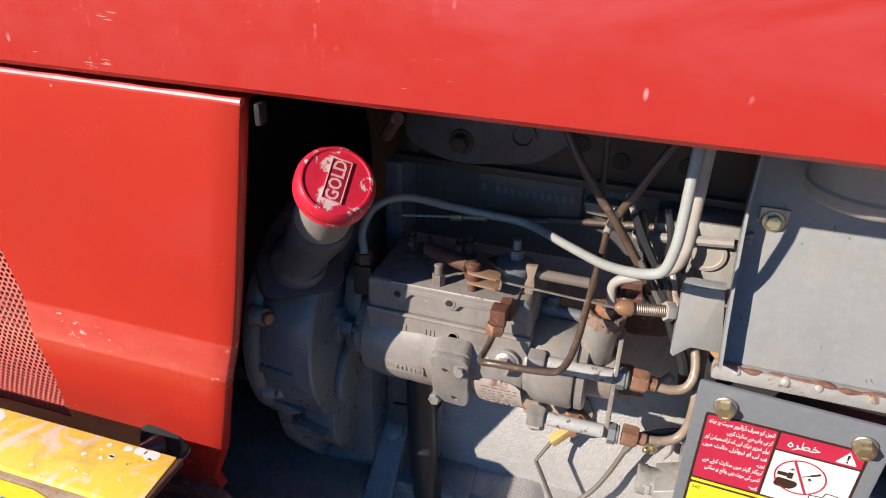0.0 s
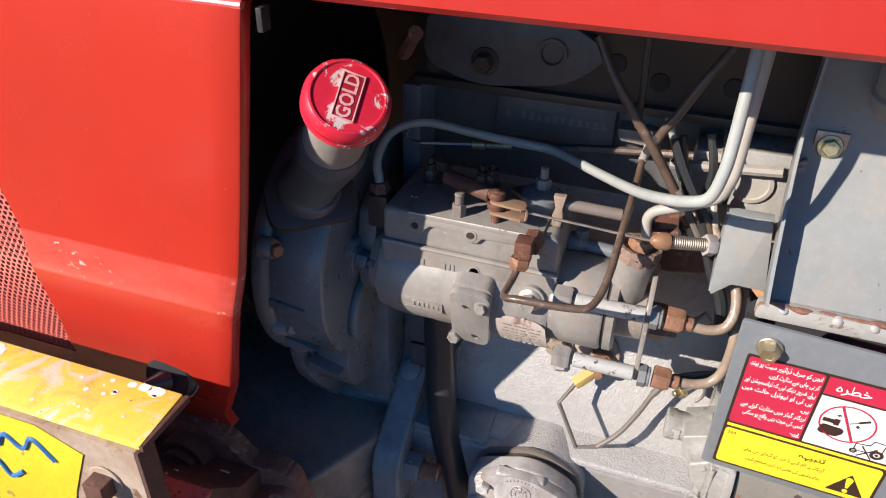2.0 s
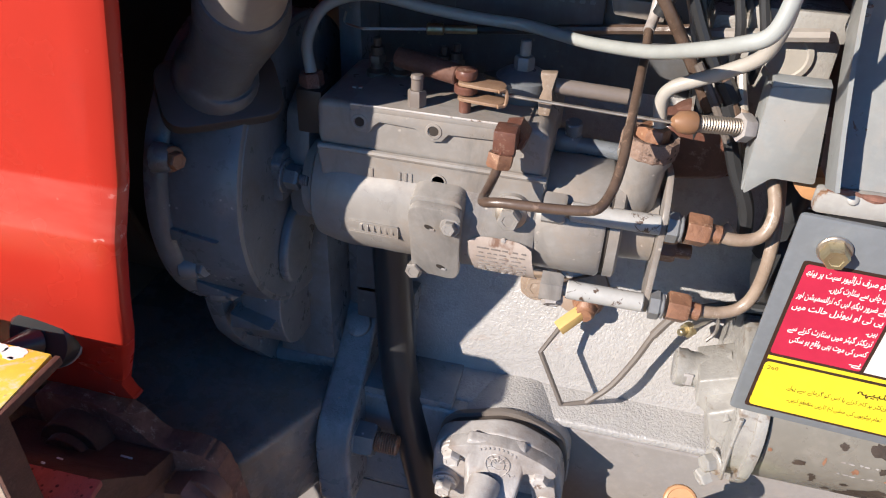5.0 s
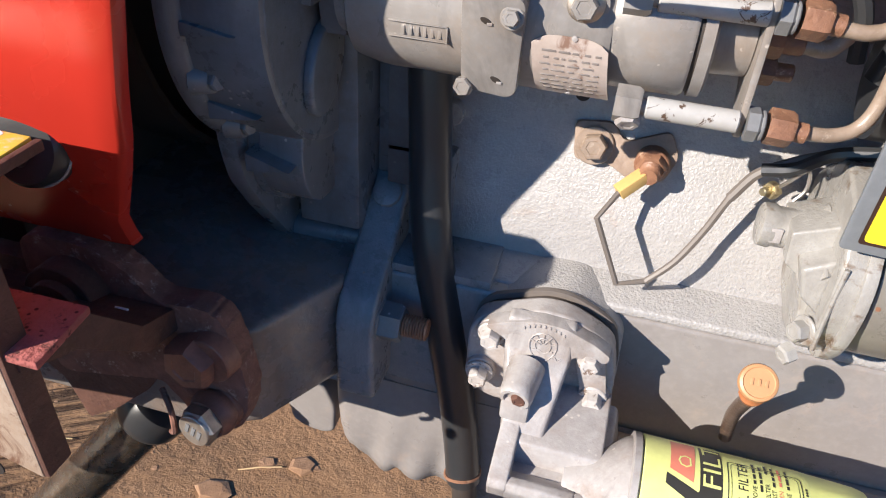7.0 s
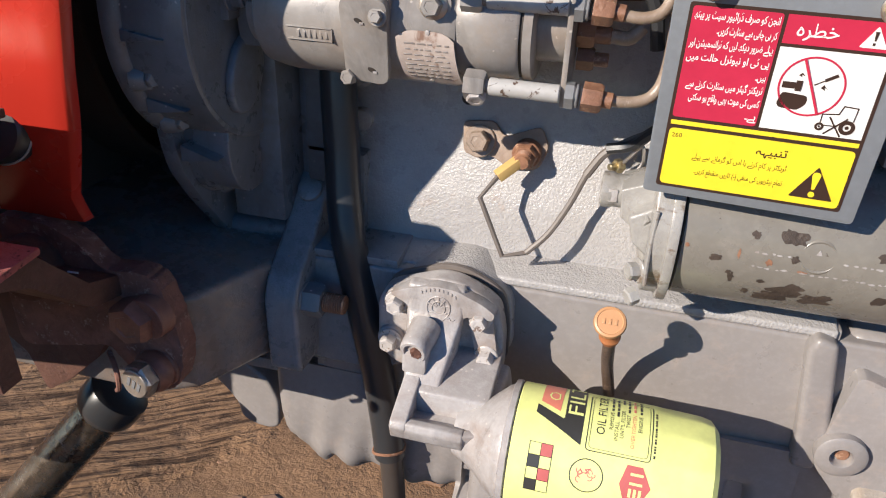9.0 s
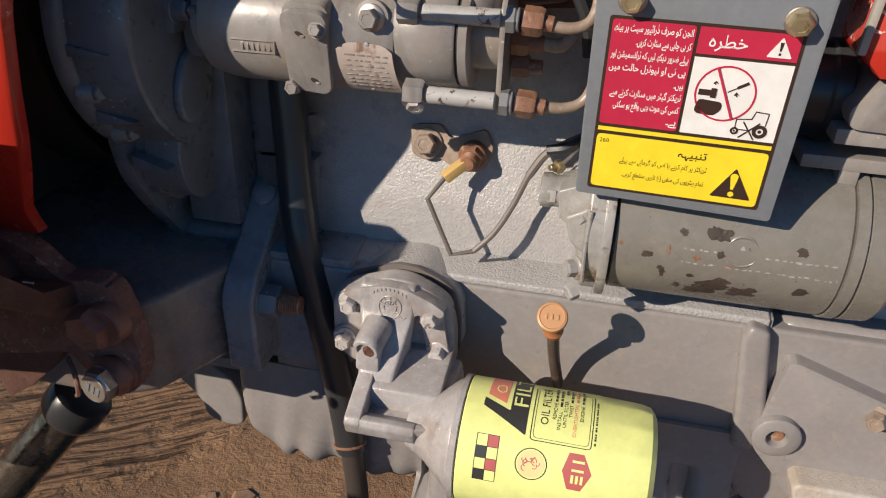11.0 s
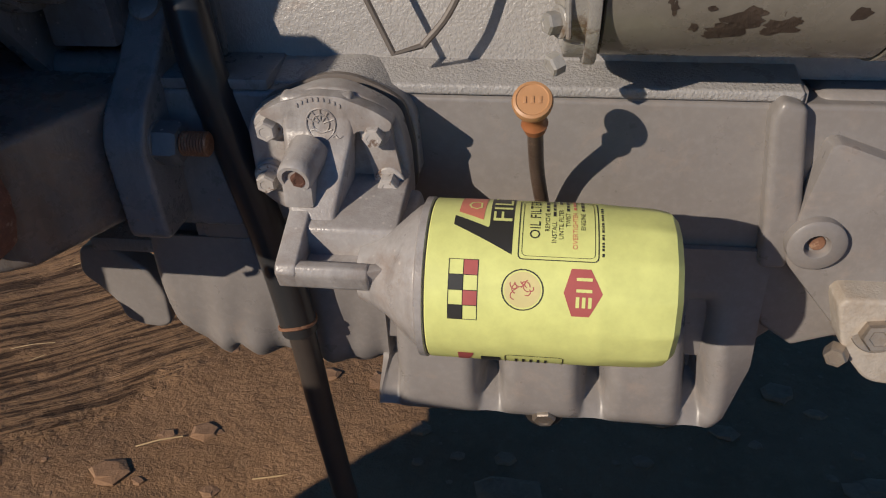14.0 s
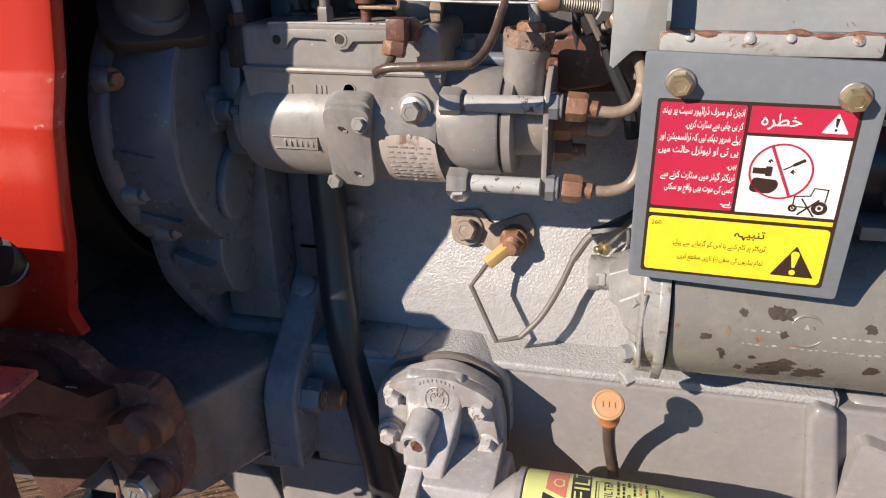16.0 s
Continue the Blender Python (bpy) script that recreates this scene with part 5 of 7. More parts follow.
    part("pad_ring", lathe((-0.0635, 0.548, 1.0775), (0, -1, 0.1), [(0, 0.0125), (0.006, 0.012), (0.0065, 0.009)], 26), GREY, t)
    # hydraulic head
    part("head_drum", lathe((-0.050, 0.580, 1.064), (1, 0, 0), [(0, 0), (0, 0.037), (0.002, 0.0385), (0.042, 0.0385), (0.044, 0.037), (0.044, 0.030), (0.0465, 0.030), (0.0465, 0.0375), (0.0525, 0.0375), (0.054, 0.035), (0.054, 0.024), (0.074, 0.023), (0.074, 0)], 52), GREY, t)
    part("head_groove", lathe((-0.0065, 0.580, 1.064), (1, 0, 0), [(0, 0.0355), (0.003, 0.0355)], 44), BLACK, t)
    plate = [(0.552, 1.097), (0.544, 1.088), (0.545, 1.03), (0.549, 1.0150), (0.575, 1.018), (0.61, 1.06), (0.60, 1.10), (0.57, 1.107)]
    part("end_plate", prism(rounded(plate, 0.006, 4), "yz", 0.0245, 0.0285, 0.0012), GREY, t, "thin grey clamp plate")
    for y, z, x in ((0.5475, 1.0835, -0.045), (0.5450, 1.0275, -0.0400)):
        part("tie_rod", rod((x + 0.0165, y, z), (0.025, y, z), 0.0061, seg=24), TIE, t, "chipped tie rod")
        part("tie_waist", rod((x + 0.012, y, z), (x + 0.017, y, z), 0.0045, seg=20), GREY, t)
        part("tie_head", hexed((x, y, z), (1, 0, 0), 0.0180, 0.0140, 20), GREY, t)
        part("tie_nut", merge(hexed((0.0285, y, z), (1, 0, 0), 0.016, 0.007), rod((0.0355, y, z), (0.0375, y, z), 0.0080)), DARKBOLT, t)
        union = part("union", hexed((0.0395, y + 0.003, z - 0.0005), (1, 0, -0.05), 0.0170, 0.0135, 14), COPPER, t, "rust-brown union nut")
        part("union_neck", rod((0.051, y + 0.003, z - 0.0010), (0.060, y + 0.003, z - 0.002), 0.0055), COPPER, union)
    bolt(t, (-0.0320, 0.5455, 1.0235), (0.1, -0.75, -0.65), 0.012, 0.009, ALLOY, False, 10)
    part("rear_union", merge(hexed((0.029, 0.585, 1.060), (1, 0, 0), 0.017, 0.012), rod((0.040, 0.585, 1.06), (0.052, 0.585, 1.06), 0.006)), COPPER, t)
    part("rear_union_low", merge(hexed((0.030, 0.59, 1.042), (1, 0, 0), 0.015, 0.012), rod((0.040, 0.59, 1.042), (0.052, 0.59, 1.042), 0.005)), COPPER, t)
    # inlet fitting
    part("inlet_body", lathe((0.006, 0.572, 1.082), (0.09, 0.02, 1), [(0, 0), (0, 0.0135), (0.004, 0.0145), (0.028, 0.0145), (0.032, 0.0165), (0.038, 0.0165), (0.038, 0)], 32), GREY, t, "pale inlet fitting")
    part("inlet_collar", lathe((0.0095, 0.5725, 1.115), (0.09, 0.02, 1), [(0, 0), (0, 0.0150), (0.003, 0.0172), (0.010, 0.0178), (0.014, 0.0170), (0.014, 0.0140), (0.011, 0.012), (0.011, 0)], 12), rusty("flaking rust and paint", (0.27, 0.19, 0.145), (0.18, 0.115, 0.085), (0.42, 0.38, 0.34)), t, "flaking inlet collar", 20)
    part("inlet_nut", hexed((0.0110, 0.573, 1.124), (0.09, 0.02, 1), 0.017, 0.010, 18), COPPER, t, "rusty inlet nut")
    part("side_fitting", merge(rod((-0.043, 0.597, 1.105), (0.004, 0.592, 1.105), 0.0055), lathe((-0.046, 0.598, 1.105), (1, 0, 0), [(0, 0), (0, 0.0078), (0.003, 0.0088), (0.010, 0.0088), (0.012, 0.0076), (0.014, 0.0076), (0.016, 0.006)], 22), rod((-0.036, 0.596, 1.112), (-0.036, 0.594, 1.121), 0.0055)), CASE, t)
    # linkage on top
    part("lever_shaft", rod((-0.146, 0.576, 1.1555), (-0.104, 0.5595, 1.1550), 0.0062), RUSTDARK, t, "dark brown stop lever shaft")
    part("link_pin", merge(rod((-0.099, 0.556, 1.134), (-0.099, 0.556, 1.160), 0.0036), lathe((-0.099, 0.556, 1.1555), (0, 0, 1), [(0, 0.0062), (0.003, 0.0068), (0.005, 0.0060), (0.006, 0)], 20), rod((-0.099, 0.556, 1.1465), (-0.099, 0.556, 1.1515), 0.0070)), PINRED, t, "rusty link pin")
    clev = rounded([(-0.103, 0.549), (-0.078, 0.546), (-0.074, 0.552), (-0.077, 0.560), (-0.103, 0.562)], 0.004, 3)
    part("clevis", merge(prism(clev, "xy", 1.1525, 1.1545, 0.0005), prism(clev, "xy", 1.1435, 1.1455, 0.0005), tube([(-0.078, 0.546, 1.1535), (-0.0745, 0.549, 1.1535), (-0.0735, 0.549, 1.149), (-0.0745, 0.549, 1.1445), (-0.078, 0.546, 1.1445)], 0.0012, 6)), rusty("tan plated steel", (0.31, 0.21, 0.135), (0.21, 0.130, 0.082), None, 0.4, 0.2), t, "tan clevis")
    part("throttle_wire", tube([(-0.077, 0.553, 1.1495), (-0.03, 0.551, 1.1485), (0.022, 0.547, 1.1485)], 0.0010, 7), STEEL, t, "thin steel wire")
    part("vent_screw", merge(hexed((-0.1285, 0.556, 1.1345), (0, 0, 1), 0.010, 0.010), rod((-0.1285, 0.556, 1.144), (-0.1285, 0.556, 1.152), 0.0036), lathe((-0.1285, 0.556, 1.150), (0, 0, 1), [(0, 0.003), (0.002, 0.0042), (0.004, 0.0036), (0.005, 0)], 14)), SLEEVE, t, "brown vent screw")
    part("lever_boss", lathe((-0.071, 0.592, 1.133), (0, 0, 1), [(0, 0.016), (0.006, 0.018), (0.014, 0.0175), (0.018, 0.012), (0.019, 0)], 26), CASE, t)
    part("lever_stud", merge(hexed((-0.071, 0.592, 1.152), (0, 0, 1), 0.011, 0.008), rod((-0.071, 0.592, 1.16), (-0.071, 0.592, 1.170), 0.0034)), DARKBOLT, t)
    part("lever_plate", prism(rounded([(-0.098, 0.590), (-0.075, 0.574), (-0.057, 0.583), (-0.056, 0.602), (-0.078, 0.607)], 0.006, 3), "xy", 1.144, 1.1475, 0.0008), SOOT, t)
    part("stop_post", prism([(-0.0565, 1.134), (-0.0575, 1.143), (-0.0555, 1.150), (-0.0580, 1.160), (-0.0480, 1.161), (-0.0500, 1.150), (-0.0490, 1.143), (-0.0500, 1.134)], "xz", 0.566, 0.572, 0.001), DULL, t, "bent stop arm")
    part("spring_sleeve", rod((-0.050, 0.5745, 1.1505), (-0.006, 0.579, 1.1475), 0.0046), SLEEVE, t, "brown sleeve")
    for x, y, h in ((-0.168, 0.600, 0.020), (-0.153, 0.603, 0.014), (-0.126, 0.610, 0.016), (-0.118, 0.612, 0.018)):
        part("top_screw", merge(lathe((x, y, 1.132), (0, 0, 1), [(0, 0.008), (0.004, 0.0075), (0.006, 0.0045), (h, 0.0042), (h, 0)], 16), hexed((x, y, 1.132 + h * 0.5), (0, 0, 1), 0.010, 0.005), rod((x, y, 1.132 + h), (x, y, 1.138 + h), 0.0025)), SOOT, t)
    part("stamp_line", merge(*[box((-0.1755 + k * 0.004, 0.572 + k * 0.0003, 1.1325), (-0.1730 + k * 0.004, 0.5745 + k * 0.0003, 1.1340), 0.0002) for k in range(6)]), PALE, t)
    # fuel elbow under the filler
    part("elbow_block", box((-0.214, 0.570, 1.098), (-0.196, 0.588, 1.128), 0.002), SOOT, t)
    part("elbow_nut", hexed((-0.206, 0.580, 1.127), (-0.1, 0, 1), 0.014, 0.010), RUST, t)


make_pump()


# ---- pipes ----
def make_feed_pipe():
    t = thing("feed_pipe", (-0.07, 0.53, 1.09), "brown steel feed pipe with rusty elbow union", "pipe")
    part("elbow_stub", hexed((-0.0655, 0.5490, 1.1310), (0, -1, 0), 0.0150, 0.0140, 10), PINRED, t)
    part("elbow", merge(box((-0.0755, 0.5225, 1.1265), (-0.0625, 0.5370, 1.1405), 0.002), hexed((-0.0690, 0.5290, 1.1285), (-0.05, -0.15, -1), 0.0115, 0.006, 20)), PINRED, t, "red-brown elbow body")
    part("nut", hexed((-0.0705, 0.5275, 1.1250), (-0.10, -0.30, -1), 0.0138, 0.0085, 12), COPPER, t)
    way = [(-0.0712, 0.5255, 1.1185), (-0.0730, 0.5190, 1.1125), (-0.0745, 0.5080, 1.1095), (-0.0745, 0.4990, 1.1100), (-0.0715, 0.4915, 1.1130), (-0.0620, 0.4885, 1.1160), (-0.0400, 0.4880, 1.1172), (-0.0230, 0.4890, 1.1182), (-0.0130, 0.4925, 1.1192), (-0.0075, 0.5030, 1.1245), (-0.0045, 0.5200, 1.1335), (-0.0035, 0.5400, 1.1440), (-0.0020, 0.5750, 1.1590), (-0.0010, 0.6000, 1.1690), (-0.0010, 0.6200, 1.1760)]
    part("pipe", tube(way, 0.0028, 12), PIPE, t)
    part("upper_pipe", tube([(-0.001, 0.618, 1.1755), (0.001, 0.628, 1.182), (0.002, 0.634, 1.195)], 0.0034, 12), ALLOY, t, "pale upper pipe")


def make_grey_pipes():
    t = thing("fuel_pipe", (-0.20, 0.60, 1.12), "pale grey plastic fuel pipe under the hood", "pipe")
    way = [(-0.2065, 0.580, 1.136), (-0.211, 0.588, 1.155), (-0.205, 0.605, 1.172), (-0.182, 0.622, 1.1775), (-0.142, 0.634, 1.1695), (-0.111, 0.637, 1.166), (-0.079, 0.636, 1.165), (-0.056, 0.622, 1.166), (-0.033, 0.596, 1.171), (-0.001, 0.549, 1.185), (0.0180, 0.518, 1.198), (0.0350, 0.498, 1.209), (0.0465, 0.492, 1.217), (0.0512, 0.493, 1.234), (0.0525, 0.496, 1.252), (0.0533, 0.502, 1.281), (0.055, 0.52, 1.34)]
    part("pipe", tube(way, 0.0038, 14), FUEL, t)
    s = thing("return_pipe", (0.015, 0.57, 1.14), "cream plastic fuel pipe at the inlet nut", "pipe")
    part("pipe", tube([(0.014, 0.5735, 1.134), (0.0122, 0.574, 1.150), (0.0165, 0.573, 1.1585), (0.027, 0.570, 1.165), (0.043, 0.562, 1.176), (0.056, 0.556, 1.187), (0.0605, 0.551, 1.202), (0.062, 0.55, 1.217), (0.0625, 0.55, 1.252), (0.064, 0.555, 1.30)], 0.0040, 14), BOWL, s)


def make_injector_pipes():
    t = thing("injector_pipe", (0.0, 0.60, 1.15), "brown injector pipe rising to the head", "pipe", "injector pipes")
    part("pipe", tube([(0.043, 0.606, 1.135), (0.030, 0.604, 1.158), (0.008, 0.600, 1.193), (-0.012, 0.600, 1.220), (-0.030, 0.602, 1.245), (-0.045, 0.61, 1.27)], 0.0038, 10), PIPE, t)
    part("sleeve", tube([(0.043, 0.606, 1.135), (0.050, 0.607, 1.124)], 0.0048, 10, False), RUBBER, t)
    s = thing("injector_pipe", (0.02, 0.60, 1.19), "brown injector pipe rising to the head", "pipe", "injector pipes")
    part("pipe", tube([(0.006, 0.602, 1.198), (0.012, 0.600, 1.212), (0.020, 0.600, 1.226), (0.033, 0.602, 1.252), (0.05, 0.61, 1.28)], 0.0036, 10), PIPE, s)
    part("sleeve", tube([(0.008, 0.602, 1.205), (0.003, 0.603, 1.190)], 0.0046, 10, False), RUBBER, s)
    u = thing("leak_pipe", (-0.01, 0.61, 1.22), "thin dark leak-off pipe", "pipe")
    part("pipe", tube([(-0.0085, 0.612, 1.205), (-0.009, 0.611, 1.235), (-0.011, 0.615, 1.28)], 0.0026, 8), SOOT, u)
    for z, y, k in ((1.068, 0.550, 0), (1.034, 0.556, 1)):
        w = thing("delivery_pipe", (0.06, y, z), "steel delivery pipe bent up from a union nut", "pipe", "delivery pipes")
        if k == 0:
            way = [(0.058, 0.5505, 1.0805), (0.072, 0.551, 1.0800), (0.083, 0.553, 1.085), (0.0865, 0.560, 1.098), (0.082, 0.575, 1.113), (0.072, 0.590, 1.125), (0.060, 0.60, 1.14)]
        else:
            way = [(0.058, 0.549, 1.0255), (0.073, 0.552, 1.0255), (0.084, 0.555, 1.0300), (0.090, 0.557, 1.043), (0.0915, 0.560, 1.07), (0.090, 0.575, 1.10), (0.085, 0.60, 1.13)]
        part("pipe", tube(way, 0.0039, 12), DULL, w)
    q = thing("lift_pump", (0.04, 0.63, 1.09), "rusty dark red fuel pump body behind the pipes", "fuel pump")
    part("body", prism(rounded([(0.018, 1.118), (0.060, 1.124), (0.072, 1.108), (0.066, 1.084), (0.030, 1.078), (0.016, 1.092)], 0.008, 4), "xz", 0.618, 0.650, 0.004, 3), PINRED, q)
    part("flange", prism(rounded([(0.010, 1.104), (0.034, 1.126), (0.080, 1.120), (0.076, 1.076), (0.020, 1.072)], 0.008, 4), "xz", 0.640, 0.652, 0.002), RUSTDARK, q)
    v = thing("short_pipe", (0.05, 0.59, 1.05), "pale short pipe end behind the pump", "pipe")
    part("pipe", tube([(0.052, 0.585, 1.060), (0.064, 0.584, 1.060), (0.072, 0.586, 1.068)], 0.0048, 10), DULL, v)


def make_stop_cable():
    t = thing("stop_cable", (0.0, 0.60, 1.19), "stop cable with bright wire and black sheath", "cable")
    part("wire", tube([(-0.194, 0.645, 1.147), (-0.148, 0.655, 1.149)], 0.0011, 6, False), WIREGLINT, t)
    part("ferrule", merge(rod((-0.150, 0.655, 1.149), (-0.138, 0.657, 1.1495), 0.0042), rod((-0.138, 0.657, 1.1495), (-0.115, 0.662, 1.150), 0.0030)), BRASS, t)
    part("sheath", tube([(-0.117, 0.662, 1.150), (-0.086, 0.668, 1.1515), (-0.05, 0.675, 1.1535)], 0.0030, 8), RUBBER, t)
    part("casing", tube([(-0.06, 0.674, 1.153), (0.012, 0.668, 1.163), (0.097, 0.650, 1.178)], 0.0034, 8), PIPE, t)
    part("second_casing", tube([(0.020, 0.630, 1.172), (0.10, 0.622, 1.183)], 0.0042, 8), NECK, t, "grey cable casing")
    part("hook", tube([(-0.206, 0.645, 1.158), (-0.207, 0.645, 1.150), (-0.194, 0.645, 1.147)], 0.0009, 6), STEEL, t)


def make_loom():
    t = thing("wiring_loom", (0.06, 0.61, 1.13), "brown and black wires tied behind the bracket", "wires")
    for k, (a, b, c, m) in enumerate((((0.03, 0.600, 1.165), (0.046, 0.597, 1.140), (0.057, 0.598, 1.12), WIRE), ((0.045, 0.604, 1.162), (0.056, 0.597, 1.142), (0.064, 0.595, 1.125), PIPE), ((0.055, 0.61, 1.165), (0.060, 0.60, 1.145), (0.068, 0.60, 1.125), BOWL), ((0.02, 0.612, 1.20), (0.031, 0.61, 1.178), (0.048, 0.606, 1.15), RUBBER), ((0.012, 0.616, 1.215), (0.022, 0.617, 1.19), (0.03, 0.62, 1.165), BOWL))):
        part("wire", tube([a, b, c], 0.0028 if k != 3 else 0.0038, 8), m, t)
    part("tape", merge(tube([(0.047, 0.603, 1.155), (0.055, 0.599, 1.144)], 0.0055, 8, False), tube([(0.052, 0.600, 1.143), (0.058, 0.598, 1.131)], 0.0060, 8, False)), RUBBER, t, "black tape")
    part("connector", prism(rounded([(0.0935, 1.1170), (0.1100, 1.1185), (0.1125, 1.1010), (0.1010, 1.1035), (0.0945, 1.1100)], 0.002, 2), "xz", 0.570, 0.585, 0.001), TAN, t, "orange-brown plastic connector")
    part("plug", prism([(0.0860, 1.1040), (0.0930, 1.1060), (0.0960, 1.0980), (0.0880, 1.0930)], "xz", 0.588, 0.596, 0.001), AMBER, t, "pale yellow plug")
    part("taped_lead", tube([(0.060, 0.606, 1.118), (0.068, 0.603, 1.098), (0.079, 0.601, 1.076), (0.084, 0.602, 1.050)], 0.0050, 8), RUBBER, t, "black taped lead")
    # thick lead added to hide sunlit wall where the gap should be dark
    part("taped_lead", tube([(0.104, 0.607, 1.128), (0.107, 0.604, 1.100), (0.106, 0.604, 1.070), (0.100, 0.606, 1.040)], 0.0085, 10), RUBBER, t, "black taped lead")
    for x0, z0, x1, z1 in ((0.025, 1.20, 0.040, 1.10), (0.045, 1.205, 0.050, 1.15), (0.060, 1.20, 0.064, 1.15)):
        part("lead", tube([(x0, 0.622, z0), ((x0 + x1) / 2 + 0.004, 0.618, (z0 + z1) / 2), (x1, 0.622, z1)], 0.0032, 8), RUBBER, t)


make_feed_pipe()
make_grey_pipes()
make_injector_pipes()
make_stop_cable()
make_loom()


# ---- bracket sheet, bowl and warning plate ----
def make_bracket_sheet():
    t = thing("bracket_sheet", (0.16, 0.56, 1.12), "curved light grey bracket sheet with chipped lower edge", "bracket")
    prof = [(0.612, 1.36), (0.606, 1.26), (0.602, 1.222), (0.592, 1.205), (0.572, 1.180), (0.548, 1.155), (0.532, 1.1405), (0.5245, 1.1345)]

    def right(z):
        return 0.222 + (1.26 - z) * 0.02 if z > 1.19 else 0.214 + (1.19 - z) * 0.02
    rows = []
    for y, z in prof:
        a, b = 0.1005 - (1.26 - z) * 0.03, right(z)
        row = [(a - 0.0015, y - 0.024, z + 0.009), (a - 0.0005, y - 0.003, z + 0.001), (a + 0.001, y, z)]
        row += [(a + (b - a) * i / 8, y + 0.0, z) for i in range(1, 9)]
        row += [(b + 0.002, y + 0.004, z - 0.002), (b + 0.0025, y + 0.016, z - 0.008)]
        rows.append(row)
    part("sheet", sheet(rows, 0.0022), SHEET, t, angle=50)
    part("fold", box((0.093, 0.5165, 1.1225), (0.213, 0.5265, 1.1355), 0.003), EDGE, t, "rusty folded edge")
    rnd = random.Random(8)
    part("weld_bead", tube([(0.097 + 0.0115 * k, 0.5190 + rnd.uniform(-0.001, 0.001), 1.1350 + rnd.uniform(-0.0015, 0.0015)) for k in range(11)], 0.002, 8, radii=lambda s: 0.0011 + 0.0013 * abs(math.sin(s * 23)) * abs(math.sin(s * 7))), RUST, t, "rusty weld bead")
    for k, x in enumerate((0.1095, 0.1425, 0.1640, 0.1990)):
        part("weld_spot", lathe((x, 0.5170, 1.1330), (0, -1, 0.6), [(0, 0.0030 + 0.0008 * (k % 2)), (0.0010, 0.0028), (0.0018, 0.0016), (0.0021, 0)], 9), EDGE, t)
    part("tab_washer", box((0.1095, 0.5965, 1.2065), (0.1305, 0.5990, 1.2285), 0.001), ZINC, t, "square rust-stained washer")
    bolt(t, (0.120, 0.5968, 1.218), (0, -1, 0.2), 0.0105, 0.006, BRASS, True, 20)
    part("ear", prism(rounded([(0.104, 1.190), (0.098, 1.196), (0.099, 1.205), (0.108, 1.212), (0.108, 1.186)], 0.003, 3), "xz", 0.586, 0.590, 0.001), SHEET, t)
    # tab that carries the cable nut
    face = [(0.0650, 1.171), (0.0945, 1.1735), (0.1020, 1.118), (0.0790, 1.1185), (0.0665, 1.106), (0.0650, 1.120)]
    tab = part("tab", prism(rounded(face, 0.002, 2), "xz", 0.5585, 0.5612, 0.0006), SHEET, t, "welded cable tab")
    part("tab_top", prism([(0.5590, 1.1695), (0.5595, 1.1740), (0.5680, 1.1755), (0.5680, 1.1730)], "yz", 0.0655, 0.0950, 0.0006), SHEET, tab)
    part("tab_side", prism([(0.5600, 1.170), (0.5800, 1.170), (0.5800, 1.125), (0.5600, 1.108)], "yz", 0.0648, 0.0672, 0.0006), SHEET, tab)
    a, b = Vector((0.021, 0.547, 1.1495)), Vector((0.064, 0.566, 1.1435))
    d = (b - a).normalized()
    part("cable_boot", lathe(a - d * 0.003, d, [(0, 0), (0, 0.0025), (0.004, 0.0058), (0.010, 0.0066), (0.0125, 0.0062), (0.0125, 0)], 20), BOOT, t, "brown rubber cable boot")
    n = (b - a).length - 0.010
    prof2 = [(0, 0)]
    k = 0.0
    while k < n:
        prof2 += [(k, 0.0040), (k + 0.0007, 0.0050)]
        k += 0.0017
    part("adjuster", lathe(a + d * 0.009, d, [*prof2, (n, 0.004), (n, 0)], 16), ZINC, t, "threaded adjuster")
    part("adjuster_nut", hexed(b - d * 0.010, d, 0.014, 0.008, 12), ALLOY, t)
    bowl = thing("filter_bowl", (0.17, 0.57, 1.25), "cream fuel filter bowl under the hood", "filter bowl")
    part("bowl", lathe((0.172, 0.575, 1.253), (0, 0, 1), [(0, 0), (0, 0.034), (0.002, 0.040), (0.006, 0.0425), (0.012, 0.043), (0.014, 0.041), (0.10, 0.043), (0.10, 0)], 44), BOWL, bowl)


PB = Matrix.Translation((0.152, 0.5095, 1.055)) @ Matrix((Vector((1, -0.06, 0.0)).normalized(), Vector((0.0, -0.105, 1)).normalized(), Vector((1, -0.06, 0)).normalized().cross(Vector((0.0, -0.105, 1)).normalized()))).transposed().to_4x4()


def flat(poly, lift, thick=0.0003):
    """A flat field on the plate: outline in its width and height."""
    return moved(prism(poly, "xy", lift, lift + thick, 0.0), PB)


def rect(x0, y0, x1, y1):
    return [(x0, y0), (x1, y0), (x1, y1), (x0, y1)]


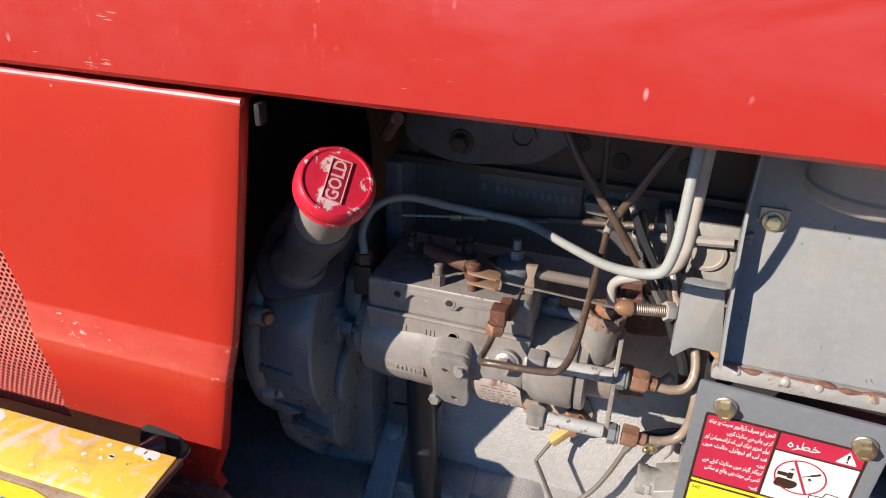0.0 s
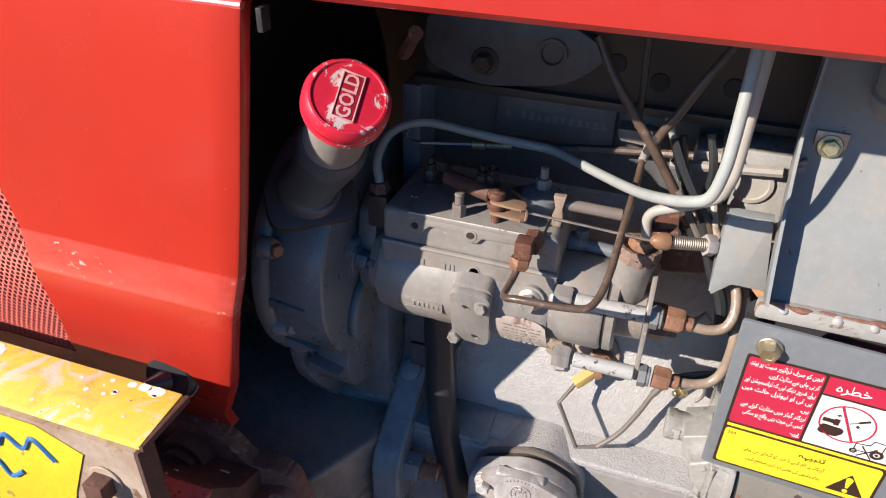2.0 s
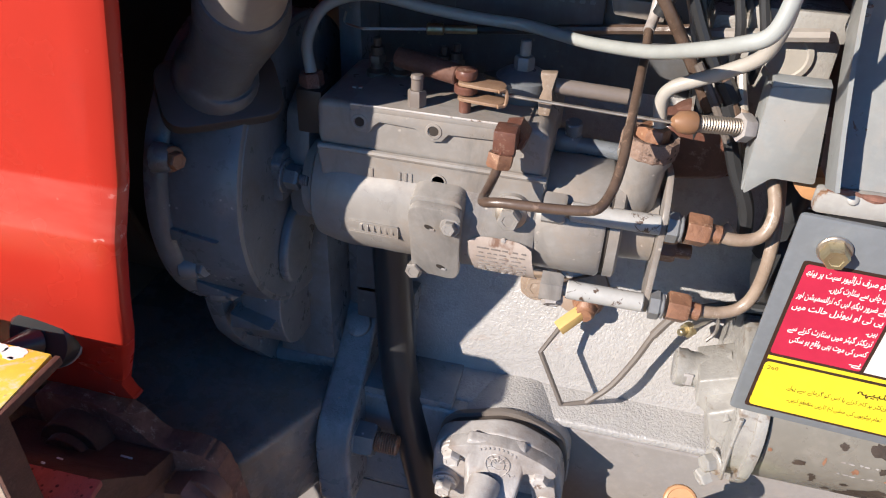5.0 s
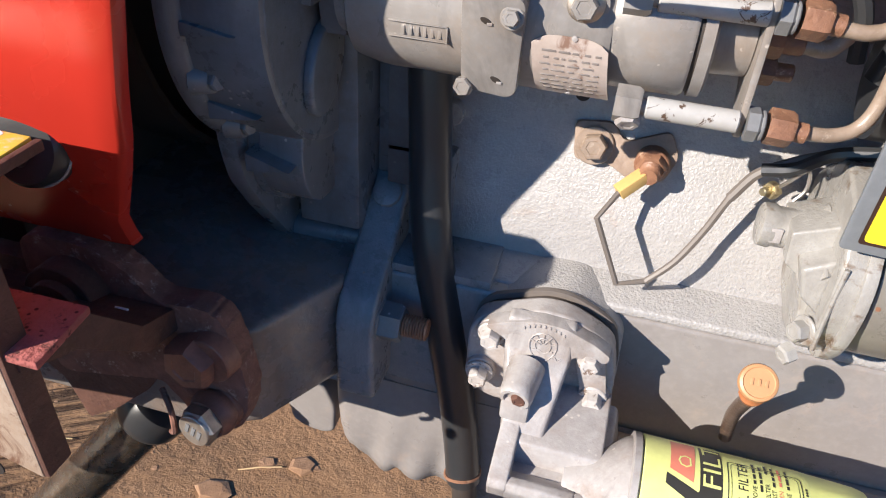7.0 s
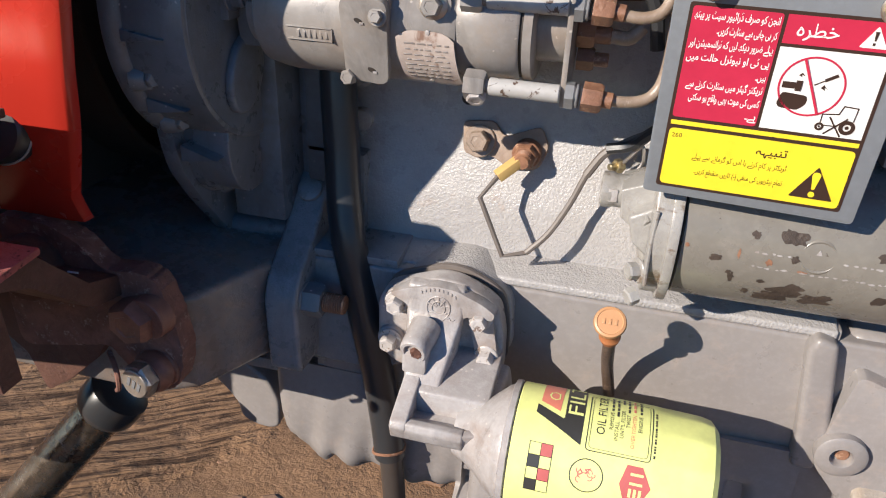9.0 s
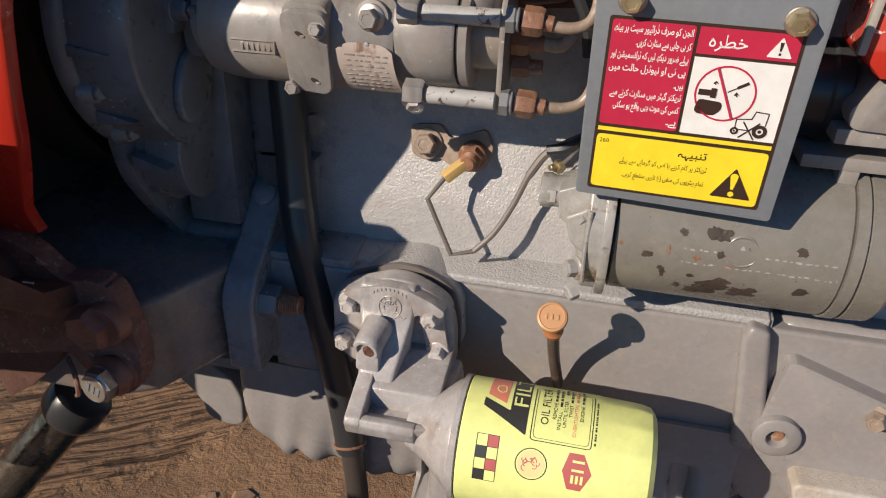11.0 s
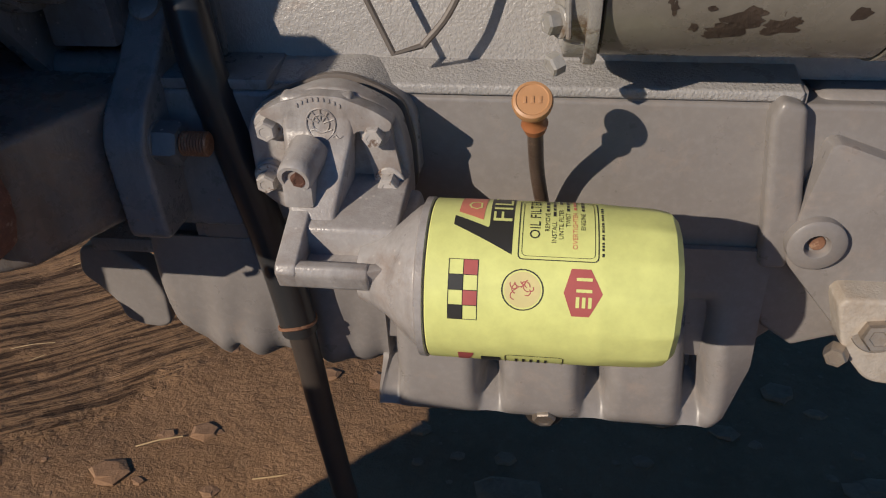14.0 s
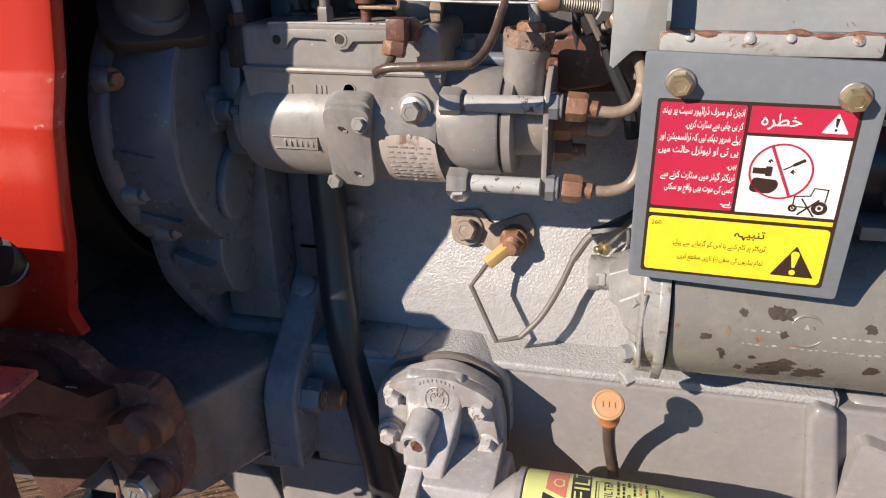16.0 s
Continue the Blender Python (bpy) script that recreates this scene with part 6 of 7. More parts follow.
JOIN = {"ا": "ﺍﺎ", "آ": "ﺁﺂ", "ب": "ﺏﺐﺑﺒ", "پ": "ﭖﭗﭘﭙ", "ت": "ﺕﺖﺗﺘ", "ٹ": "ﭦﭧﭨﭩ", "ج": "ﺝﺞﺟﺠ", "چ": "ﭺﭻﭼﭽ", "ح": "ﺡﺢﺣﺤ", "خ": "ﺥﺦﺧﺨ", "د": "ﺩﺪ", "ڈ": "ﮈﮉ", "ر": "ﺭﺮ", "ڑ": "ﮌﮍ", "ز": "ﺯﺰ", "س": "ﺱﺲﺳﺴ", "ش": "ﺵﺶﺷﺸ", "ص": "ﺹﺺﺻﺼ", "ض": "ﺽﺾﺿﻀ", "ط": "ﻁﻂﻃﻄ", "ع": "ﻉﻊﻋﻌ", "ف": "ﻑﻒﻓﻔ", "ق": "ﻕﻖﻗﻘ", "ک": "ﮎﮏﮐﮑ", "گ": "ﮒﮓﮔﮕ", "ل": "ﻝﻞﻟﻠ", "م": "ﻡﻢﻣﻤ", "ن": "ﻥﻦﻧﻨ", "ں": "ﮞﮟ", "و": "ﻭﻮ", "ہ": "ﮦﮧﮨﮩ", "ھ": "ﮪﮫﮬﮭ", "ی": "ﯼﯽﯾﯿ", "ے": "ﮮﮯ", "ئ": "ﺉﺊﺋﺌ"}


def shaped(text):
    """Joins the letters of a line that runs from the right, and turns it round for drawing from the left."""
    out = []
    for i, ch in enumerate(text):
        forms = JOIN.get(ch)
        if not forms:
            out.append({"(": ")", ")": "("}.get(ch, ch))
            continue
        before = i > 0 and len(JOIN.get(text[i - 1], "")) == 4
        after = len(forms) == 4 and i + 1 < len(text) and text[i + 1] in JOIN
        out.append(forms[3] if before and after else forms[2] if after else forms[1] if before else forms[0])
    return "".join(reversed(out))


def make_warning_plate():
    t = thing("warning_plate", (0.152, 0.51, 0.975), "blue-grey warning plate with a safety decal, hung by two bolts", "warning plate")
    part("plate", moved(prism(rounded([(-0.0665, 0.072), (0.0635, 0.069), (0.062, -0.080), (-0.0645, -0.078)], 0.003, 3), "xy", -0.003, 0.0, 0.0008), PB), PLATE, t)
    part("decal_ground", flat(rounded(rect(-0.0570, -0.0725, 0.0525, 0.0445), 0.002, 3), 0.0000), BROWN, t)
    part("text_field", flat(rounded(rect(-0.0550, -0.0245, -0.0070, 0.0425), 0.002, 3), 0.0003), CRIMSON, t, "crimson text field")
    part("title_field", flat(rect(-0.0050, 0.0265, 0.0505, 0.0425), 0.0003), CRIMSON, t, "crimson title field")
    part("picture_field", flat(rect(-0.0050, -0.0245, 0.0505, 0.0245), 0.0003), WHITE, t, "white picture field")
    part("stripe", flat(rect(-0.0550, -0.0295, 0.0505, -0.0268), 0.0003), YELLOW, t, "yellow stripe")
    part("note_field", flat(rounded([(-0.0550, -0.0320), (0.0505, -0.0320), (0.0505, -0.0705), (-0.0550, -0.0705)], 0.003, 3), 0.0003), YELLOW, t, "yellow note field")

    def line(text, x, y, size, material, align="RIGHT", bold=0.0, width=0.0):
        bm = letters(text, size, align, 0.00005, bold)
        span = max(v.co.x for v in bm.verts) - min(v.co.x for v in bm.verts)
        bm = moved(bm, PB @ Matrix.Translation((x, y, 0.0007)) @ Matrix.Diagonal((width / span if width else 1, 1, 1, 1)))
        part("text_line", bm, material, t)
    for k, (s, w) in enumerate(zip(("انجن کو صرف ڈرائیور سیٹ پر بیٹھ", "کر ہی چابی سے سٹارٹ کریں۔", "پہلے ضرور دیکھ لیں کہ ٹرانسمیشن اور", "پی ٹی او نیوٹرل حالت میں", "ہیں۔", "ٹریکٹر گیئر میں سٹارٹ کرنے سے", "کسی کی موت بھی واقع ہو سکتی", "ہے۔"), (0.0455, 0.032, 0.0455, 0.0455, 0.0055, 0.043, 0.040, 0.0065))):
        line(shaped(s), -0.0080, 0.0378 - 0.0081 * k, 0.0060, WHITE, bold=0.00011, width=w)
    line(shaped("خطرہ"), 0.0120, 0.0345, 0.0105, WHITE, "CENTER", 0.0001)
    line(shaped("تنبیہہ"), 0.0060, -0.0395, 0.0078, BROWN, "CENTER", 0.0001)
    line(shaped("ٹریکٹر پر کام کرنے یا اس کو گرمانے سے پہلے"), 0.0165, -0.0490, 0.0050, BROWN, width=0.055)
    line(shaped("تمام بیٹریوں کی منفی (-) تاریں منقطع کریں۔"), 0.0165, -0.0590, 0.0050, BROWN, width=0.052)
    line("260", -0.0500, -0.0365, 0.0042, BROWN, "CENTER")
    # warning triangles
    part("triangle", flat(rounded([(0.0335, 0.0285), (0.0475, 0.0285), (0.0405, 0.0405)], 0.001, 2), 0.0006), WHITE, t)
    part("triangle_mark", merge(flat([(0.0395, 0.0375), (0.0415, 0.0375), (0.0409, 0.0325), (0.0401, 0.0325)], 0.0009), flat(rect(0.0399, 0.0300, 0.0411, 0.0314), 0.0009)), BROWN, t)
    part("triangle", flat(rounded([(0.0215, -0.0660), (0.0465, -0.0660), (0.0340, -0.0445)], 0.001, 2), 0.0006), BROWN, t)
    part("triangle_mark", merge(flat(arc(0.0340, -0.0505, 0.0024, 0, 180, 10) + [(0.0332, -0.0595), (0.0348, -0.0595)], 0.0009), flat(arc(0.0340, -0.0630, 0.0019, 0, 330, 10), 0.0009)), YELLOW, t)
    # forbidden sign: ring, bar, starter outline, screwdriver
    ring = moved(lathe((0, 0, 0), (0, 0, 1), [(0, 0.0165), (0.0003, 0.0165), (0.0003, 0.0176), (0, 0.0176)], 48), PB @ Matrix.Translation((0.0165, 0.0035, 0.0006)))
    part("ring", ring, CRIMSON, t)
    part("ring_bar", moved(box((-0.0170, -0.0007, 0), (0.0170, 0.0007, 0.0003), 0.0), PB @ Matrix.Translation((0.0165, 0.0035, 0.0012)) @ Matrix.Rotation(radians(-66), 4, "Z")), CRIMSON, t)
    part("starter_picture", merge(flat(rounded([(0.0005, -0.0085), (0.0025, -0.0105), (0.0125, -0.0110), (0.0165, -0.0065), (0.0160, -0.0020), (0.0020, -0.0010)], 0.002, 2), 0.0006), flat(rect(0.0012, 0.0015, 0.0100, 0.0052), 0.0006), flat(rect(0.0082, 0.0005, 0.0115, 0.0065), 0.0009)), BROWN, t)
    part("screwdriver", merge(moved(box((-0.001, -0.0009, 0), (0.006, 0.0009, 0.0003), 0), PB @ Matrix.Translation((0.0235, 0.0085, 0.0006)) @ Matrix.Rotation(radians(32), 4, "Z")), moved(box((-0.006, -0.0003, 0), (0, 0.0003, 0.0003), 0), PB @ Matrix.Translation((0.0228, 0.0080, 0.0006)) @ Matrix.Rotation(radians(32), 4, "Z"))), BROWN, t)
    part("spark", merge(flat([(0.0085, 0.0095), (0.0105, 0.0085), (0.0100, 0.0100), (0.0120, 0.0092), (0.0102, 0.0112)], 0.0006), flat([(0.0215, 0.0035), (0.0240, 0.0022), (0.0233, 0.0040), (0.0252, 0.0030), (0.0228, 0.0055)], 0.0006)), BROWN, t)

    # small tractor drawn in line
    def stroke(pts, w=0.0006):
        out = []
        for (x0, y0), (x1, y1) in zip(pts, pts[1:]):
            n = math.hypot(x1 - x0, y1 - y0)
            out.append(moved(box((-w / 2, -w / 2, 0), (n + w / 2, w / 2, 0.0003), 0), PB @ Matrix.Translation((x0, y0, 0.0006)) @ Matrix.Rotation(math.atan2(y1 - y0, x1 - x0), 4, "Z")))
        return out
    lines = stroke([(0.0265, -0.0165), (0.0265, -0.0115), (0.0350, -0.0105), (0.0365, -0.0055), (0.0440, -0.0060), (0.0435, -0.0140)]) + stroke([(0.0290, -0.0180), (0.0355, -0.0180)]) + stroke([(0.0300, -0.0230), (0.0400, -0.0130)], 0.0009) + stroke([(0.0310, -0.0130), (0.0385, -0.0235)], 0.0009)
    part("tractor_picture", merge(*lines), BROWN, t)
    for x, y, r in ((0.0265, -0.0190, 0.0024), (0.0410, -0.0180, 0.0043)):
        part("wheel_picture", moved(lathe((0, 0, 0), (0, 0, 1), [(0, r * 0.5), (0.0003, r * 0.5), (0.0003, r), (0, r)], 24), PB @ Matrix.Translation((x, y, 0.0008))), BROWN, t)
        part("hub_picture", moved(lathe((0, 0, 0), (0, 0, 1), [(0, r * 0.25), (0.0003, r * 0.25), (0.0003, 0)], 12), PB @ Matrix.Translation((x, y, 0.0008))), BROWN, t)
    n = PB.to_3x3() @ Vector((0, 0, 1))
    for x, y in ((-0.0455, 0.0545), (0.0465, 0.0500)):
        head = bolt(t, PB @ Vector((x, y, 0.0)), n, 0.0120, 0.0098, BRASS, False, 10, label="yellow-zinc bolt")
        part("washer", rod(PB @ Vector((x, y, 0.0)), PB @ Vector((x, y, 0.0020)), 0.0085, seg=28), ZINC, head)


make_bracket_sheet()
make_warning_plate()


# ---- oil filter and its head ----
FY, FZ, FR = 0.508, 0.7505, 0.0512


def make_filter_head():
    t = thing("oil_filter_mount", (-0.05, 0.56, 0.75), "grey cast filter head bolted to the block", "filter head")
    out = rounded([(-0.113, 0.772), (-0.113, 0.822), (-0.106, 0.836), (-0.088, 0.843), (-0.060, 0.8535), (-0.042, 0.8525), (-0.020, 0.8425), (-0.007, 0.833), (-0.001, 0.805), (0.0, 0.765), (-0.020, 0.757), (-0.095, 0.757)], 0.009, 5)
    part("spacer", prism([(-0.054 + (x + 0.054) * 0.93, 0.80 + (z - 0.80) * 0.90) for x, z in out], "xz", 0.590, 0.6045, 0.002), SOOT, t, "dark spacer")
    part("gasket", prism([(-0.054 + (x + 0.054) * 1.01, 0.80 + (z - 0.80) * 0.985) for x, z in out], "xz", 0.5985, 0.6035, 0.0006), WIRE, t, "brown gasket edge")
    part("flange", prism(out, "xz", 0.5715, 0.5905, 0.003, 3), ALLOY, t)
    # body: a face that slopes out to the lower arm
    neck = [(0.573, 0.8515), (0.5625, 0.850), (0.558, 0.826), (0.524, 0.787), (0.5195, 0.781), (0.5195, 0.757), (0.573, 0.75)]
    bm = prism(neck, "yz", -0.0735, -0.0425, 0.0)
    for v in bm.verts:
        k = min(1, max(0, (v.co.z - 0.785) / 0.045))
        v.co.x += 0.008 * k if v.co.x > -0.06 else -0.010 * k
    part("column", soften(bm, 0.0035, 3), ALLOY, t)
    web = [(0.530, 0.793), (0.524, 0.7865), (0.4845, 0.770), (0.4815, 0.765), (0.486, 0.752), (0.506, 0.739), (0.56, 0.739), (0.56, 0.793)]
    part("arm_web", prism(web, "yz", -0.0737, -0.0595, 0.002, 3), ALLOY, t)
    part("brow", prism(rounded([(-0.100, 0.838), (-0.084, 0.8460), (-0.060, 0.852), (-0.042, 0.851), (-0.020, 0.842), (-0.008, 0.834), (-0.010, 0.8275), (-0.034, 0.8270), (-0.041, 0.800), (-0.046, 0.776), (-0.079, 0.776), (-0.082, 0.800), (-0.083, 0.830)], 0.004, 4), "xz", 0.5600, 0.574, 0.002, 2), ALLOY, t)
    part("bolt_strip", prism(rounded([(-0.036, 0.836), (-0.012, 0.833), (-0.003, 0.783), (-0.021, 0.776), (-0.0275, 0.805)], 0.004, 3), "xz", 0.5655, 0.574, 0.002), ALLOY, t)
    part("arm_base", prism([(0.490, 0.7605), (0.574, 0.7605), (0.574, 0.741), (0.508, 0.740), (0.489, 0.752)], "yz", -0.0725, 0.002, 0.0015), ALLOY, t)
    part("ridge_bar", prism([(0.574, 0.790), (0.556, 0.788), (0.530, 0.7845), (0.5140, 0.7800), (0.5125, 0.7765), (0.5125, 0.752), (0.574, 0.752)], "yz", -0.0640, 0.000, 0.0020, 3), ALLOY, t)
    bm = prism([(0.4845, 0.7695), (0.491, 0.7695), (0.5045, 0.7600), (0.515, 0.755), (0.506, 0.739), (0.486, 0.752), (0.4820, 0.764)], "yz", -0.0725, -0.014, 0.002, 3)
    part("lower_bar", bm, ALLOY, t)
    end = prism([(0.4830, 0.7685), (0.491, 0.7690), (0.5045, 0.7595), (0.515, 0.755), (0.506, 0.740), (0.487, 0.7525)], "yz", -0.0145, 0.014, 0.0)
    for v in end.verts:
        if v.co.x > 0:
            v.co.y += 0.012
    part("bar_root", soften(end, 0.0015, 2), ALLOY, t)
    part("right_cheek", prism(rounded([(-0.012, 0.777), (0.006, 0.777), (0.008, 0.77), (0.012, 0.745), (-0.03, 0.745), (-0.02, 0.770)], 0.004, 3), "xz", 0.530, 0.574, 0.004, 3), ALLOY, t)
    part("cone", lathe((-0.018, FY + 0.001, FZ), (1, 0, 0), [(-0.006, 0), (-0.006, 0.018), (0.004, 0.0225), (0.012, 0.0275), (0.020, 0.0345), (0.027, 0.0410), (0.032, 0.0452), (0.036, 0.0472), (0.042, 0.0476), (0.042, 0)], 56), ALLOY, t)
    part("stub", lathe((-0.0640, 0.552, 0.8160), (-0.10, -0.95, -0.22), [(0, 0.0135), (0.024, 0.0122), (0.0285, 0.0118), (0.0300, 0.0105), (0.0300, 0.0080), (0.0270, 0.0075), (0.0270, 0)], 32), ALLOY, t, "drilled stub")
    part("stub_foot", prism([(0.545, 0.815), (0.524, 0.806), (0.523, 0.788), (0.545, 0.790)], "yz", -0.0765, -0.0560, 0.003), ALLOY, t)
    part("stub_plug", moved(hexed((0.0015, -0.001, -0.008), (0.12, 0, 1), 0.0100, 0.0095, 12), Matrix.Translation((-0.0665, 0.5240, 0.8095)) @ Vector((-0.10, -0.95, -0.22)).to_track_quat("Z", "Y").to_matrix().to_4x4()), RUSTDARK, t, "dark hexagon plug")
    for x, z in ((-0.0945, 0.8270), (-0.1005, 0.7870), (-0.0215, 0.8245), (-0.0140, 0.7880)):
        part("bolt_boss", rod((x, 0.585, z), (x, 0.5670, z), 0.0125, 0.0118, 26), ALLOY, t)
        bolt(t, (x, 0.5670, z), (0.02, -1, -0.05), 0.0130, 0.0100, WORN, True, 10 + 400 * x)
    # round cast emblem as a plain ring with arcs, lying on the sloping face
    def on_face(dx, dz):
        z = 0.8325 + dz
        y = 0.558 + (z - 0.826) * 0.1875 if z > 0.826 else 0.558 - (0.826 - z) * 0.87
        return (-0.056 + dx, min(y, 0.5600) - 0.0003, z)
    for q in (0.0105, 0.0060):
        part("emblem_line", tube([on_face(q * 0.95 * math.cos(radians(a)), q * math.sin(radians(a))) for a in range(0, 361, 20)], 0.00065, 5, False), ALLOY, t)
    for a in (20, 55, 90, 125, 160):
        part("emblem_line", tube([on_face(k * math.cos(radians(a)), k * math.sin(radians(a))) for k in (0.002, 0.006, 0.0105)], 0.0006, 5, False), ALLOY, t)
    for x0, x1, z in ((-0.0075, 0.0075, -0.0045), (0.008, 0.0150, -0.0080)):
        part("emblem_line", tube([on_face(x0 + (x1 - x0) * k / 4, z + 0.001 * math.sin(k * 2)) for k in range(5)], 0.0007, 5, False), ALLOY, t)
    for k in range(9):
        a = radians(58 + 8 * k)
        part("cast_mark", box((-0.0577 - 0.027 * math.cos(a), 0.5592, 0.8185 + 0.0295 * math.sin(a)), (-0.0560 - 0.027 * math.cos(a), 0.5606, 0.8212 + 0.0295 * math.sin(a)), 0.0003), ALLOY, t)


def make_filter():
    t = thing("oil_filter", (0.10, FY, FZ - FR), "lime-yellow spin-on oil filter with printed label", "oil filter")
    x0, x1 = 0.0245, 0.1745
    n = x1 - x0
    prof = [(0, 0), (0, FR - 0.0012), (0.0012, FR)]
    prof += [(0.100, FR), (n - 0.046, FR), (n - 0.044, FR - 0.0003), (n - 0.020, FR - 0.0008), (n - 0.012, FR - 0.0013), (n - 0.005, FR - 0.0028), (n - 0.001, FR - 0.007), (n, FR - 0.012), (n, 0)]
    bm = lathe((x0, FY, FZ), (1, 0, 0), prof, 144)
    for v in bm.verts:
        if v.co.x > x1 - 0.043:
            d = Vector((0, v.co.y - FY, v.co.z - FZ))
            k = min(1, (v.co.x - x1 + 0.043) / 0.012)
            v.co -= d * 0.020 * k * abs(math.sin(7 * math.atan2(d.z, d.y)))
    can = part("can", bm, LIME, t, "lime-yellow can", 30)
    part("rim", lathe((x0 - 0.0065, FY, FZ), (1, 0, 0), [(0, 0.03), (0, FR - 0.002), (0.001, FR + 0.0004), (0.0052, FR + 0.0006), (0.0064, FR - 0.001), (0.0064, 0.03)], 72), ALLOY, t, "rolled metal rim")
    part("seal", lathe((x0 - 0.0003, FY, FZ), (1, 0, 0), [(0, 0.03), (0, FR - 0.0006), (0.0003, FR - 0.0005), (0.0006, FR - 0.0008)], 72), BLACK, t)

    def wrap(bm, at_x, at_a, lift):
        """Bends a flat drawing (x along the can, y round it) onto the can; at_a: degrees up from the front."""
        bmesh.ops.triangulate(bm, faces=bm.faces)
        for turn in range(6):
            long = [e for e in bm.edges if abs(e.verts[0].co.y - e.verts[1].co.y) > 0.0045]
            if not long:
                break
            bmesh.ops.subdivide_edges(bm, edges=long, cuts=1)
            bmesh.ops.triangulate(bm, faces=bm.faces)
        for v in bm.verts:
            a = radians(at_a) + v.co.y / FR
            r = FR + lift + v.co.z
            v.co = Vector((at_x + v.co.x, FY - r * math.cos(a), FZ + r * math.sin(a)))
        return bm

    def field(poly):
        bm = bmesh.new()
        bm.faces.new([bm.verts.new((x, y, 0)) for x, y in poly])
        return bm

    def shape(poly, x, a, lift, material, label=""):
        part("print", wrap(field(poly), x, a, lift), material, can, label)

    def outline(poly, x, a, w, lift, material):
        bms = []
        for i, p in enumerate(poly):
            p, q = Vector(p), Vector(poly[(i + 1) % len(poly)])
            d = (q - p).normalized() * w / 2
            s = Vector((-d.y, d.x))
            bms.append(field([p - d - s, q + d - s, q + d + s, p - d + s]))
        part("print_line", wrap(merge(*bms), x, a, lift), material, can)

    def words(text, size, x, a, lift, material, align="CENTER", wide=1.0):
        part("print_text", wrap(moved(letters(text, size, align), Matrix.Rotation(radians(90), 4, "Z") @ Matrix.Diagonal((wide, 1, 1, 1))), x, a, lift), material, can)
    # checkers
    for i in range(2):
        for j in range(4):
            c = INK if i == 0 and j % 2 == 0 else INKRED if i == 1 and j % 2 == 1 else None
            q = rect(-0.0085 + i * 0.0085, -0.018 + j * 0.009, i * 0.0085, -0.009 + j * 0.009)
            if c:
                shape(q, 0.0475, 28, 0.0002, c)
            outline(q, 0.0475, 28, 0.0004, 0.0003, INK)
    # round emblem, kept as a plain disc with spots
    ring = [(0.0118 * math.cos(radians(a)), 0.0118 * math.sin(radians(a))) for a in range(0, 360, 12)]
    outline(ring, 0.0820, 30, 0.0007, 0.0003, INK)
    shape([(0.0105 * math.cos(radians(a)), 0.0105 * math.sin(radians(a))) for a in range(0, 360, 15)], 0.0820, 30, 0.0001, plain("cream print", (0.74, 0.66, 0.30), 0.4))
    rnd = random.Random(6)
    for k in range(11):
        u, w, q = rnd.uniform(-0.0055, 0.0055), rnd.uniform(-0.0055, 0.0055), rnd.uniform(0.0014, 0.0034)
        a0 = rnd.uniform(0, 360)
        shape([(u + q * math.cos(radians(a0 + k2)), w + q * math.sin(radians(a0 + k2))) for k2 in range(0, 161, 20)] + [(u + (q - 0.0006) * math.cos(radians(a0 + k2)), w + (q - 0.0006) * math.sin(radians(a0 + k2))) for k2 in range(160, -1, -20)], 0.0820, 30, 0.0002, INKRED)
    # red lozenge mark
    shape([(-0.0075, 0.0128), (0.0035, 0.0128), (0.0105, -0.001), (0.0035, -0.0148), (-0.0065, -0.0148), (-0.0115, -0.001)], 0.1170, 31, 0.0002, INKRED, "red lozenge mark")
    for y0 in (0.006, -0.0005):
        shape(rect(-0.0045, y0, 0.0045, y0 + 0.0018), 0.1170, 31, 0.0004, LIME)
    for u in (-0.0045, -0.001, 0.0025):
        shape(rect(u, -0.0095, u + 0.0020, -0.0032), 0.1170, 31, 0.0004, LIME)
    # product mark and the instruction box; outlines as distance along the can and degrees round it
    def degrees_round(pts):
        return [(x, radians(a) * FR) for x, a in pts]
    shape(degrees_round([(0.0395, 74), (0.0397, 83), (0.0600, 72.7), (0.0608, 74), (0.0608, 124), (0.0752, 124), (0.0748, 52.7)]), 0, 0, 0.0002, INK)
    shape(degrees_round([(0.0416, 87), (0.0425, 124), (0.0585, 124), (0.0568, 79.3)]), 0, 0, 0.0002, INKSALMON)
    outline(degrees_round([(0.0515 + 0.0042 * math.cos(k), 97 + 5.5 * math.sin(k)) for k in (0.8, 1.6, 2.4, 3.2, 4.0, 4.8, 5.6)]), 0, 0, 0.0011, 0.0004, LIME)
    words("FILTER", 0.0165, 0.0690, 76.5, 0.0005, LIME, align="LEFT", wide=1.5)
    outline(rounded(rect(-0.0230, -0.0133, 0.0230, 0.040), 0.003, 3), 0.1015, 65, 0.0006, 0.0003, INK)
    outline(rounded(rect(-0.0210, -0.0113, 0.0210, 0.038), 0.003, 3), 0.1015, 65, 0.0003, 0.0003, INK)
    words("OIL FILTER", 0.0088, 0.0880, 64.5, 0.0003, INK, align="LEFT")
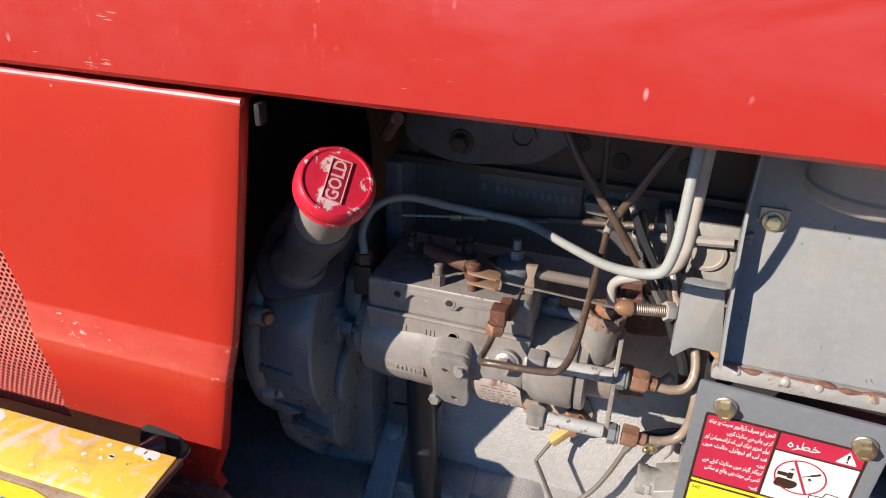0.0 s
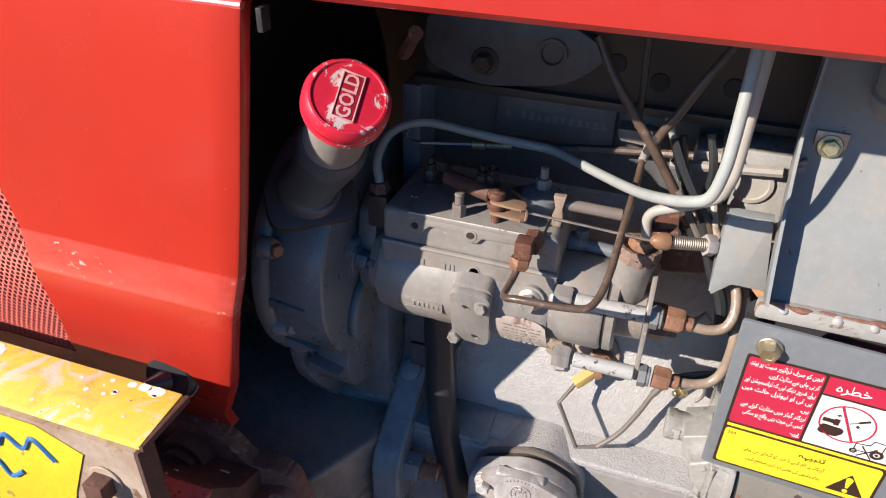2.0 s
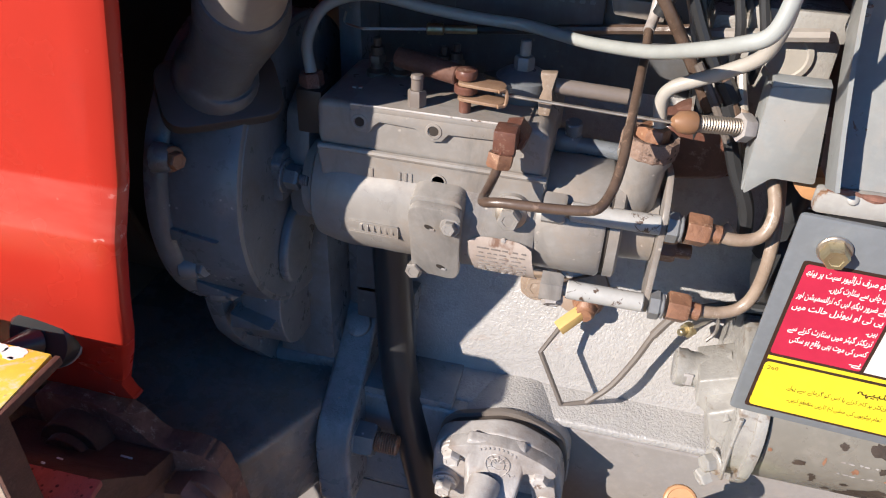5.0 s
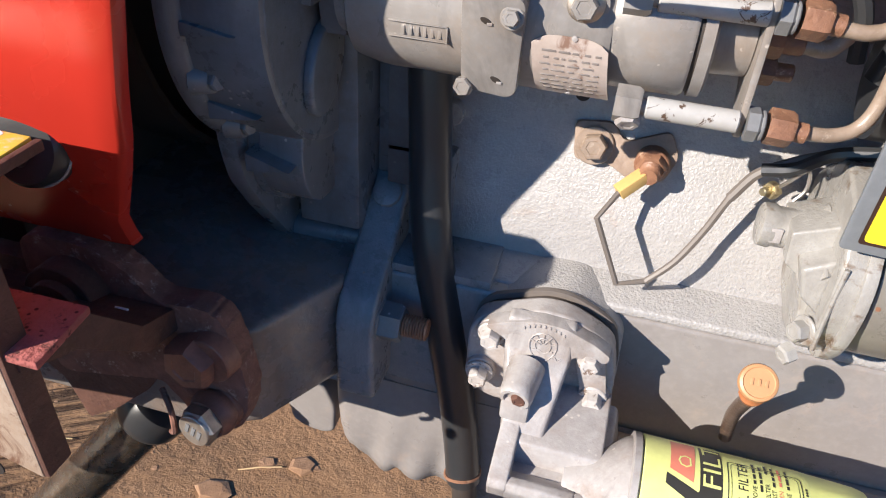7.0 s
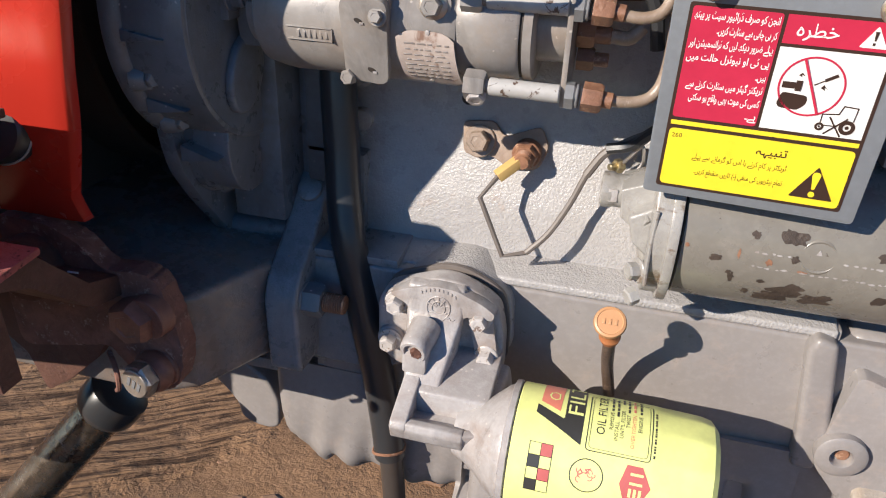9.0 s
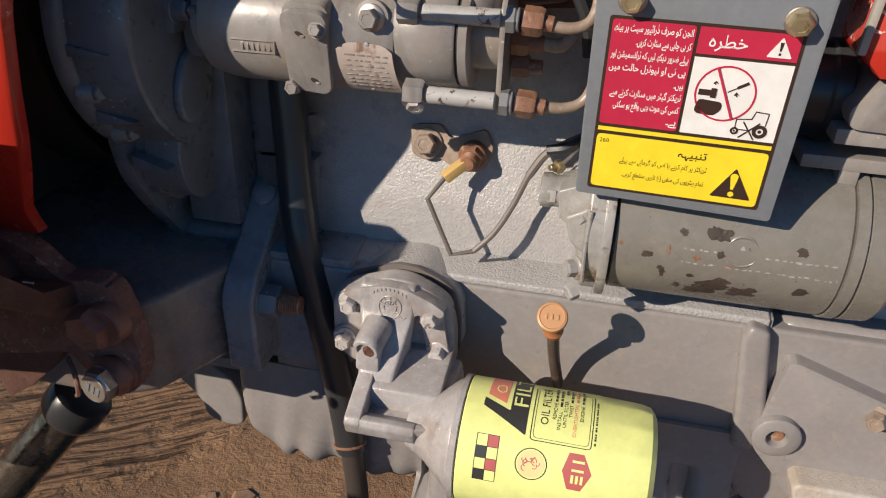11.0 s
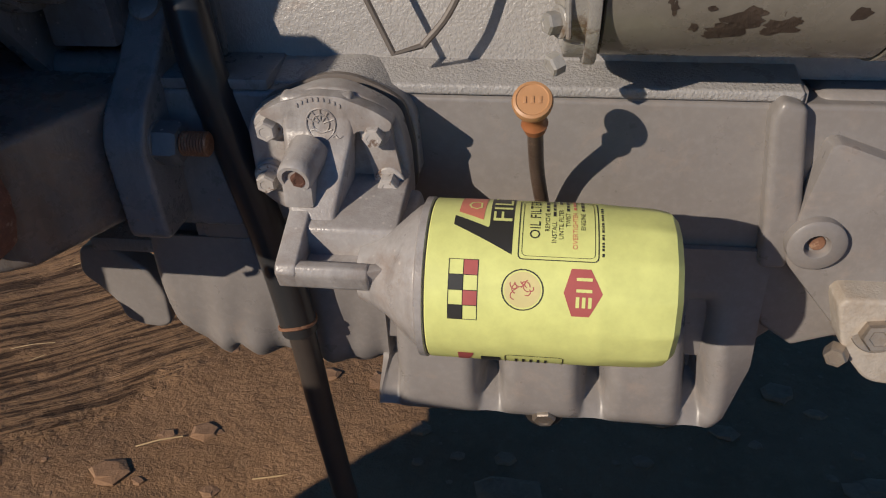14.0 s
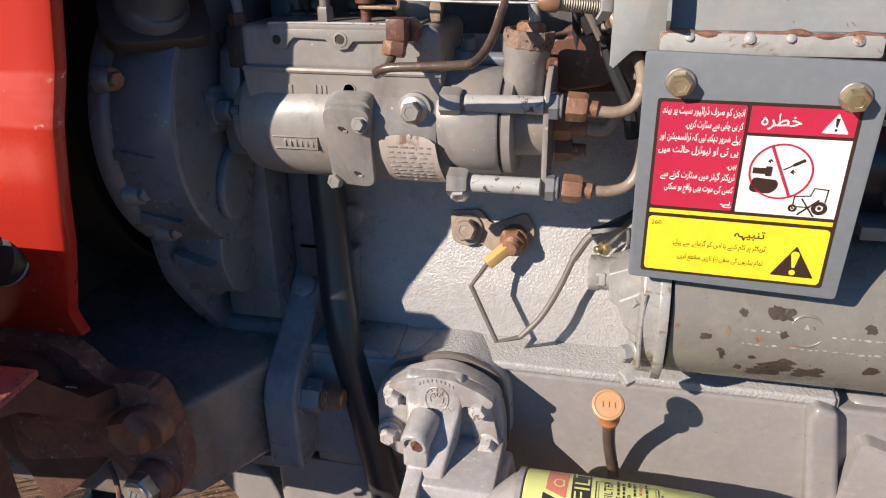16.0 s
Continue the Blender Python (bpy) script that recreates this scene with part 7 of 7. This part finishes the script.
    for u, a, text, ink in ((0.0950, 71, "REMOVE", INK), (0.0990, 62, "INSTALL", INK), (0.1030, 65, "UNTIL FILTER", INK), (0.1070, 75.5, "TWIST", INK), (0.1112, 58, "OVERTIGHTEN", INKSALMON), (0.1158, 73, "ENGINE", INK)):
        words(text, 0.0039, u, a, 0.0003, ink, align="LEFT", wide=1.12)
        y = radians(a) * FR + 0.0029 * len(text) + 0.001
        while y < radians(112) * FR:
            w = rnd.uniform(0.003, 0.007)
            shape(rect(-0.0008, y, 0.0008, y + w), u, 0, 0.0003, ink)
            y += w + 0.0012
    y = -0.010
    while y < 0.03:
        w = rnd.uniform(0.001, 0.0022)
        shape(rect(-0.0006, y, 0.0007, y + w), 0.1270, 65, 0.0003, INK)
        y += w + rnd.choice((0.0005, 0.0005, 0.0016))
    # the same print again on the underside
    shape([(-0.0255, 0.0085), (-0.0155, 0.0085), (-0.0195, -0.008), (-0.0255, -0.008)], 0.0695, -36, 0.0003, INKRED)
    shape(rect(-0.012, -0.014, 0.0, 0.002), 0.0700, -34, 0.0003, INK)
    outline(rounded(rect(-0.0175, -0.030, 0.0175, 0.006), 0.003, 3), 0.0905, -33, 0.0006, 0.0003, INK)
    for k in range(5):
        shape(rect(0.0, -0.02, 0.0015, 0.001), 0.0790 + k * 0.0045, -34, 0.0003, INK)


make_filter_head()
make_filter()


# ---- dipstick, sensors, starter ----
def make_dipstick():
    t = thing("dipstick", (0.092, 0.60, 0.75), "oil dipstick with a tan plastic head in a steel tube", "dipstick")
    foot, top = Vector((0.0935, 0.603, 0.745)), Vector((0.0845, 0.5505, 0.838))
    part("tube", tube([foot, foot.lerp(top, 0.5) + Vector((-0.002, 0.004, 0)), top], 0.0052, 16), PIPE, t)
    part("collar", lathe(top, (-0.09, -0.42, 0.9), [(0, 0), (-0.002, 0.0068), (0.004, 0.0085), (0.007, 0.0068), (0.012, 0.0070), (0.017, 0.0085), (0.020, 0)], 24), AMBERDARK, t, "darker orange collar")
    part("head", lathe((0.0825, 0.5440, 0.8555), (-0.02, -0.72, 0.70), [(0, 0), (0, 0.0085), (0.002, 0.0120), (0.006, 0.0125), (0.0085, 0.0117), (0.0092, 0.0100), (0.0086, 0.0093), (0.0086, 0)], 36), TAN, t)
    a = Vector((-0.02, -0.72, 0.70)).normalized()
    o = Vector((0.0825, 0.5440, 0.8555)) + a * 0.0088
    r = Vector((1, 0, 0.03)).normalized()
    m = Matrix.Translation(o) @ Matrix((r, a.cross(r), a)).transposed().to_4x4()
    for k in (-1, 0, 1):
        part("mark", moved(box((k * 0.0045 - 0.001, -0.0022, -0.0001), (k * 0.0045 + 0.001, 0.0022, 0.0005), 0.0002), m), TAN, t)


def make_sensor():
    lean = Matrix.Translation((-0.001, 0.6650, 0.9415)) @ Matrix.Rotation(radians(-17), 4, "X") @ Matrix.Translation((0, -0.648, -0.947))
    back = Matrix.Translation((-0.001, 0.0165, -0.0060))
    t = thing("oil_switch", (-0.03, 0.664, 0.940), "rusty oil pressure switch on a brass-stained pad", "switch")
    part("pad", moved(prism(rounded([(-0.066, 0.965), (-0.038, 0.968), (-0.028, 0.955), (0.003, 0.968), (0.012, 0.950), (0.004, 0.930), (-0.020, 0.928), (-0.038, 0.938), (-0.062, 0.936)], 0.006, 4), "xz", 0.641, 0.650, 0.002), lean), rusty("ochre-stained paint", (0.34, 0.27, 0.215), (0.25, 0.185, 0.14), None, 0.7, 0.25), t)
    bolt(t, lean @ Vector((-0.049, 0.641, 0.949)), (0, -1, 0.29), 0.0175, 0.011, DULL, True, 12)
    part("body", moved(merge(rod((-0.006, 0.644, 0.947), (-0.0065, 0.634, 0.947), 0.0125), hexed((-0.006, 0.637, 0.947), (-0.05, -1, 0), 0.019, 0.010, 8), lathe((-0.0065, 0.627, 0.947), (-0.1, -1, -0.1), [(0, 0.0075)] + [p for k in range(4) for p in ((k * 0.002 + 0.0005, 0.0078), (k * 0.002 + 0.0015, 0.0068))] + [(0.010, 0.006), (0.010, 0)], 18)), back), COPPER, t)
    part("plug", moved(box((-0.005, -0.0042, -0.012), (0.005, 0.0042, 0.010), 0.001), back @ Matrix.Translation((-0.0175, 0.617, 0.940)) @ Vector((-0.65, -0.45, -0.5)).to_track_quat("-Z", "Y").to_matrix().to_4x4()), AMBER, t, "yellowed plastic plug")
    w = thing("switch_wire", (-0.014, 0.61, 0.86), "stiff grey-brown wire bent in a loop", "wire")
    part("wire", tube([(-0.0255, 0.6275, 0.9290), (-0.0375, 0.6120, 0.9135), (-0.0145, 0.6095, 0.8630), (0.0055, 0.613, 0.8680)], 0.0022, 8, False), WIRE, w)
    part("wire_bend", tube([(0.0055, 0.613, 0.8680), (0.022, 0.617, 0.887), (0.036, 0.622, 0.914), (0.047, 0.626, 0.942), (0.058, 0.628, 0.960), (0.075, 0.627, 0.973), (0.092, 0.62, 0.985), (0.105, 0.61, 0.995)], 0.0026, 8), WIRE, w)
    part("tape", tube([(0.046, 0.626, 0.940), (0.056, 0.628, 0.957), (0.064, 0.628, 0.965)], 0.0036, 8), WIRE, w, "grey tape")
    part("black_wire", tube([(0.06, 0.625, 0.965), (0.078, 0.62, 0.972), (0.095, 0.61, 0.99), (0.12, 0.60, 1.0)], 0.0045, 8), RUBBER, w)


def make_starter():
    t = thing("starter_motor", (0.20, 0.60, 0.87), "grey starter motor with chipped paint and bright nose casting", "starter motor")
    cy, cz, r = 0.592, 0.934, 0.0595
    part("barrel", lathe((0.1195, cy, cz), (1, 0, 0), [(0, 0), (0, r - 0.002), (0.001, r), (0.155, r), (0.157, r - 0.002), (0.157, 0)], 72), DRUM, t)
    part("end_band", lathe((0.2765, cy, cz), (1, 0, 0), [(0, 0), (0, r + 0.0015), (0.008, r + 0.0015), (0.0085, r - 0.001), (0.0105, r - 0.001), (0.011, r + 0.001), (0.030, r), (0.036, r - 0.006), (0.037, 0)], 64), DRUM, t)
    part("field_screw", lathe((0.207, 0.5345, 0.941), (0, -1, 0.12), [(0, 0), (-0.002, 0.0128), (0.0006, 0.0122), (0.0014, 0.0110), (0.0008, 0.0098), (0.0002, 0.0092), (0.0002, 0)], 32), DRUM, t)
    part("screw_cross", merge(*[moved(prism([(0.0066, 0), (0.0015, 0.0018), (0, 0.0052), (-0.0022, 0.0016), (-0.0060, 0.0006), (-0.002, -0.0018), (0.0004, -0.0058), (0.0018, -0.0016)], "xz", 0.0, 0.0006, 0.0), Matrix.Translation((0.207, 0.5332, 0.9412)))]), ALLOY, t, "bright driver recess")
    rnd = random.Random(12)

    def skin(name, x, a, w, h, sides, rough, mat):
        """A ragged patch lying on the barrel; a in degrees up from its front."""
        bm = bmesh.new()
        def at(u, v):
            g, q = radians(a) + v / r, r + 0.00025
            return bm.verts.new((x + u, cy - q * math.cos(g), cz + q * math.sin(g)))
        mid = at(0, 0)
        inner, outer = [], []
        for i in range(sides):
            g, q = 2 * math.pi * i / sides, rnd.uniform(1 - rough, 1 + rough)
            inner.append(at(w * 0.5 * q * math.cos(g), h * 0.5 * q * math.sin(g)))
            outer.append(at(w * q * math.cos(g), h * q * math.sin(g)))
        for i in range(sides):
            k = (i + 1) % sides
            bm.faces.new((mid, inner[i], inner[k]))
            bm.faces.new((inner[i], outer[i], outer[k], inner[k]))
        part(name, bm, mat, t, "", 60)
    for x, a, w, h in ((0.1906, 17.6, 0.0085, 0.0055), (0.186, 19.5, 0.004, 0.003), (0.1662, 16.5, 0.0030, 0.0026), (0.144, -2.8, 0.0036, 0.0028), (0.1415, -4, 0.0022, 0.0015), (0.1561, -16.9, 0.0022, 0.0040), (0.1540, -13, 0.0016, 0.0020), (0.1855, -31, 0.0095, 0.0055), (0.1925, -24, 0.0110, 0.0050), (0.1985, -19, 0.0060, 0.0035), (0.179, -35, 0.0055, 0.0030), (0.2143, -28, 0.0095, 0.0050), (0.2090, -32, 0.0050, 0.0030), (0.2200, -24, 0.0045, 0.0025), (0.1684, -29, 0.0026, 0.0030), (0.1931, 3.0, 0.0030, 0.0028), (0.176, -17, 0.0024, 0.0018), (0.252, -20, 0.005, 0.004), (0.246, 12, 0.004, 0.003)):
        skin("paint_chip", x, a, w, h, 17, 0.32, CHIP)
    for a, x0, gap in ((5.0, 0.169, (0.193, 0.222)), (-5.9, 0.1687, (0.19, 0.197))):
        x = x0
        while x < 0.272:
            w = rnd.uniform(0.0008, 0.0026)
            if not gap[0] < x < gap[1]:
                skin("seam_fleck", x, a + rnd.uniform(-0.5, 0.5), w, 0.0007, 9, 0.35, ALLOY)
            x += 2 * w + rnd.uniform(0.0006, 0.0030)
    for x, a, w, h in ((0.158, 2.0, 0.0012, 0.0042), (0.1775, -1.5, 0.0022, 0.0024), (0.1995, -5, 0.0030, 0.0009), (0.124, 3, 0.0014, 0.0016)):
        skin("rust_spot", x, a, w, h, 11, 0.35, COPPER)
    part("flange_gap", lathe((0.1178, cy, cz), (1, 0, 0), [(0, 0), (0, r - 0.003), (0.0018, r - 0.003), (0.0018, 0)], 60), BLACK, t)
    nose = [(0.556, 0.8805), (0.536, 0.905), (0.530, 0.934), (0.533, 0.957), (0.552, 0.985), (0.60, 0.995), (0.65, 0.96), (0.65, 0.88), (0.60, 0.868)]
    part("flange", prism(rounded(nose, 0.012, 4), "yz", 0.0985, 0.1175, 0.003, 3), NOSE, t, "bright cast flange")
    part("flange_rim", prism(rounded([(y - 0.004, z - 0.003) for y, z in nose], 0.012, 4), "yz", 0.1105, 0.1180, 0.0015), NOSE, t)
    part("nose_web", prism([(0.0995, 0.968), (0.0995, 0.884), (0.0965, 0.886), (0.0945, 0.904), (0.0905, 0.920), (0.0845, 0.931), (0.077, 0.9365), (0.075, 0.958)], "xz", 0.562, 0.600, 0.003, 3), NOSE, t)
    part("nose_rib", prism([(0.100, 0.955), (0.100, 0.915), (0.088, 0.925), (0.082, 0.945)], "xz", 0.545, 0.568, 0.003, 3), NOSE, t)
    part("nose_boss", lathe((0.060, 0.586, 0.9475), (1, 0, 0), [(0, 0), (0, 0.0118), (0.0012, 0.0135), (0.008, 0.0140), (0.010, 0.0128), (0.020, 0.0128), (0.030, 0.0160), (0.036, 0.020), (0.036, 0)], 30), NOSE, t)
    for y in (0.5345, 0.5430, 0.5530):
        part("flange_ridge", tube([(0.1010, y - 0.0015, 0.900), (0.1000, y - 0.003, 0.925), (0.1010, y - 0.0015, 0.958)], 0.0016, 8), NOSE, t)
    part("nose_mark", box((0.066, 0.5725, 0.943), (0.073, 0.5745, 0.953), 0.0008), ALLOY, t)
    bolt(t, (0.0965, 0.541, 0.907), (-0.85, -0.5, 0), 0.0115, 0.008, NOSE, True)
    bolt(t, (0.098, 0.552, 0.945), (-0.7, -0.7, 0), 0.009, 0.006, NOSE, True)
    bolt(t, (0.0975, 0.553, 0.880), (-0.8, -0.5, -0.3), 0.012, 0.008, NOSE, False)
    part("terminal", merge(hexed((0.0720, 0.628, 0.9510), (-0.7, -0.7, 0.1), 0.0105, 0.006), rod((0.069, 0.625, 0.9515), (0.063, 0.619, 0.952), 0.0028)), BRASS, t)
    part("terminal_clip", tube([(0.072, 0.626, 0.953), (0.078, 0.622, 0.962), (0.086, 0.62, 0.972), (0.088, 0.618, 0.96), (0.083, 0.618, 0.950)], 0.0014, 6), STEEL, t)
    s = thing("starter_solenoid", (0.22, 0.62, 1.0), "black starter solenoid with grey clamps", "solenoid")
    part("case", lathe((0.10, 0.608, 1.040), (1, 0, 0), [(0, 0), (0, 0.034), (0.146, 0.034), (0.148, 0.036), (0.158, 0.036), (0.160, 0.033), (0.162, 0)], 44), RUBBER, s)
    part("clamp", merge(prism(rounded([(0.252, 1.042), (0.268, 1.062), (0.30, 1.072), (0.33, 1.07), (0.33, 1.028), (0.256, 1.030)], 0.006, 3), "xz", 0.552, 0.61, 0.004), box((0.250, 0.556, 1.018), (0.33, 0.61, 1.029), 0.002), box((0.236, 0.565, 0.9965), (0.30, 0.62, 1.0065), 0.002)), GREY, s, "grey cast clamp")
    part("clamp_post", box((0.262, 0.566, 0.985), (0.276, 0.60, 1.0), 0.002), GREY, s)


make_dipstick()
make_sensor()
make_starter()


# ---- enclosure of the engine bay ----
def make_bay():
    # sheets that close the bay, added to keep it dark inside
    t = thing("radiator_shroud", (-0.42, 0.75, 0.86), "black radiator shroud inside the bay", "shroud")
    part("face", box((-0.46, 0.505, 0.86), (-0.43, 1.05, 1.31), 0.004), BAY, t)
    part("fan_ring", lathe((-0.43, 0.78, 1.05), (1, 0, 0), [(0, 0.20), (0.06, 0.20), (0.06, 0.205), (0, 0.205)], 40), BAY, t)
    f = thing("far_panel", (0.0, 1.12, 0.9), "dark inside of the far side panel", "side panel")
    part("sheet", box((-1.14, 1.118, 0.80), (1.04, 1.122, 1.45), 0.001), BAY, f)


make_bay()
